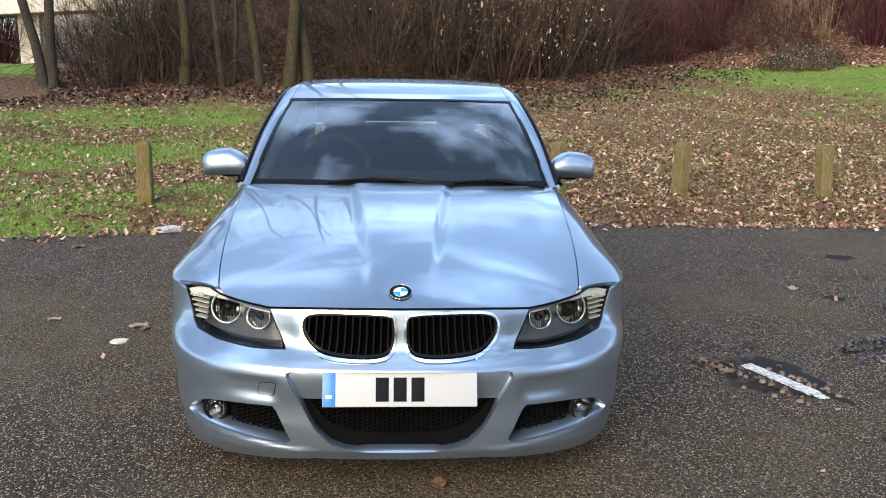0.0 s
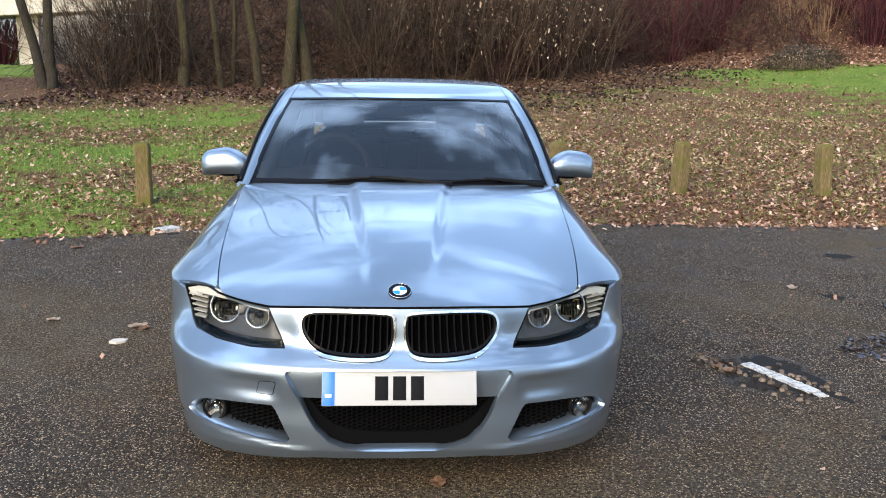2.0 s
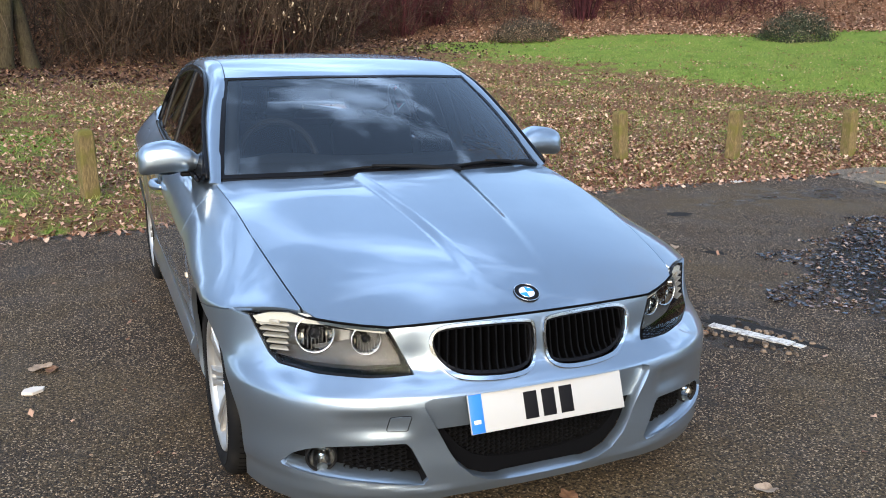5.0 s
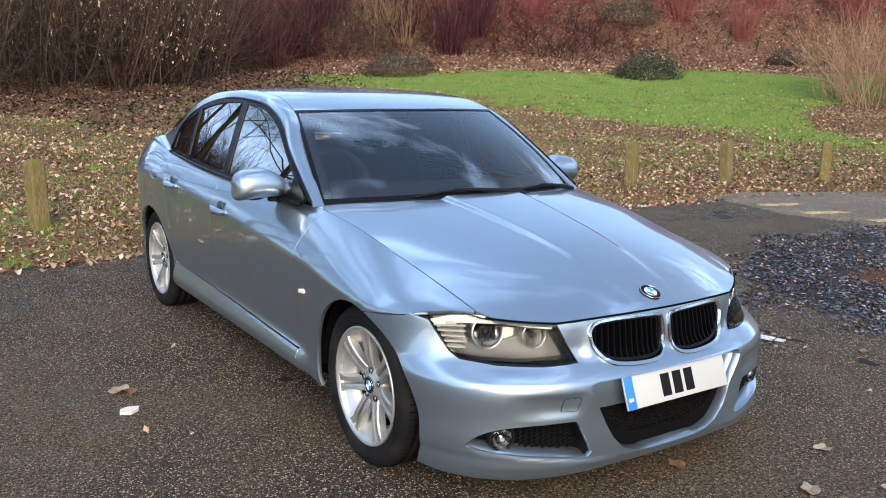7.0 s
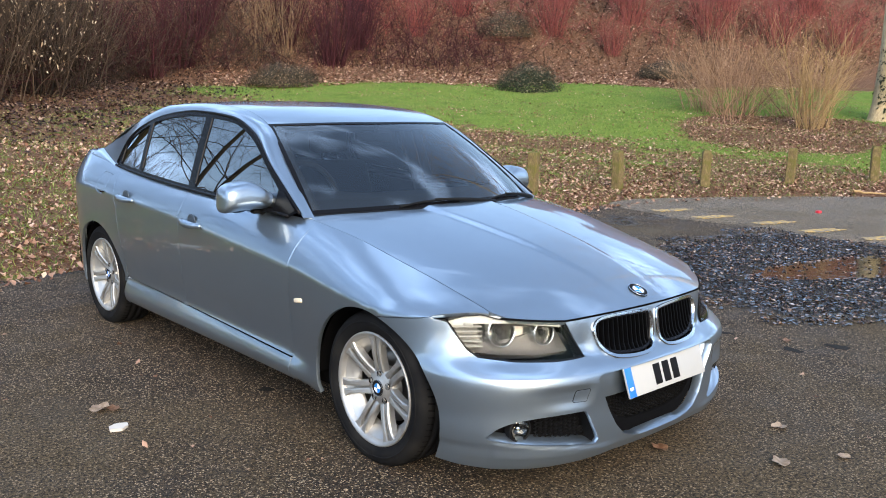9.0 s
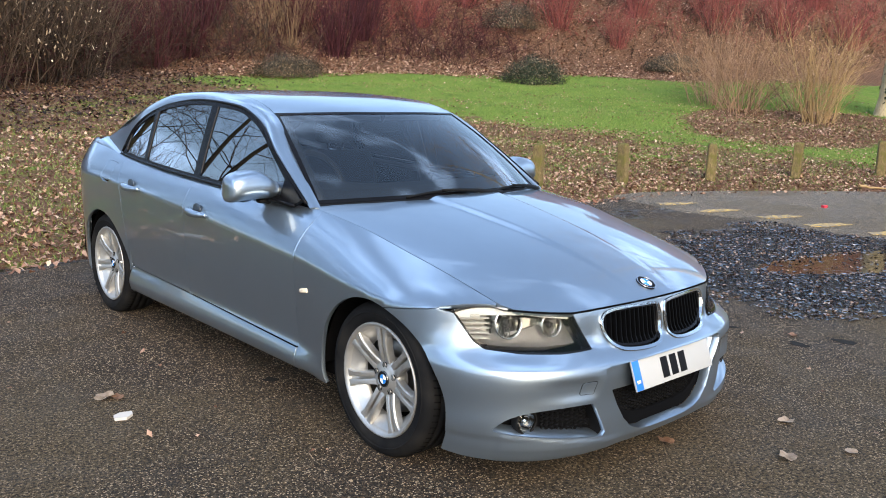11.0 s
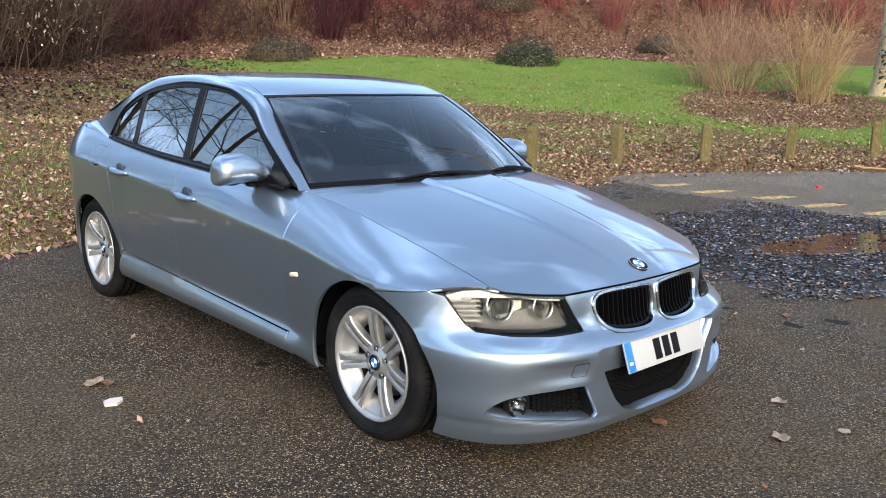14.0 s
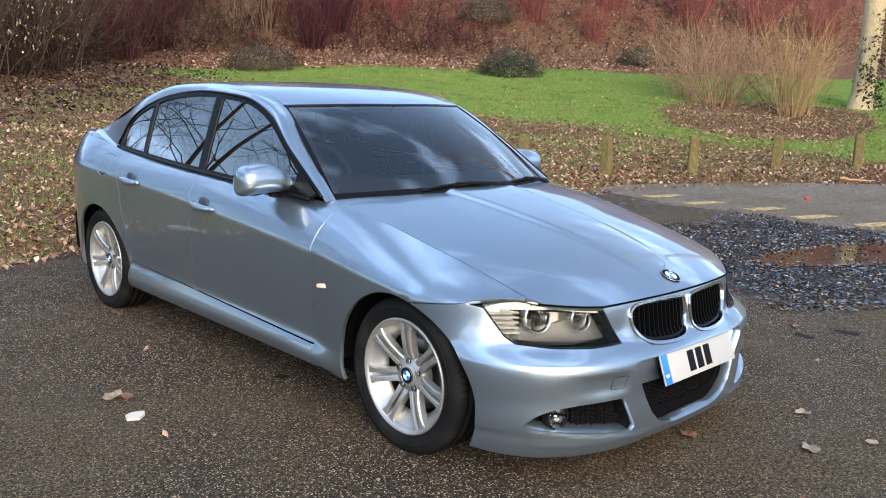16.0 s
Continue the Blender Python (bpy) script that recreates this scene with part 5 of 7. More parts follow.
panel("rear_door", rear_door, side, PAINT, car, roll=(0.9, 0.45), step=0.03, scale=SV, sides=BOTH)
# rear quarter
ar = arch(*ARCH_R[:2], ARCH_R[2], math.radians(195), math.radians(-12))
quarter = [(2.579, 2.0)] + yv([(2.549, 0.945), (2.489, 0.89), (2.451, 0.83), (2.434, 0.76), (2.422, 0.66), (2.409, 0.575), (2.392, 0.47)]) + [(y, vz(y, z)) for y, z in ar if not (y < 2.5 and z < 0.30)]
quarter += yv([(3.14, 0.24), (3.16, 0.21), (3.40, 0.21), (3.44, 0.58), (3.55, 0.72), (3.45, 0.90)]) + [(3.40, 2.0)] + [(y, 2.0) for y in np.linspace(3.3, 2.6, 12)]
flap = soft(dense(yv([(2.588, 0.838), (2.718, 0.848), (2.730, 0.950), (2.602, 0.942)]), 0.10), 1)
flap_mid = (sum(u for u, _ in flap) / len(flap), sum(v for _, v in flap) / len(flap))
panel("rear_quarter", quarter, side, PAINT, car, roll=(0.9, 0.45), holes=[[(flap_mid[0] + (u - flap_mid[0]) * 1.06, flap_mid[1] + (v - flap_mid[1]) * 1.06) for u, v in flap]], step=0.03, scale=SV, sides=BOTH)
panel("fuel_flap", flap, side, PAINT, car, roll=(0.95, 0.3), step=0.02, scale=SV, sides=BOTH)
# side skirts
skirt = [(y, vz(y, 0.282 + (y - 0.31) * 0.0315)) for y in np.linspace(0.578, 2.38, 24)] + yv([(2.40, 0.25), (2.40, 0.185)]) + [(y, 0.03) for y in np.linspace(2.3, 0.578, 20)]
panel("side_skirt", skirt, side, PAINT, car, step=0.018, scale=SV, sides=BOTH, edge=0.014)

# dark structure behind the gaps
inner = [(0.60, 0.05), (2.33, 0.05), (2.36, 0.6), (2.48, 1.1), (2.60, 1.35), (3.30, 1.4), (3.30, 1.95), (0.62, 1.95)]
panel("inner_shell", inner, side, GAP, car, step=0.08, scale=SV, sides=BOTH, lift=-0.028)
panel("inner_shell", [(0.42, 0.06), (0.60, 0.05), (0.62, 1.95), (-0.38, 1.93), (-0.30, 1.12), (0.05, 1.15), (0.33, 1.0)], side, GAP, car, step=0.08, scale=SV, sides=BOTH, lift=-0.028)

# bonnet
def lip(s):
    """Where the bonnet's front edge meets the nose at a half width."""
    z = 0.64
    for _ in range(12):
        y = flat_nose(ps(s, z), z)[1]
        z = z * 0.5 + 0.5 * hood_z(float(s), y)
    return y, z


LIP_S = [0.0, 0.10, 0.20, 0.30, 0.38, 0.452, 0.52, 0.58, 0.625, 0.655]
hood_front = [(s, lip(s)[0] - 0.006) for s in LIP_S[:-1]] + [(0.656, -0.452)]
hood_side = [(float(K4S(y)) - 0.005, y) for y in np.linspace(-0.42, 0.60, 22)]
hood_back = [(0.715, 0.628), (0.60, 0.565), (0.45, 0.498), (0.25, 0.435), (0.0, 0.412)]
half = hood_front + hood_side + hood_back
hood = half + [(-x, y) for x, y in half[::-1] if x > 0]
panel("inner_bonnet", [(x * 0.98, 0.41 + (y - 0.41) * 0.975) for x, y in hood], lambda x, y: (x, y, hood_z(float(x), float(y)) - 0.03), GAP, car, step=0.09)
panel("bonnet", hood, lambda x, y: (x, y, hood_z(float(x), float(y))), PAINT, car, step=0.016, edge=0.012)

# near-black tube at the bonnet's front edge, standing in for the gap's shade
shut = [(s, *lip(s)) for s in (0.0, 0.08, 0.16, 0.24, 0.32, 0.40, 0.452, 0.52, 0.58, 0.625, 0.65)]
shut = [(-s, y - 0.004, z - 0.0035) for s, y, z in shut[::-1]] + [(s, y - 0.004, z - 0.0035) for s, y, z in shut[1:]]
part("bonnet_gap_line", tube_bm(shut, 0.0042, 8), GAP, car)

# front bumper with its openings
KIDNEY = [(0.030, 0.498), (0.014, 0.545), (0.014, 0.622), (0.034, 0.643), (0.25, 0.646), (0.322, 0.637), (0.345, 0.602), (0.334, 0.548), (0.290, 0.500), (0.21, 0.487), (0.09, 0.484)]
FOG = [(0.764, 0.238), (0.752, 0.258), (0.728, 0.284), (0.69, 0.303), (0.63, 0.315), (0.55, 0.320), (0.45, 0.322), (0.430, 0.320), (0.400, 0.258), (0.366, 0.186), (0.46, 0.194), (0.56, 0.206), (0.66, 0.218), (0.74, 0.229)]
TRAP = [(0.0, 0.164), (0.12, 0.166), (0.19, 0.176), (0.24, 0.196), (0.285, 0.240), (0.315, 0.290), (0.345, 0.350), (0.386, 0.432), (0.384, 0.444), (0.362, 0.452), (0.0, 0.455)]


def sz(loop):
    return [(ps(s, z), z) for s, z in loop]


edge_r = [(py_(y, z), z) for y, z in [(y, seam_z(y)) for y in (-0.318, -0.28, -0.23, -0.17, -0.11)] + arch(ARCH_F[0], ARCH_F[1], ARCH_F[2], math.radians(106), math.radians(204), 24)]
low = sz([(0.80, 0.118), (0.74, 0.116), (0.60, 0.118), (0.45, 0.126), (0.30, 0.136), (0.12, 0.134), (0.0, 0.133)])
top = [(ps(s, lip(s)[1] - 0.007), lip(s)[1] - 0.007) for s in (0.0, 0.10, 0.20, 0.30, 0.38, 0.450)]
rim_hl = sz([(0.450, lip(0.45)[1] - 0.007), (0.420, 0.572), (0.392, 0.507), (0.52, 0.502), (0.65, 0.506), (0.74, 0.519), (0.761, 0.543), (0.781, 0.594), (0.800, 0.640)])
half = top + rim_hl[1:] + edge_r + low[:-1]
loop = half + [(0.0, 0.133)] + [(-u, z) for u, z in half[::-1] if u > 1e-6]
NS = (0.80, 1.0)


def mirrored(lp):
    return [(-u, v) for u, v in lp[::-1]]


kid = soft(sz(KIDNEY), 2)
fog = soft(sz(FOG), 1)
trap = sz(TRAP)
trap = trap + [(-u, v) for u, v in trap[::-1] if u > 1e-6]
bumper = panel("front_bumper", loop, nose, PAINT, car, holes=[kid, mirrored(kid), fog, mirrored(fog), trap], step=0.0105, edge=0.008, scale=NS, thick=0.042)[0]

# roof, pillars and glass
ROOF_C = spl([1.02, 1.2, 1.5, 1.9, 2.3, 2.7, 2.9], [1.290, 1.335, 1.378, 1.398, 1.390, 1.345, 1.30])
SEAM = curve3([0, 0.16, 0.32, 0.42, 0.55, 0.68, 0.80, 0.90, 1.0], [(0.722, 0.60, 0.898), (0.662, 0.92, 1.110), (0.592, 1.205, 1.290), (0.568, 1.50, 1.360), (0.562, 1.90, 1.382), (0.568, 2.30, 1.366), (0.592, 2.62, 1.290), (0.630, 2.88, 1.175), (0.672, 3.16, 1.062)])
DLO = curve3([0, 0.16, 0.30, 0.42, 0.55, 0.68, 0.80, 0.90, 1.0], [(0.764, 0.63, 0.900), (0.722, 0.976, 1.110), (0.668, 1.22, 1.253), (0.648, 1.46, 1.316), (0.639, 1.85, 1.334), (0.645, 2.20, 1.306), (0.672, 2.453, 1.243), (0.712, 2.630, 1.140), (0.768, 2.70, 0.984)])


def cant(t, w):
    """The body-coloured frame from A-pillar over the roof edge to C-pillar."""
    a, b = SEAM(t), DLO(t)
    out = np.array([0.62, -0.25 + 0.5 * t, 0.62]) * 0.30 * (1 - 0.9 * sstep(0.78, 0.98, t)) * np.linalg.norm(a - b)
    m = (a + b) / 2 + out
    return tuple((1 - w) ** 2 * a + 2 * w * (1 - w) * m + w * w * b)


panel("roof_pillar", [(t, 0.0) for t in np.linspace(0.0, 1, 40)] + [(t, 1.0) for t in np.linspace(1, 0.0, 40)], cant, PAINT, car, step=0.022, scale=(2.8, 0.12), sides=BOTH, edge=0.03)


SEAM_PTS = [SEAM(t) for t in np.linspace(0.2, 0.95, 40)]
SEAM_X, SEAM_Z = spl([p[1] for p in SEAM_PTS], [p[0] for p in SEAM_PTS]), spl([p[1] for p in SEAM_PTS], [p[2] for p in SEAM_PTS])


def roof(x, y):
    c = ROOF_C(float(y))
    return (x, y, c + (SEAM_Z(float(y)) - c) * (abs(x) / SEAM_X(float(y))) ** 2.6)


def front_edge(x):
    return 1.065 + 0.145 * (abs(x) / 0.592) ** 2


def rear_edge(x):
    return 2.655 - 0.035 * (abs(x) / 0.58) ** 2


edge_pts = [SEAM(t) for t in np.linspace(0.322, 0.80, 24)]
roof_loop = [(x, front_edge(x)) for x in np.linspace(-0.585, 0.585, 24)] + [(p[0] - 0.004, p[1]) for p in edge_pts] + [(x, rear_edge(x)) for x in np.linspace(0.575, -0.575, 20)] + [(-p[0] + 0.004, p[1]) for p in edge_pts[::-1]]
panel("roof", roof_loop, roof, PAINT, car, step=0.04)


def ws_low(u):
    return np.array([0.712 * u, 0.445 + 0.205 * abs(u) ** 2.0, 0.938 - 0.022 * u * u])


def ws_top(u):
    x = 0.585 * u
    return np.array([x, front_edge(x) - 0.006, roof(x, front_edge(x))[2] - 0.003])


def windscreen(u, w):
    a, b = ws_low(u), ws_top(u)
    p = a + (b - a) * w
    n = np.array([0.35 * u, -0.52, 0.78])
    return tuple(p + n * 0.028 * 4 * w * (1 - w) * (1 - 0.35 * u * u))


ws_loop = [(u, 0.0) for u in np.linspace(-1, 1, 30)] + [(1, w) for w in np.linspace(0.06, 0.94, 14)] + [(u, 1.0) for u in np.linspace(1, -1, 30)] + [(-1, w) for w in np.linspace(0.94, 0.06, 14)]
panel("windscreen", ws_loop, windscreen, GLASS, car, step=0.045, scale=(0.66, 0.72), thick=0.005, label="clear windscreen mirroring cloud and sky")
ws_seal = [(u * 1.012, -0.012) for u in np.linspace(-1, 1, 30)] + [(1.012, w) for w in np.linspace(0.06, 0.94, 14)] + [(u * 1.012, 1.006) for u in np.linspace(1, -1, 30)] + [(-1.012, w) for w in np.linspace(0.94, 0.06, 14)]
ws_in = [(u * 0.985, 0.02) for u in np.linspace(-1, 1, 30)] + [(0.985, w) for w in np.linspace(0.06, 0.94, 14)] + [(u * 0.985, 0.98) for u in np.linspace(1, -1, 30)] + [(-0.985, w) for w in np.linspace(0.94, 0.06, 14)]
panel("windscreen_seal", ws_seal, windscreen, GLOSS, car, holes=[ws_in], step=0.03, scale=(0.66, 0.72), thick=0.01, lift=0.003)


def side_glass(y, z):
    """Leaning plane of the side windows, a little curved."""
    h = (z - 0.94) / 0.40
    return (0.774 + 0.020 * math.sin(math.pi * min(max((y - 0.7) / 2.4, 0), 1)) - 0.135 * h - 0.018 * h * h - 0.012 * max(0.0, y - 2.4) ** 2, y, z)


dlo_top = [(DLO(t)[1], DLO(t)[2]) for t in np.linspace(0.02, 0.99, 34)]
dlo_bot = [(y, float(BELT(y)) + 0.004) for y in np.linspace(2.68, 0.72, 22)]
frame_out = dlo_top + dlo_bot


def shrink(lp, d):
    c = np.array(lp)
    out = []
    for i in range(len(c)):
        t = c[(i + 1) % len(c)] - c[i - 1]
        t /= np.linalg.norm(t) + 1e-9
        out.append(tuple(c[i] + d * np.array([t[1], -t[0]])))
    return out


def band(y0, y1, slant0=0.0, slant1=0.0, inset=0.022):
    """The part of the window opening between two leaning lines."""
    pts = []
    ys = np.linspace(y0, y1, 16)
    tops, bots = [], []
    ty, tz = np.array([p[0] for p in dlo_top]), np.array([p[1] for p in dlo_top])
    for k, y in enumerate(ys):
        f = k / 15
        sl = slant0 * (1 - f) + slant1 * f
        zt = float(np.interp(y + sl, ty, tz)) - inset
        zb = float(BELT(y)) + inset
        if zt > zb + 0.004:
            tops.append((y + sl, zt))
            bots.append((y, zb))
    return tops + bots[::-1]


W_FRONT, W_REAR, W_QUART = band(0.84, 1.615, 0.0, 0.04), band(1.685, 2.305, 0.04, 0.045), band(2.345, 2.64, 0.045, 0.0)
panel("window_frame", frame_out, side_glass, GLOSS, car, holes=[W_FRONT, W_REAR, W_QUART], step=0.03, sides=BOTH, thick=0.02, edge=0.02, lift=0.006)
for nm, lp in (("front_window", W_FRONT), ("rear_window", W_REAR), ("quarter_window", W_QUART)):
    panel(nm, lp, side_glass, TINT, car, step=0.05, sides=BOTH, thick=0.004, label="dark tinted side window mirroring bare branches")


def backlight(u, w):
    x0, x1 = 0.662 * u, 0.585 * u
    a = np.array([x0, 3.20 - 0.05 * u * u, 1.064 - 0.010 * u * u])
    b = np.array([x1, rear_edge(x1) + 0.006, roof(x1, rear_edge(x1))[2] - 0.003])
    return tuple(a + (b - a) * w + np.array([0.3 * u, 0.5, 0.8]) * 0.022 * 4 * w * (1 - w))


panel("rear_screen", [(-1, 0), (1, 0), (1, 1), (-1, 1)], backlight, TINT, car, step=0.06, scale=(0.62, 0.6), thick=0.005)


def deck_edge(y):
    return min(0.668, side(y, 2.0)[0] - 0.070)


def deck(x, y):
    z = 1.062 - 0.018 * (abs(x) / 0.67) ** 2 - 0.10 * max(0.0, y - 3.32)
    return (x, y, float(z))


def shoulder(y, w):
    """Top of the rear wing, from the flank's edge to the boot lid."""
    a = np.array(side(y, 2.0))
    b = np.array(cant(1.0, 1 - (y - 2.70) / 0.46)) if y < 3.16 else np.array(deck(deck_edge(y) + 0.004, y))
    m = (a + b) / 2 + np.array([0.018, 0, 0.020]) * min(1.0, max(0.0, (y - 2.70) / 0.3))
    return tuple((1 - w) ** 2 * a + 2 * w * (1 - w) * m + w * w * b)


panel("rear_shoulder", [(y, 0.0) for y in np.linspace(2.71, 3.64, 24)] + [(y, 1.0) for y in np.linspace(3.64, 2.71, 24)], shoulder, PAINT, car, step=0.02, scale=(1, 0.12), sides=BOTH, edge=0.02)
panel("boot_lid", [(x, 3.215 - 0.05 * (x / 0.662) ** 2) for x in np.linspace(-0.662, 0.662, 14)] + [(deck_edge(y), y) for y in np.linspace(3.20, 3.60, 10)] + [(x, 3.67 - 0.09 * (x / 0.6) ** 2) for x in np.linspace(0.38, -0.38, 12)] + [(-deck_edge(y), y) for y in np.linspace(3.60, 3.20, 10)], deck, PAINT, car, step=0.05)
panel("rear_bumper", [(-1.06, 0.2), (1.06, 0.2), (1.02, 0.55), (0.93, 0.60), (-0.93, 0.60), (-1.02, 0.55)], tail, PAINT, car, step=0.04, scale=(0.7, 1), thick=0.006, lift=-0.003)
panel("boot_panel", [(-0.48, 0.606), (0.48, 0.606), (0.47, 1.02), (-0.47, 1.02)], tail, PAINT, car, step=0.04, scale=(0.7, 1))
panel("tail_lamp", [(0.485, 0.72), (0.785, 0.725), (0.90, 0.885), (0.485, 0.90)], tail, RED, car, step=0.03, scale=(0.7, 1), sides=BOTH)
panel("tail_corner", [(0.485, 0.606), (0.925, 0.606), (0.79, 0.712), (0.485, 0.712)], tail, PAINT, car, step=0.03, scale=(0.7, 1), sides=BOTH)
panel("tail_top", [(0.485, 0.905), (0.91, 0.895), (0.86, 0.99), (0.475, 1.02)], tail, PAINT, car, step=0.03, scale=(0.7, 1), sides=BOTH)

# ---- the car: wheels ----
def wheel(x, y, sgn):
    """Silver alloy wheel with seven twin spokes; its face looks along -x before turning."""
    m = pose(x, y, 0.299, 0, 0, 0 if sgn < 0 else 180)
    rim = part("wheel", lathe_bm([(0.196, 0.052), (0.202, 0.040), (0.209, 0.020), (0.215, 0.008), (0.2235, 0.0015), (0.2285, 0.0), (0.231, 0.004), (0.2315, 0.02), (0.222, 0.03), (0.216, 0.06), (0.214, 0.18)], 72), ALLOY, car, "silver seven twin-spoke alloy wheel")
    rim.matrix_basis = m
    part("tyre", lathe_bm([(0.226, 0.012), (0.240, 0.002), (0.262, -0.006), (0.285, -0.004), (0.300, 0.004), (0.309, 0.018), (0.3135, 0.035), (0.3145, 0.055), (0.3075, 0.056), (0.3075, 0.064), (0.3145, 0.065), (0.3150, 0.098), (0.3075, 0.099), (0.3075, 0.107), (0.3150, 0.108), (0.3145, 0.140), (0.3075, 0.141), (0.3075, 0.150), (0.3145, 0.151), (0.3135, 0.170), (0.308, 0.19), (0.295, 0.206), (0.262, 0.215), (0.226, 0.20)], 96), RUBBER, rim, "black road tyre with a worn tread")
    part("dish", lathe_bm([(0.209, 0.022), (0.190, 0.040), (0.168, 0.060), (0.164, 0.075)], 64), ALLOY, rim)
    part("barrel", lathe_bm([(0.214, 0.19), (0.200, 0.17), (0.196, 0.10), (0.197, 0.05)], 48), BARREL, rim, "dark grey inner barrel")
    # raised ring on the sidewall
    part("sidewall_rib", lathe_bm([(0.268, -0.0065), (0.270, -0.0085), (0.274, -0.0085), (0.276, -0.006)], 72), RUBBER, rim)
    bm = lathe_bm([(0.018, 0.030), (0.036, 0.030), (0.040, 0.033), (0.046, 0.036), (0.072, 0.040), (0.080, 0.050), (0.080, 0.09)], 48)
    part("hub", bm, ALLOY, rim)
    bm = bmesh.new()
    for k in range(72):  # cross cuts of the tread
        a = 2 * math.pi * k / 72
        for x0, x1, sh in ((0.022, 0.052, 0.02), (0.152, 0.180, -0.02)):
            vs = []
            for xx, aa in ((x0, a), (x1, a + sh), (x1, a + sh + 0.018), (x0, a + 0.018)):
                r = 0.3152 if xx > 0.03 and xx < 0.17 else 0.3125
                vs.append(bm.verts.new((xx, math.cos(aa) * r, math.sin(aa) * r)))
            bm.faces.new(vs)
    part("tread_cut", bm, GAP, rim, smooth=False)["kind"] = "stuff"
    for k in range(7):
        bm = bmesh.new()
        a0 = 2 * math.pi * k / 7 + math.pi / 2
        rows = []
        for i in range(10):
            f = i / 9
            r = 0.060 + f * 0.154
            wo = 0.0225 + 0.0085 * f + 0.008 * (1 - f) ** 4 + 0.05 * max(0, f - 0.75) ** 2 * 4
            g = 0.0034 + 0.0056 * f - 0.006 * max(0, f - 0.85) * 5
            face = 0.040 - 0.030 * f ** 0.8 - 0.004 * math.sin(math.pi * f)
            dp = 0.004 + 0.024 * min(1, f * 2.0) - 0.02 * max(0, f - 0.8) * 5
            sec = [(-wo, face + 0.034), (-wo, face + 0.006), (-wo + 0.004, face), (-g - 0.005, face + 0.001), (-g, face + 0.003), (-g, face + dp), (g, face + dp), (g, face + 0.003), (g + 0.005, face + 0.001), (wo - 0.004, face), (wo, face + 0.006), (wo, face + 0.034)]
            rows.append([bm.verts.new((d, r * math.cos(a0) - w * math.sin(a0), r * math.sin(a0) + w * math.cos(a0))) for w, d in sec])
        for p, q in zip(rows, rows[1:]):
            for j in range(len(p) - 1):
                bm.faces.new((p[j], p[j + 1], q[j + 1], q[j]))
            bm.faces.new((p[-1], p[0], q[0], q[-1]))
        bmesh.ops.recalc_face_normals(bm, faces=bm.faces[:])
        part("spoke", bm, ALLOY, rim, smooth=False)
    for k in range(5):
        a = 2 * math.pi * k / 5 + 0.3
        c, s = math.cos(a) * 0.056, math.sin(a) * 0.056
        bm = lathe_bm([(0.0125, 0.0335), (0.0125, 0.042)], 14)
        bmesh.ops.translate(bm, verts=bm.verts[:], vec=(0, c, s))
        part("bolt_recess", bm, GAP, rim)
        bm = lathe_bm([(0.0, 0.034), (0.007, 0.034), (0.0085, 0.036), (0.0085, 0.045)], 6)
        bmesh.ops.translate(bm, verts=bm.verts[:], vec=(0, c, s))
        part("wheel_bolt", bm, STEEL, rim, smooth=False)
    badge(rim, pose(0.027, 0, 0, 0, -90, 0), 0.033)
    part("brake_disc", lathe_bm([(0.0, 0.115), (0.075, 0.115), (0.078, 0.105), (0.150, 0.105), (0.150, 0.125), (0.075, 0.127)], 48), STEEL, rim)
    bm = box_bm(0.085, 0.145, -0.07, 0.07, 0.09, 0.165, 0.012)
    bmesh.ops.rotate(bm, verts=bm.verts[:], cent=(0, 0, 0), matrix=Matrix.Rotation(radians(-70), 3, "X"))
    part("brake_caliper", bm, BLACK, rim)
    bm = lathe_bm([(0.20, 0.16), (0.10, 0.165), (0.0, 0.165)], 32)
    part("brake_backplate", bm, GAP, rim)
    return rim


def badge(parent, m, r):
    """Round badge: bright rim, black ring, four quarters in blue and white; it faces local +z."""
    b = part("badge", lathe_bm([(0.0, 0.0), (r * 0.93, 0.0), (r, -0.0015), (r, -0.006)], 40, "z"), INK, parent, "round enamel badge, blue and white quarters in a black ring")
    b.matrix_basis = m
    for k in range(4):
        bm = bmesh.new()
        c = bm.verts.new((0, 0, 0.0012))
        ring = [bm.verts.new((math.cos(math.pi / 2 * (k + j / 8)) * r * 0.58, math.sin(math.pi / 2 * (k + j / 8)) * r * 0.58, 0.0008)) for j in range(9)]
        for p, q in zip(ring, ring[1:]):
            bm.faces.new((c, p, q))
        q = part("badge_quarter", bm, ENAMEL_B if k % 2 == 0 else ENAMEL_W, parent, smooth=False)
        q.matrix_basis = m
    for rr in (0.60, 0.96):
        q = part("badge_ring", tube_bm([(math.cos(a) * r * rr, math.sin(a) * r * rr, 0.0005) for a in np.linspace(0, 2 * math.pi, 33)[:-1]], r * 0.03, 6, close=True), CHROME, parent)
        q.matrix_basis = m


for wx, wy in ((-0.862, 0.0), (-0.862, 2.76), (0.862, 0.0), (0.862, 2.76)):
    wheel(wx, wy, -1 if wx < 0 else 1)

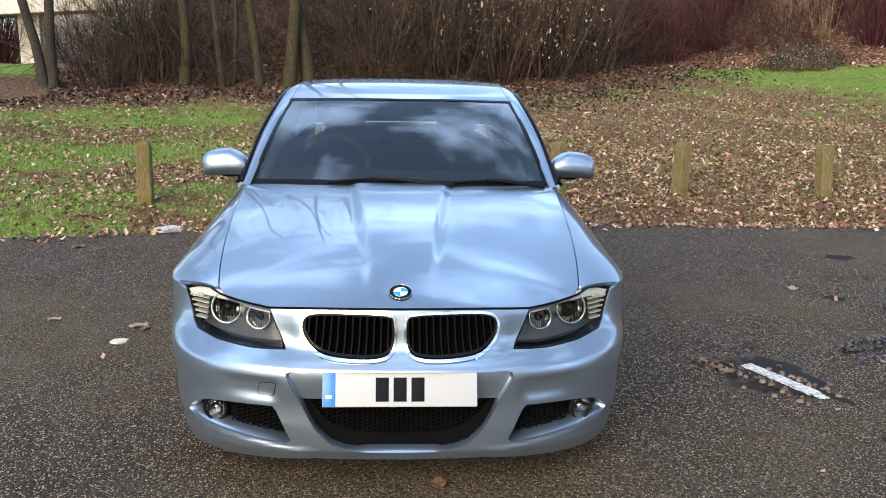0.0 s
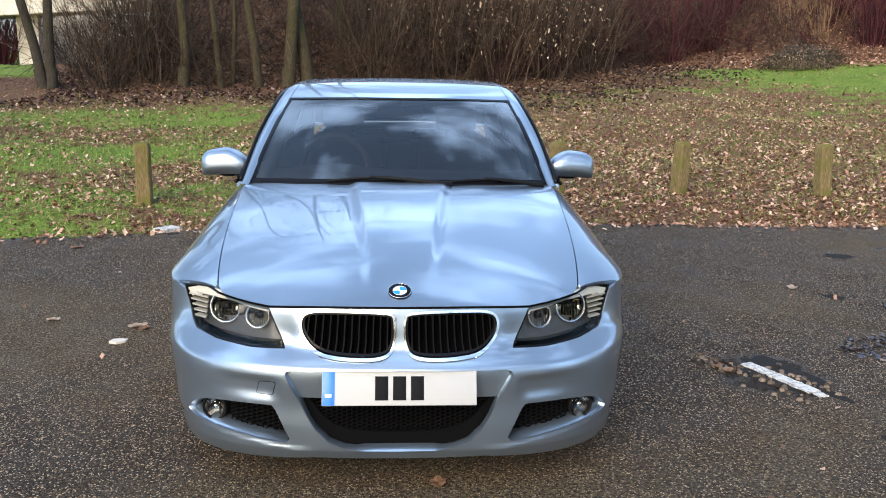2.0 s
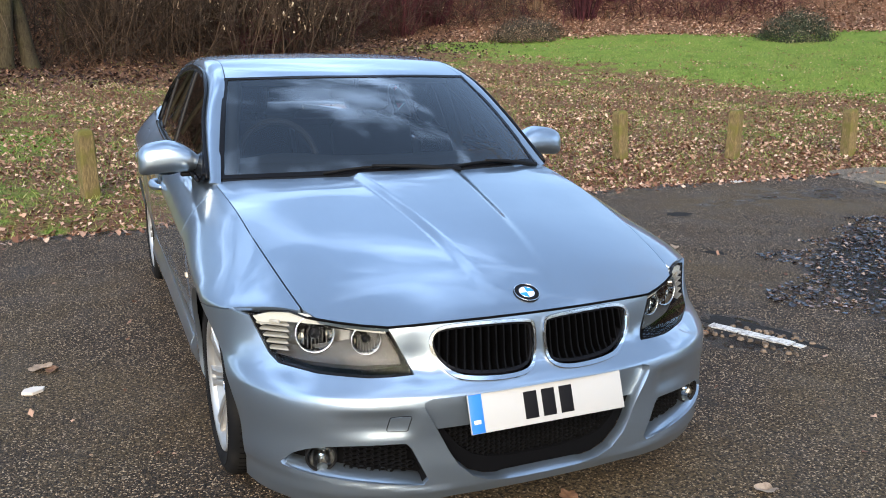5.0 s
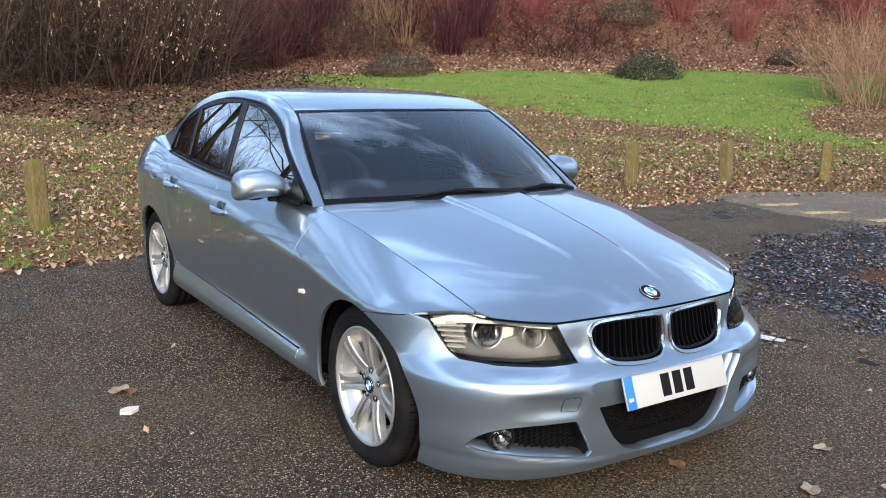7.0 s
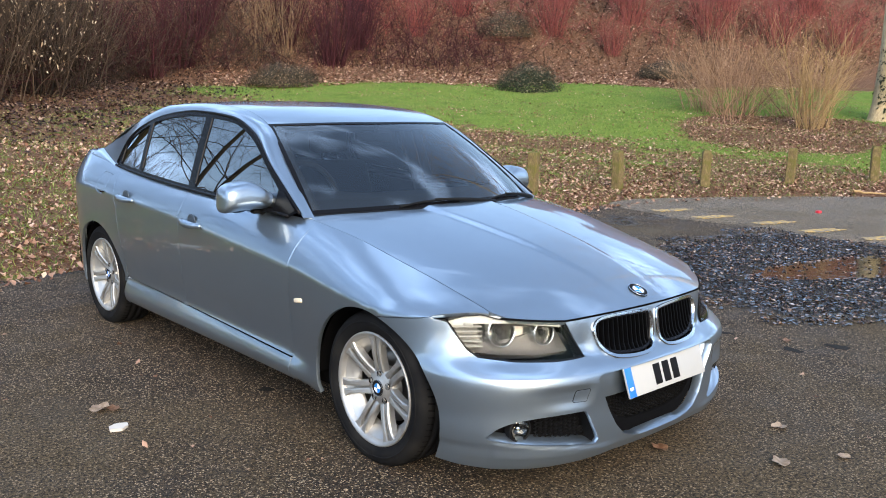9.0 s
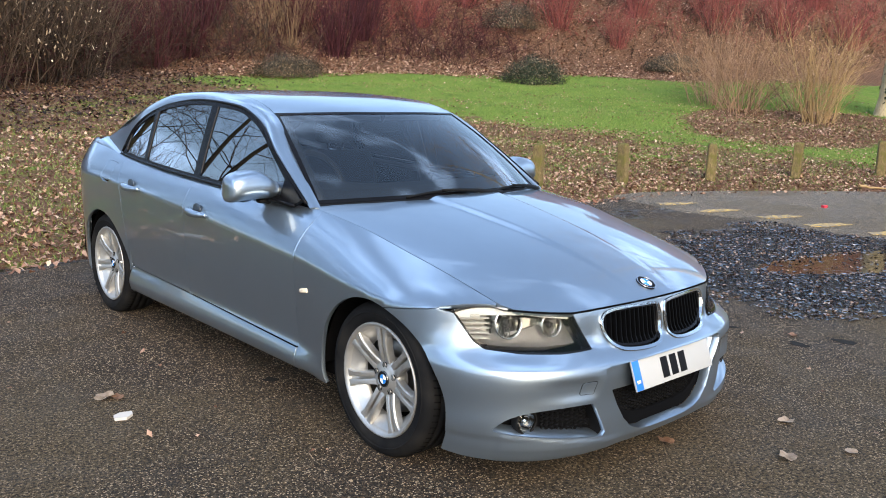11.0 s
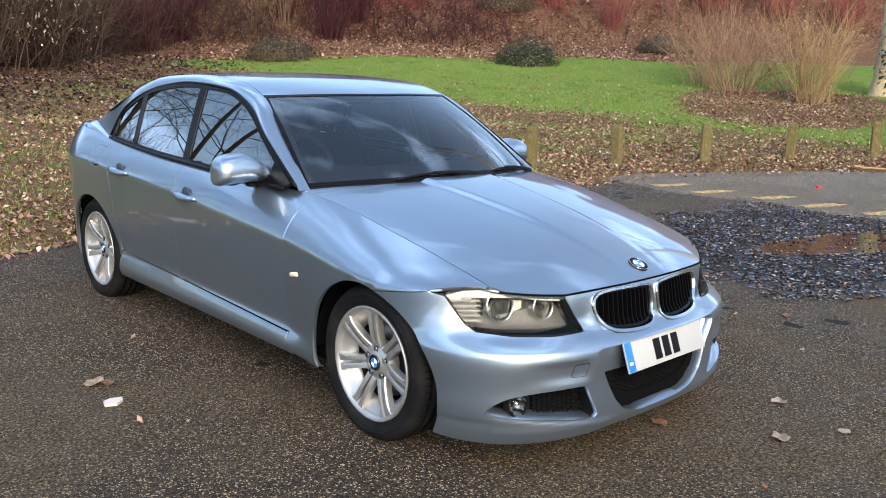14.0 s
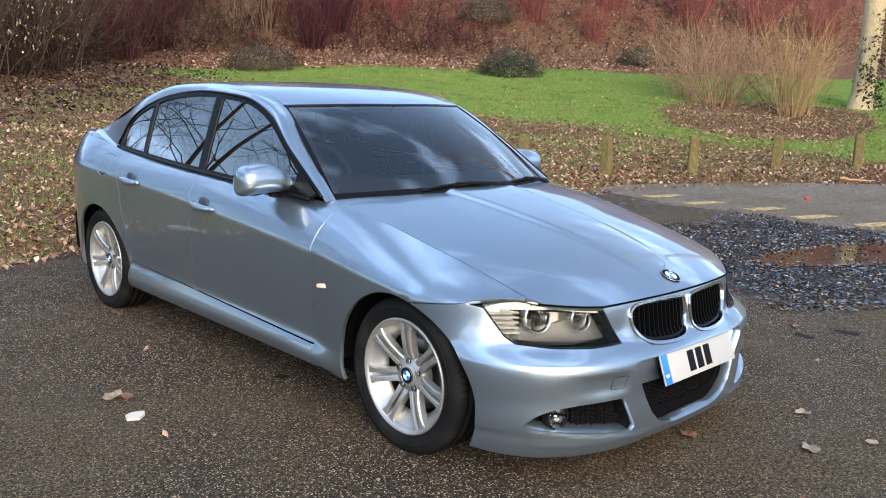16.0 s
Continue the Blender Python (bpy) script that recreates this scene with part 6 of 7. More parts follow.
# wheel houses and underside
for cy in (0.012, 2.765):
    for sg in BOTH:
        v, f = [], []
        n = 20
        for k in range(n + 1):
            a = math.radians(-2 + 184 * k / n)
            for xx in (0.45, 0.835):
                v.append((sg * xx, cy + 0.385 * math.cos(a), 0.28 + 0.385 * math.sin(a)))
        for k in range(n):
            f.append((2 * k, 2 * k + 1, 2 * k + 3, 2 * k + 2))
        v += [(sg * 0.45, cy + 0.385 * math.cos(math.radians(-2 + 184 * k / n)), 0.28 + 0.385 * math.sin(math.radians(-2 + 184 * k / n))) for k in range(n + 1)]
        f.append(tuple(range(2 * n + 2, 3 * n + 3)))
        mesh_ob("wheel_housing", v, f, GAP, car)
part("underbody", box_bm(-0.79, 0.79, 0.37, 2.38, 0.19, 0.26, 0.02), GAP, car)
part("underbody", box_bm(-0.46, 0.46, -0.55, 3.55, 0.17, 0.24, 0.02), GAP, car)
part("rear_underbody", box_bm(-0.72, 0.72, 3.16, 3.60, 0.22, 0.5, 0.03), GAP, car)


# ---- the car: front details ----
def frame_loop(lp, d):
    """Moves a loop in the nose's own coordinates out (+) or in (-)."""
    c = np.array([(u * 0.8, v) for u, v in lp])
    area = 0.5 * np.sum(c[:, 0] * np.roll(c[:, 1], -1) - np.roll(c[:, 0], -1) * c[:, 1])
    sg = 1 if area > 0 else -1
    out = []
    for i in range(len(c)):
        t = c[(i + 1) % len(c)] - c[i - 1]
        t = t / (np.linalg.norm(t) + 1e-9)
        p = c[i] + sg * d * np.array([t[1], -t[0]])
        out.append((p[0] / 0.8, p[1]))
    return out


def kidney_face(phi, z):
    """The grilles stand a little more upright than the bodywork."""
    x, y, z = flat_nose(phi, z)
    return (x, y - 0.010, z)


for sg in BOTH:
    lp = kid if sg > 0 else mirrored(kid)
    grille = panel("kidney_grille", frame_loop(lp, 0.002), kidney_face, CHROME, car, holes=[frame_loop(lp, -0.0075)], step=0.012, edge=0.008, scale=NS, thick=0.035, label="kidney-shaped grille with bright frame and black vertical slats")[0]
    panel("inner_frame", frame_loop(lp, -0.0095), lambda p, z: (lambda q: (q[0], q[1] + 0.012, q[2]))(kidney_face(p, z)), GLOSS, grille, holes=[frame_loop(lp, -0.017)], step=0.012, edge=0.008, scale=NS, thick=0.03)
    ang = np.array([p[0] for p in frame_loop(lp, -0.012)])
    zz = np.array([p[1] for p in frame_loop(lp, -0.012)])
    cc = np.stack([ang, zz], 1)
    lo, hi = ang.min(), ang.max()
    for k in range(12):
        u = lo + (hi - lo) * (k + 0.75) / 12.5
        zs = []
        for i in range(len(cc)):
            a, b = cc[i - 1], cc[i]
            if (a[0] - u) * (b[0] - u) < 0:
                zs.append(a[1] + (b[1] - a[1]) * (u - a[0]) / (b[0] - a[0]))
        if len(zs) < 2:
            continue
        z0, z1 = min(zs), max(zs)
        v, f = [], []
        for i in range(6):
            z = z0 + (z1 - z0) * i / 5
            x, y, _ = kidney_face(u, z)
            v += [(x - 0.0035, y + 0.020, z), (x - 0.0022, y + 0.012, z), (x + 0.0022, y + 0.012, z), (x + 0.0035, y + 0.020, z), (x + 0.0035, y + 0.05, z), (x - 0.0035, y + 0.05, z)]
        for i in range(5):
            for j in range(6):
                f.append((i * 6 + j, i * 6 + (j + 1) % 6, i * 6 + 6 + (j + 1) % 6, i * 6 + 6 + j))
        mesh_ob("slat", v, f, SLAT, grille, smooth=False)
    panel("backing", frame_loop(lp, 0.004), lambda p, z: (lambda q: (q[0], q[1] + 0.07, q[2]))(kidney_face(p, z)), GAP, grille, step=0.05, scale=NS)


def honeycomb(name, loop, depth, cell, parent, squash=0.62):
    """Black hexagon mesh over an opening."""
    lp = [(u * 0.8, v) for u, v in loop]
    b = np.array(lp)
    bm = bmesh.new()
    dx, dz = cell * 1.5, cell * math.sqrt(3) * squash
    for i in range(int((b[:, 0].max() - b[:, 0].min()) / dx) + 2):
        for j in range(int((b[:, 1].max() - b[:, 1].min()) / dz) + 2):
            cx, cz = b[:, 0].min() + i * dx, b[:, 1].min() + j * dz + (i % 2) * dz / 2
            if not inside(lp, [(cx, cz)])[0]:
                continue
            rings = []
            for rr, dd in ((1.0, 0.004), (0.80, 0.0), (0.74, 0.012)):
                ring = []
                for k in range(6):
                    a = math.pi / 3 * k
                    x, y, z = flat_nose((cx + math.cos(a) * cell * rr) / 0.8, cz + math.sin(a) * cell * rr * squash)
                    ring.append(bm.verts.new((x, y + depth + dd, z)))
                rings.append(ring)
            for p, q in zip(rings, rings[1:]):
                for k in range(6):
                    bm.faces.new((p[k], p[(k + 1) % 6], q[(k + 1) % 6], q[k]))
    return part(name, bm, BLACK, parent, smooth=False)


back = lambda d: (lambda p, z: (lambda q: (q[0], q[1] + d, q[2]))(flat_nose(p, z)))
field = sz([(0.0, 0.352), (0.20, 0.352), (0.334, 0.350), (0.374, 0.430), (0.372, 0.438), (0.358, 0.4455), (0.0, 0.4485)])
field = field + [(-u, v) for u, v in field[::-1] if u > 1e-6]
panel("plate_field", frame_loop(field, 0.005), back(0.030), PAINT, car, step=0.02, edge=0.012, scale=NS, thick=0.02)
ink = sz([(0.0, 0.212), (0.10, 0.214), (0.17, 0.222), (0.225, 0.240), (0.270, 0.275), (0.300, 0.315), (0.318, 0.346), (0.15, 0.348), (0.0, 0.348)])
ink = ink + [(-u, v) for u, v in ink[::-1] if u > 1e-6]
intake = panel("lower_intake", frame_loop(trap, 0.004), back(0.100), GAP, car, step=0.05, scale=NS, thick=0.0, label="black honeycomb lower air intake")[0]
honeycomb("mesh", frame_loop(ink, -0.006), 0.055, 0.0125, intake)
low_lip = sz([(0.0, 0.166), (0.12, 0.168), (0.19, 0.178), (0.237, 0.198), (0.282, 0.242), (0.312, 0.292), (0.338, 0.346), (0.0, 0.349)])
low_lip = low_lip + [(-u, v) for u, v in low_lip[::-1] if u > 1e-6]
panel("intake_lip", low_lip, back(0.046), GAP, intake, holes=[frame_loop(ink, -0.004)], step=0.02, edge=0.010, scale=NS, thick=0.05)

for sg in BOTH:
    lp = fog if sg > 0 else mirrored(fog)
    pocket = panel("fog_lamp_pocket", frame_loop(lp, 0.004), back(0.075), GAP, car, step=0.04, scale=NS, thick=0.0, label="black pocket in the bumper with a round fog lamp")[0]
    wall = frame_loop(lp, 0.002)
    v, f = [], []
    for u, z in wall:
        v += [flat_nose(u, z), back(0.08)(u, z)]
    n = len(wall)
    for k in range(n):
        f.append((2 * k, 2 * ((k + 1) % n), 2 * ((k + 1) % n) + 1, 2 * k + 1))
    mesh_ob("pocket_wall", [(x, y + 0.02, z) for x, y, z in v], f, BLACK, pocket)
    # painted top of the blade, which floors the pocket
    v, f = [], []
    low_edge = [(0.352 + 0.408 * k / 14, 0.181 + 0.050 * k / 14) for k in range(15)]
    for s0, z0 in low_edge:
        for dd, dz in ((0.006, -0.006), (0.020, 0.006), (0.050, 0.018), (0.074, 0.021)):
            x, y, z = nose(sg * ps(s0, z0), z0)
            v.append((x, y + dd, z + dz * min(1.0, 0.35 + (s0 - 0.352) * 6)))
    for k in range(14):
        for j in range(3):
            f.append((4 * k + j, 4 * k + 1 + j, 4 * k + 5 + j, 4 * k + 4 + j))
    mesh_ob("pocket_floor", v, f, PAINT, pocket, "body-coloured blade top")
    g = sz([(0.60, 0.312), (0.435, 0.316), (0.398, 0.212), (0.60, 0.222)])
    g = g if sg > 0 else mirrored(g)
    honeycomb("mesh", g, 0.05, 0.0125, pocket)
    fx, fy, fz = sg * 0.655, -0.604, 0.266
    turn = pose(fx, fy, fz, 0, 0, sg * 14)
    b = part("fog_lamp", lathe_bm([(0.047, 0.03), (0.047, 0.0), (0.044, -0.006), (0.040, -0.004), (0.039, 0.012)], 36, "y"), BLACK, pocket, "round clear fog lamp")
    b.matrix_basis = turn
    q = part("reflector", lathe_bm([(0.039, 0.004), (0.030, 0.022), (0.012, 0.032), (0.0, 0.034)], 36, "y"), FOGBOWL, pocket)
    q.matrix_basis = turn
    q = part("bulb_shield", lathe_bm([(0.0, 0.004), (0.010, 0.006), (0.013, 0.02)], 20, "y"), CHROME, pocket)
    q.matrix_basis = turn
    q = part("lens", lathe_bm([(0.040, 0.0), (0.030, -0.006), (0.015, -0.010), (0.0, -0.011)], 36, "y"), LENS, pocket)
    q.matrix_basis = turn
    q.visible_shadow = False

# tow-hook cover, on the right half of the bumper
cover = soft(dense(sz([(0.420, 0.404), (0.476, 0.402), (0.488, 0.360), (0.432, 0.358)]), 0.018), 1)
cover = [(-u, z) for u, z in cover]
panel("tow_cover_gap", frame_loop(cover, 0.0022), nose, GAP, car, step=0.02, edge=0.008, scale=NS, thick=0.003, lift=0.0012)
panel("tow_cover", cover, nose, PAINT, car, step=0.02, edge=0.008, scale=NS, thick=0.003, lift=0.0024)

# headlamps
LAMP = [(0.803, 0.652), (0.778, 0.596), (0.758, 0.545), (0.737, 0.523), (0.65, 0.510), (0.52, 0.506), (0.396, 0.511), (0.423, 0.572), (0.453, lip(0.453)[1] - 0.006)] + [(s, lip(s)[1] - 0.006) for s in (0.505, 0.56, 0.61, 0.655)] + [(0.70, 0.668), (0.76, 0.662)]
for sg in BOTH:
    lp = sz(LAMP) if sg > 0 else mirrored(sz(LAMP))
    lamp = panel("headlamp", frame_loop(lp, 0.002), back(0.110), SHINE, car, step=0.03, scale=NS, thick=0.0, label="clear twin-round headlamp with grey inner bezel")[0]
    panel("gasket", frame_loop(lp, 0.001), flat_nose, GLOSS, lamp, holes=[frame_loop(lp, -0.0035)], step=0.012, edge=0.01, scale=NS, thick=0.06, lift=-0.003)
    q = panel("lens", lp, flat_nose, LENS, lamp, step=0.02, scale=NS, thick=0.003)[0]
    q.visible_shadow = False
    shelf = [(0.752, 0.536), (0.735, 0.526), (0.65, 0.515), (0.52, 0.511), (0.404, 0.516), (0.426, 0.568), (0.446, 0.612), (0.49, 0.60), (0.56, 0.575), (0.63, 0.56), (0.70, 0.553)]
    s2 = sz(shelf) if sg > 0 else mirrored(sz(shelf))
    panel("bezel", s2, back(0.072), BEZEL, lamp, step=0.02, edge=0.01, scale=NS, thick=0.03, label="matt grey inner bezel")
    brow = [(0.79, 0.640), (0.770, 0.615), (0.715, 0.632), (0.60, 0.634), (0.52, 0.623), (0.456, 0.618), (0.462, 0.632), (0.56, lip(0.56)[1] - 0.014), (0.655, 0.660), (0.74, 0.657)]
    s2 = sz(brow) if sg > 0 else mirrored(sz(brow))
    panel("brow", s2, back(0.016), BROW, lamp, step=0.02, edge=0.01, scale=NS, thick=0.03, label="pale satin upper trim")
    for cx, cz, r in ((0.628, 0.598, 0.053), (0.498, 0.590, 0.040)):
        cy = flat_nose(ps(cx, cz), cz)[1] + 0.050
        m = pose(sg * cx, cy, cz, -8, 0, sg * 14)
        for nm, prof, mt in (("lamp_ring", [(r * 1.16, 0.06), (r * 1.12, -0.008), (r * 1.09, -0.012), (r * 1.03, -0.011), (r * 1.0, -0.006), (r * 0.98, 0.02)], SATIN),
                             ("reflector", [(r * 0.99, -0.004), (r * 0.86, 0.012), (r * 0.62, 0.030), (r * 0.3, 0.040), (0.0, 0.042)], REFLECT),
                             ("bulb_shield", [(0.0, -0.004), (r * 0.26, -0.002), (r * 0.36, 0.010), (r * 0.30, 0.045)], GLOSS)):
            q = part(nm, lathe_bm(prof, 40, "y"), mt, lamp)
            q.matrix_basis = m
        bm = bmesh.new()
        for k in range(9):
            xx = (k - 4) / 4.5 * r * 0.95
            hh = math.sqrt(max(0, r * r * 0.85 - xx * xx))
            bb = box_bm(xx - 0.0012, xx + 0.0012, 0.006, 0.030, -hh, hh * 0.2)
            me = bpy.data.meshes.new("flute")
            bb.to_mesh(me)
            bb.free()
            bm.from_mesh(me)
            bpy.data.meshes.remove(me)
        q = part("reflector_flutes", bm, REFLECT, lamp, smooth=False)
        q.matrix_basis = m
    for k in range(5):
        z = 0.552 + 0.0175 * k
        s0, s1 = 0.706 - 0.002 * k, 0.758 + 0.0065 * k
        v, f = [], []
        for i in range(6):
            p = sg * ps(s0 + (s1 - s0) * i / 5, z)
            for dz, dd in ((0.0030, 0.045), (0.0030, 0.014), (0.0015, 0.010), (-0.0015, 0.010), (-0.0030, 0.014), (-0.0030, 0.045)):
                x, y, _ = flat_nose(p, z)
                v.append((x, y + dd, z + dz))
        for i in range(5):
            for j in range(5):
                f.append((6 * i + j, 6 * i + j + 1, 6 * i + 7 + j, 6 * i + 6 + j))
        mesh_ob("indicator_rib", v, f, PEARL, lamp, smooth=False)
    p0 = flat_nose(sg * ps(0.735, 0.63), 0.63)
    q = part("indicator_bulb", box_bm(-0.018, 0.018, -0.004, 0.004, -0.006, 0.006, 0.003), PEARL, lamp)
    q.matrix_basis = pose(p0[0], p0[1] + 0.012, p0[2], 0, 0, sg * 42)

# number plate: plain field with bars, blue strip
plate = empty("number_plate", "white number plate with a blue strip and dark bars", "number plate")
plate.matrix_world = pose(0, -0.772, 0.397, -20, 0, 0)
part("plate_sheet", box_bm(-0.26, 0.26, -0.004, 0.004, -0.0575, 0.0575, 0.0018), WHITE, plate)
part("country_strip", box_bm(-0.2585, -0.217, -0.0052, -0.0035, -0.056, 0.056, 0.0005), BLUE, plate)
part("country_mark", box_bm(-0.249, -0.227, -0.0058, -0.0045, -0.030, -0.018, 0.0), ENAMEL_W, plate)
for k in (-1, 0, 1):
    part("plate_bar", box_bm(0.0 + k * 0.060 - 0.022, 0.0 + k * 0.060 + 0.022, -0.0055, -0.0035, -0.040, 0.040, 0.0008), INK, plate)
part("plate_mount", box_bm(-0.22, 0.22, 0.003, 0.045, -0.05, 0.045, 0.004), BLACK, plate)

# bonnet badge
bz = hood_z(0.0, -0.624)
slope = math.degrees(math.atan((hood_z(0.0, -0.60) - hood_z(0.0, -0.65)) / 0.05))
badge(car, pose(0, -0.622, bz + 0.006, slope, 0, 0), 0.041)

# ---- the car: sides ----
def door_handle(y, z, sg):
    v0 = side(y, vz(y, z))
    cup = bmesh.new()
    bmesh.ops.create_uvsphere(cup, u_segments=20, v_segments=8, radius=1)
    for v in cup.verts:
        v.co = (v.co.x * 0.008, v.co.y * 0.045, v.co.z * 0.036)
    h = part("door_handle", tube_bm([(0.004 * 0 - (0.030 * math.sin(math.pi * min(max((t - 0.08) / 0.84, 0), 1)) ** 0.5), -0.105 + 0.21 * t, 0.010 * (t - 0.5)) for t in np.linspace(0, 1, 15)], [0.011 + 0.009 * math.sin(math.pi * t) for t in np.linspace(0, 1, 15)], 12), PAINT, car, "body-coloured pull handle")
    h.matrix_basis = Matrix.Translation((sg * (v0[0] + 0.002), y, z)) @ (Matrix.Diagonal((1 if sg < 0 else -1, 1, 1, 1)))
    c = part("handle_cup", cup, CUP, h)
    c.location = (0.004, 0.0, 0.012)


for sg in BOTH:
    door_handle(1.475, 0.785, sg)
    door_handle(2.285, 0.832, sg)
    # side repeater in the wing
    p = side(0.486, vz(0.486, 0.571))
    rep = part("side_repeater", box_bm(-0.006, 0.006, -0.030, 0.030, -0.010, 0.010, 0.005), Mat("clear_repeater", (0.75, 0.62, 0.45), 0.15).m, car, "small clear side indicator")
    rep.matrix_basis = pose(sg * (p[0] + 0.001), 0.486, 0.571, -10, 0, 0)

    # mirror
    bm = bmesh.new()
    bmesh.ops.create_uvsphere(bm, u_segments=36, v_segments=20, radius=1)
    for v in bm.verts:
        x, y, z = v.co
        q = (abs(x) ** 4.6 + abs(y) ** 2.4 + abs(z) ** 4.0) ** (-1 / 3.8)
        x, y, z = x * q, y * q, z * q
        yy = min(y, 0.55) * (1 - 0.45 * max(0.0, -z - 0.25))
        zz = z * (0.98 * (1 - 0.80 * max(0.0, -x) ** 1.6 - 0.05 * x) if z > 0 else 0.58)
        v.co = (x * (0.118 if x > 0 else 0.135), yy * 0.085 + 0.012 * x - 0.02 * x * x * (1 if x > 0 else 0.3), zz * 0.088 + 0.010 * (1 - x * x) - 0.006 * x)
    mir = part("door_mirror", bm, PAINT, car, "body-coloured door mirror")
    mir.matrix_basis = Matrix.Translation((sg * 0.890, 0.945, 0.952)) @ Matrix.Diagonal((sg, 1, 1, 1))
    q = part("mirror_glass", lathe_bm([(0.0, 0.0), (0.062, 0.0), (0.064, -0.004)], 32, "y"), CHROME, mir)
    q.matrix_basis = Matrix.Translation((0, 0.052, 0.004)) @ Matrix.Diagonal((1.55, 1, 1.0, 1))
    bm = box_bm(-0.130, -0.050, -0.016, 0.022, -0.064, -0.044, 0.008)
    for v in bm.verts:
        v.co.z -= 0.10 * min(0.0, v.co.x) * 0.25
    part("mirror_base", bm, BLACK, mir)
    bm = box_bm(-0.135, -0.095, -0.022, 0.03, -0.075, -0.045, 0.008)
    part("mirror_foot", bm, BLACK, mir)
    # belt strip under the glass
    pts = [(sg * (side_glass(y, BELT(float(y)))[0] + 0.010), y, BELT(float(y)) + 0.006) for y in np.linspace(0.70, 2.69, 24)]
    part("belt_strip", tube_bm(pts, 0.009, 6), GLOSS, car)
    # bright-black rail round the window top
    pts = [(sg * (p[0] + 0.006), p[1], p[2] + 0.004) for p in (DLO(t) for t in np.linspace(0.01, 0.99, 40))]
    part("window_trim", tube_bm(pts, 0.008, 6), GLOSS, car)

# wipers and scuttle
def on_screen(u, w, lift):
    p, q, r = np.array(windscreen(u, w)), np.array(windscreen(u + 0.01, w)), np.array(windscreen(u, w + 0.01))
    n = np.cross(q - p, r - p)
    n /= np.linalg.norm(n)
    return tuple(p + n * lift * (1 if n[2] > 0 else -1))


def wiper(u0, w0, u1, w1, pu, pw):
    blade = [on_screen(u0 + (u1 - u0) * t, w0 + (w1 - w0) * t + 0.02 * math.sin(math.pi * t), 0.012) for t in np.linspace(0, 1, 12)]
    arm = [on_screen(pu + (u0 * 0.45 + u1 * 0.55 - pu) * t, pw + ((w0 + w1) / 2 + 0.02 - pw) * t, 0.020 + 0.008 * math.sin(math.pi * t)) for t in np.linspace(0, 1, 9)]
    w = part("wiper_blade", tube_bm(blade, 0.006, 6), BLACK, car, "black wiper resting at the screen's foot")
    part("wiper_arm", tube_bm(arm, [0.014, 0.013, 0.012, 0.011, 0.010, 0.009, 0.008, 0.007, 0.006], 6), BLACK, w)


wiper(-0.47, -0.012, 0.03, 0.012, 0.33, -0.05)
wiper(0.26, -0.02, 0.80, 0.0, 0.95, -0.06)
v, f = [], []
for u in np.linspace(-1, 1, 31):
    a = ws_low(u)
    hx = 0.715 * u
    v += [tuple(a + np.array([0, 0.01, 0.002])), (hx, a[1] - 0.045, a[2] - 0.020), (hx, a[1] - 0.075, a[2] - 0.045)]
for k in range(30):
    for j in range(2):
        f.append((3 * k + j, 3 * k + j + 1, 3 * k + 4 + j, 3 * k + 3 + j))
mesh_ob("scuttle_panel", v, f, BLACK, car, "black plastic scuttle under the windscreen")

# ---- the car: cabin ----
cab = part("cabin_floor", box_bm(-0.70, 0.70, 0.62, 3.2, 0.26, 0.30, 0.01), GAP, car)
v, f = [], []
for u in np.linspace(-1, 1, 21):
    x = 0.70 * u
    yb = 0.47 + 0.19 * u * u
    v += [(x, yb, 0.925 - 0.02 * u * u), (x, yb + 0.22, 0.945), (x, 1.08, 0.925 + 0.03 * math.exp(-((x + 0.36) / 0.2) ** 2)), (x, 1.14, 0.86), (x, 1.10, 0.45)]
for k in range(20):
    for j in range(4):
        f.append((5 * k + j, 5 * k + 5 + j, 5 * k + 6 + j, 5 * k + 1 + j))
mesh_ob("dashboard", v, f, DASH, car, "dark plastic dashboard")
wh = part("steering_wheel", tube_bm([(-0.36 + 0.185 * math.cos(a), 1.20 - 0.185 * math.sin(a) * -0.35, 0.90 + 0.185 * math.sin(a)) for a in np.linspace(0, 2 * math.pi, 37)[:-1]], 0.016, 8, close=True), DASH, car, "dark leather steering wheel")
part("wheel_boss", box_bm(-0.43, -0.29, 1.15, 1.22, 0.84, 0.94, 0.03), DASH, wh)


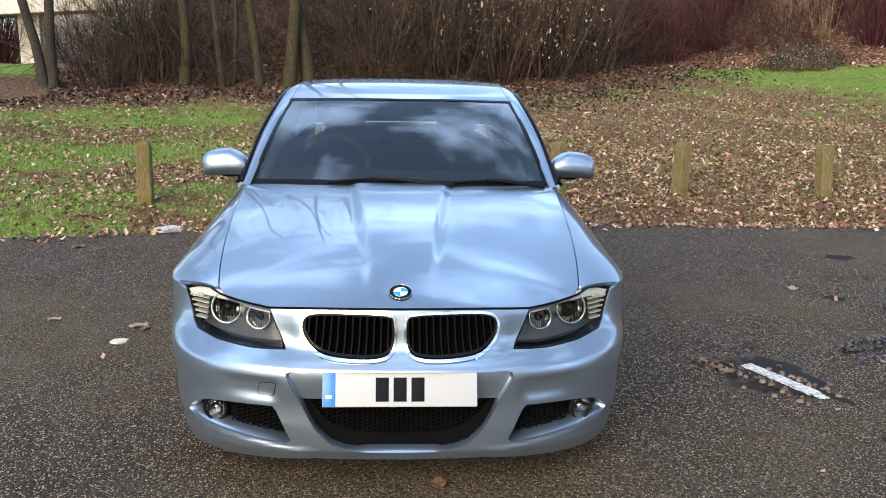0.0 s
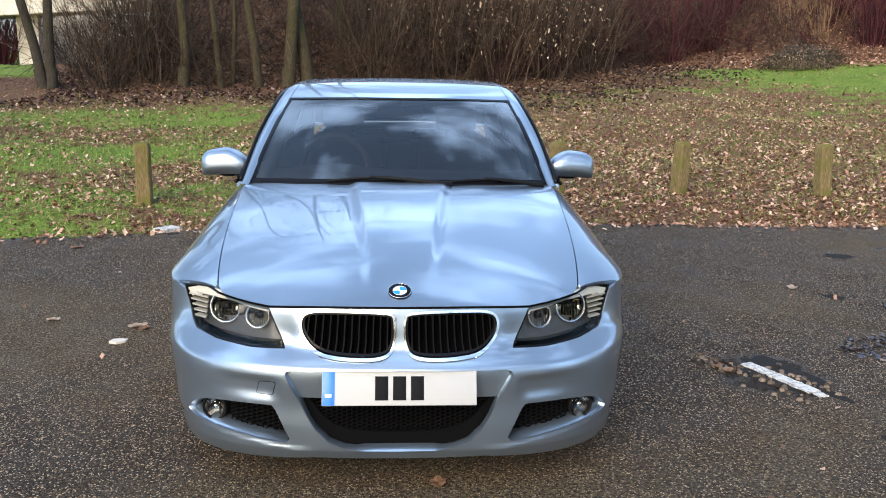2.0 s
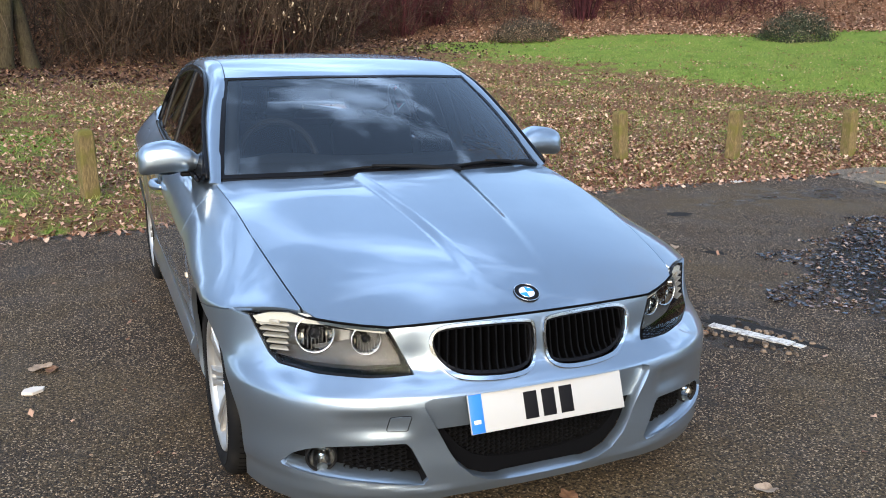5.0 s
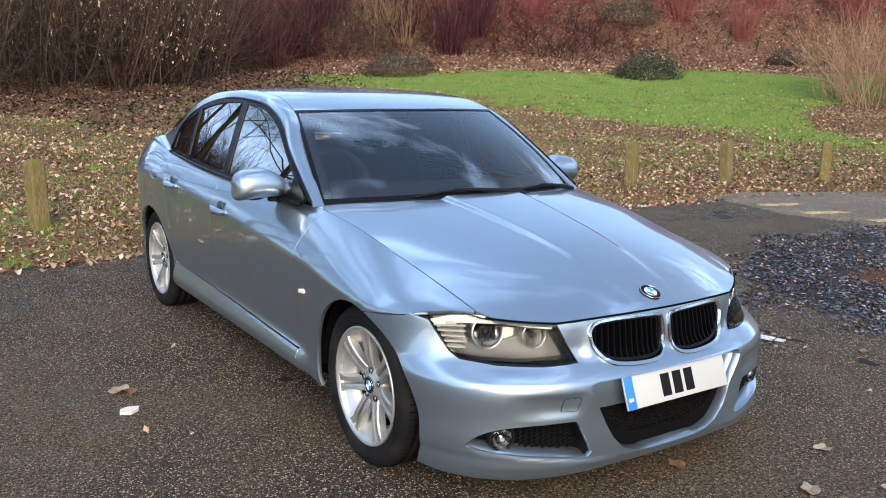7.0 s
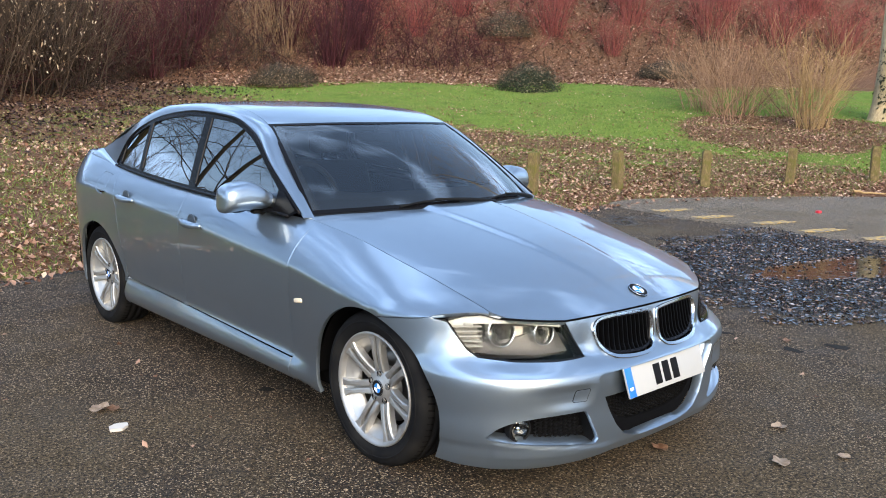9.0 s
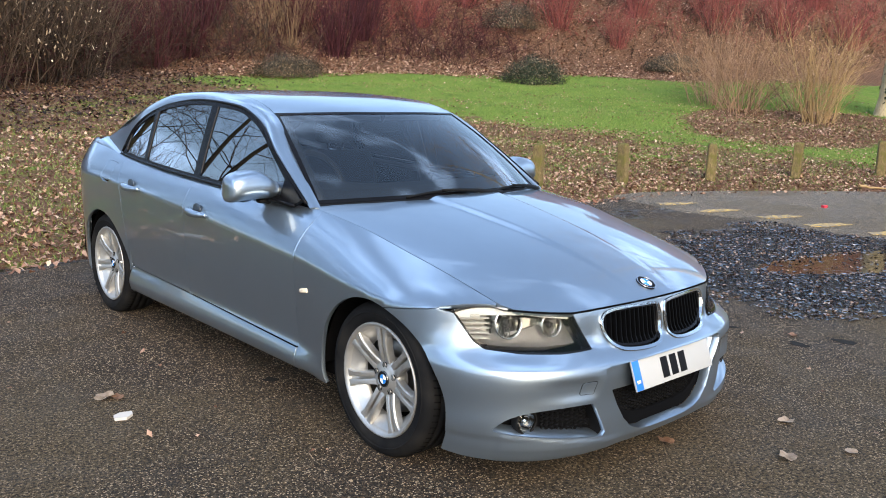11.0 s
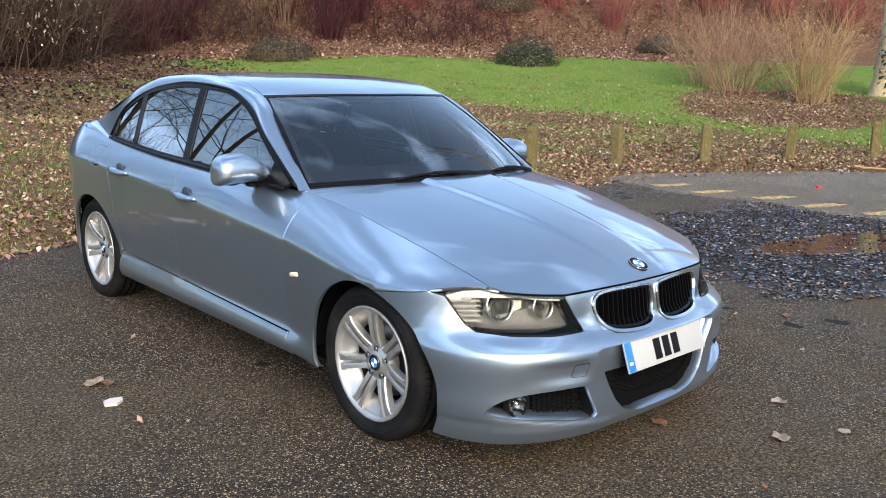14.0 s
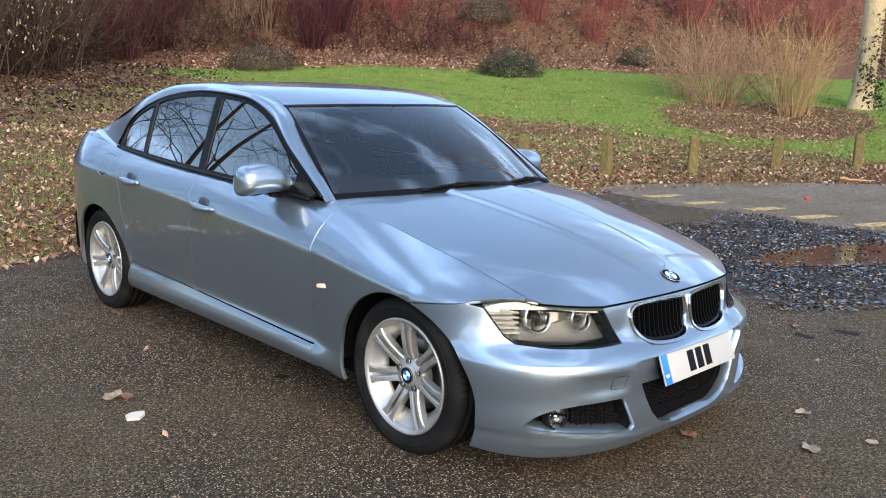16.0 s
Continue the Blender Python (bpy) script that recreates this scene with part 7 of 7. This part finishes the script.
def seat(x, y, headrest=True):
    s = part("car_seat", box_bm(x - 0.25, x + 0.25, y - 0.25, y + 0.25, 0.36, 0.52, 0.05, 3), FABRIC, car, "dark cloth seat")
    bm = box_bm(x - 0.24, x + 0.24, -0.07, 0.07, 0.0, 0.58, 0.055, 3)
    bmesh.ops.rotate(bm, verts=bm.verts[:], cent=(0, 0, 0), matrix=Matrix.Rotation(radians(-20), 3, "X"))
    bmesh.ops.translate(bm, verts=bm.verts[:], vec=(0, y + 0.27, 0.48))
    part("backrest", bm, FABRIC, s)
    if headrest:
        part("headrest", box_bm(x - 0.13, x + 0.13, y + 0.46, y + 0.57, 1.07, 1.25, 0.04, 3), FABRIC, s)
        for dx in (-0.06, 0.06):
            part("headrest_rod", tube_bm([(x + dx, y + 0.47, 0.98), (x + dx, y + 0.51, 1.10)], 0.006, 6), CHROME, s)


seat(-0.36, 1.55)
seat(0.36, 1.55)
seat(-0.33, 2.35, False)
seat(0.33, 2.35, False)
part("parcel_shelf", box_bm(-0.62, 0.62, 2.62, 3.15, 0.94, 0.98, 0.01), FABRIC, car)
bm = box_bm(-0.12, 0.12, 1.10, 1.135, 1.195, 1.255, 0.014)
part("interior_mirror", bm, DASH, car)
part("mirror_stalk", tube_bm([(0, 1.11, 1.25), (0, 1.085, 1.29)], 0.012, 8), DASH, car)
panel("headliner", [(x * 0.96, front_edge(x) + 0.03) for x in np.linspace(-0.56, 0.56, 12)] + [(0.52, 1.9), (0.5, 2.58), (-0.5, 2.58), (-0.52, 1.9)], lambda x, y: (x, y, roof(float(x), float(y))[2] - 0.035), HEADLINER, car, step=0.12)
for sg in BOTH:
    pts = [(sg * (p[0] - 0.045), p[1] + 0.02, p[2] - 0.03) for p in (SEAM(t) for t in np.linspace(0.02, 0.95, 24))]
    part("inner_pillar", tube_bm(pts, 0.035, 6), DASH, car)
    pts = [(sg * (side_glass(1.63, z)[0] - 0.04), 1.63, z) for z in np.linspace(0.85, 1.30, 6)]
    part("inner_pillar", tube_bm(pts, 0.04, 6), DASH, car)
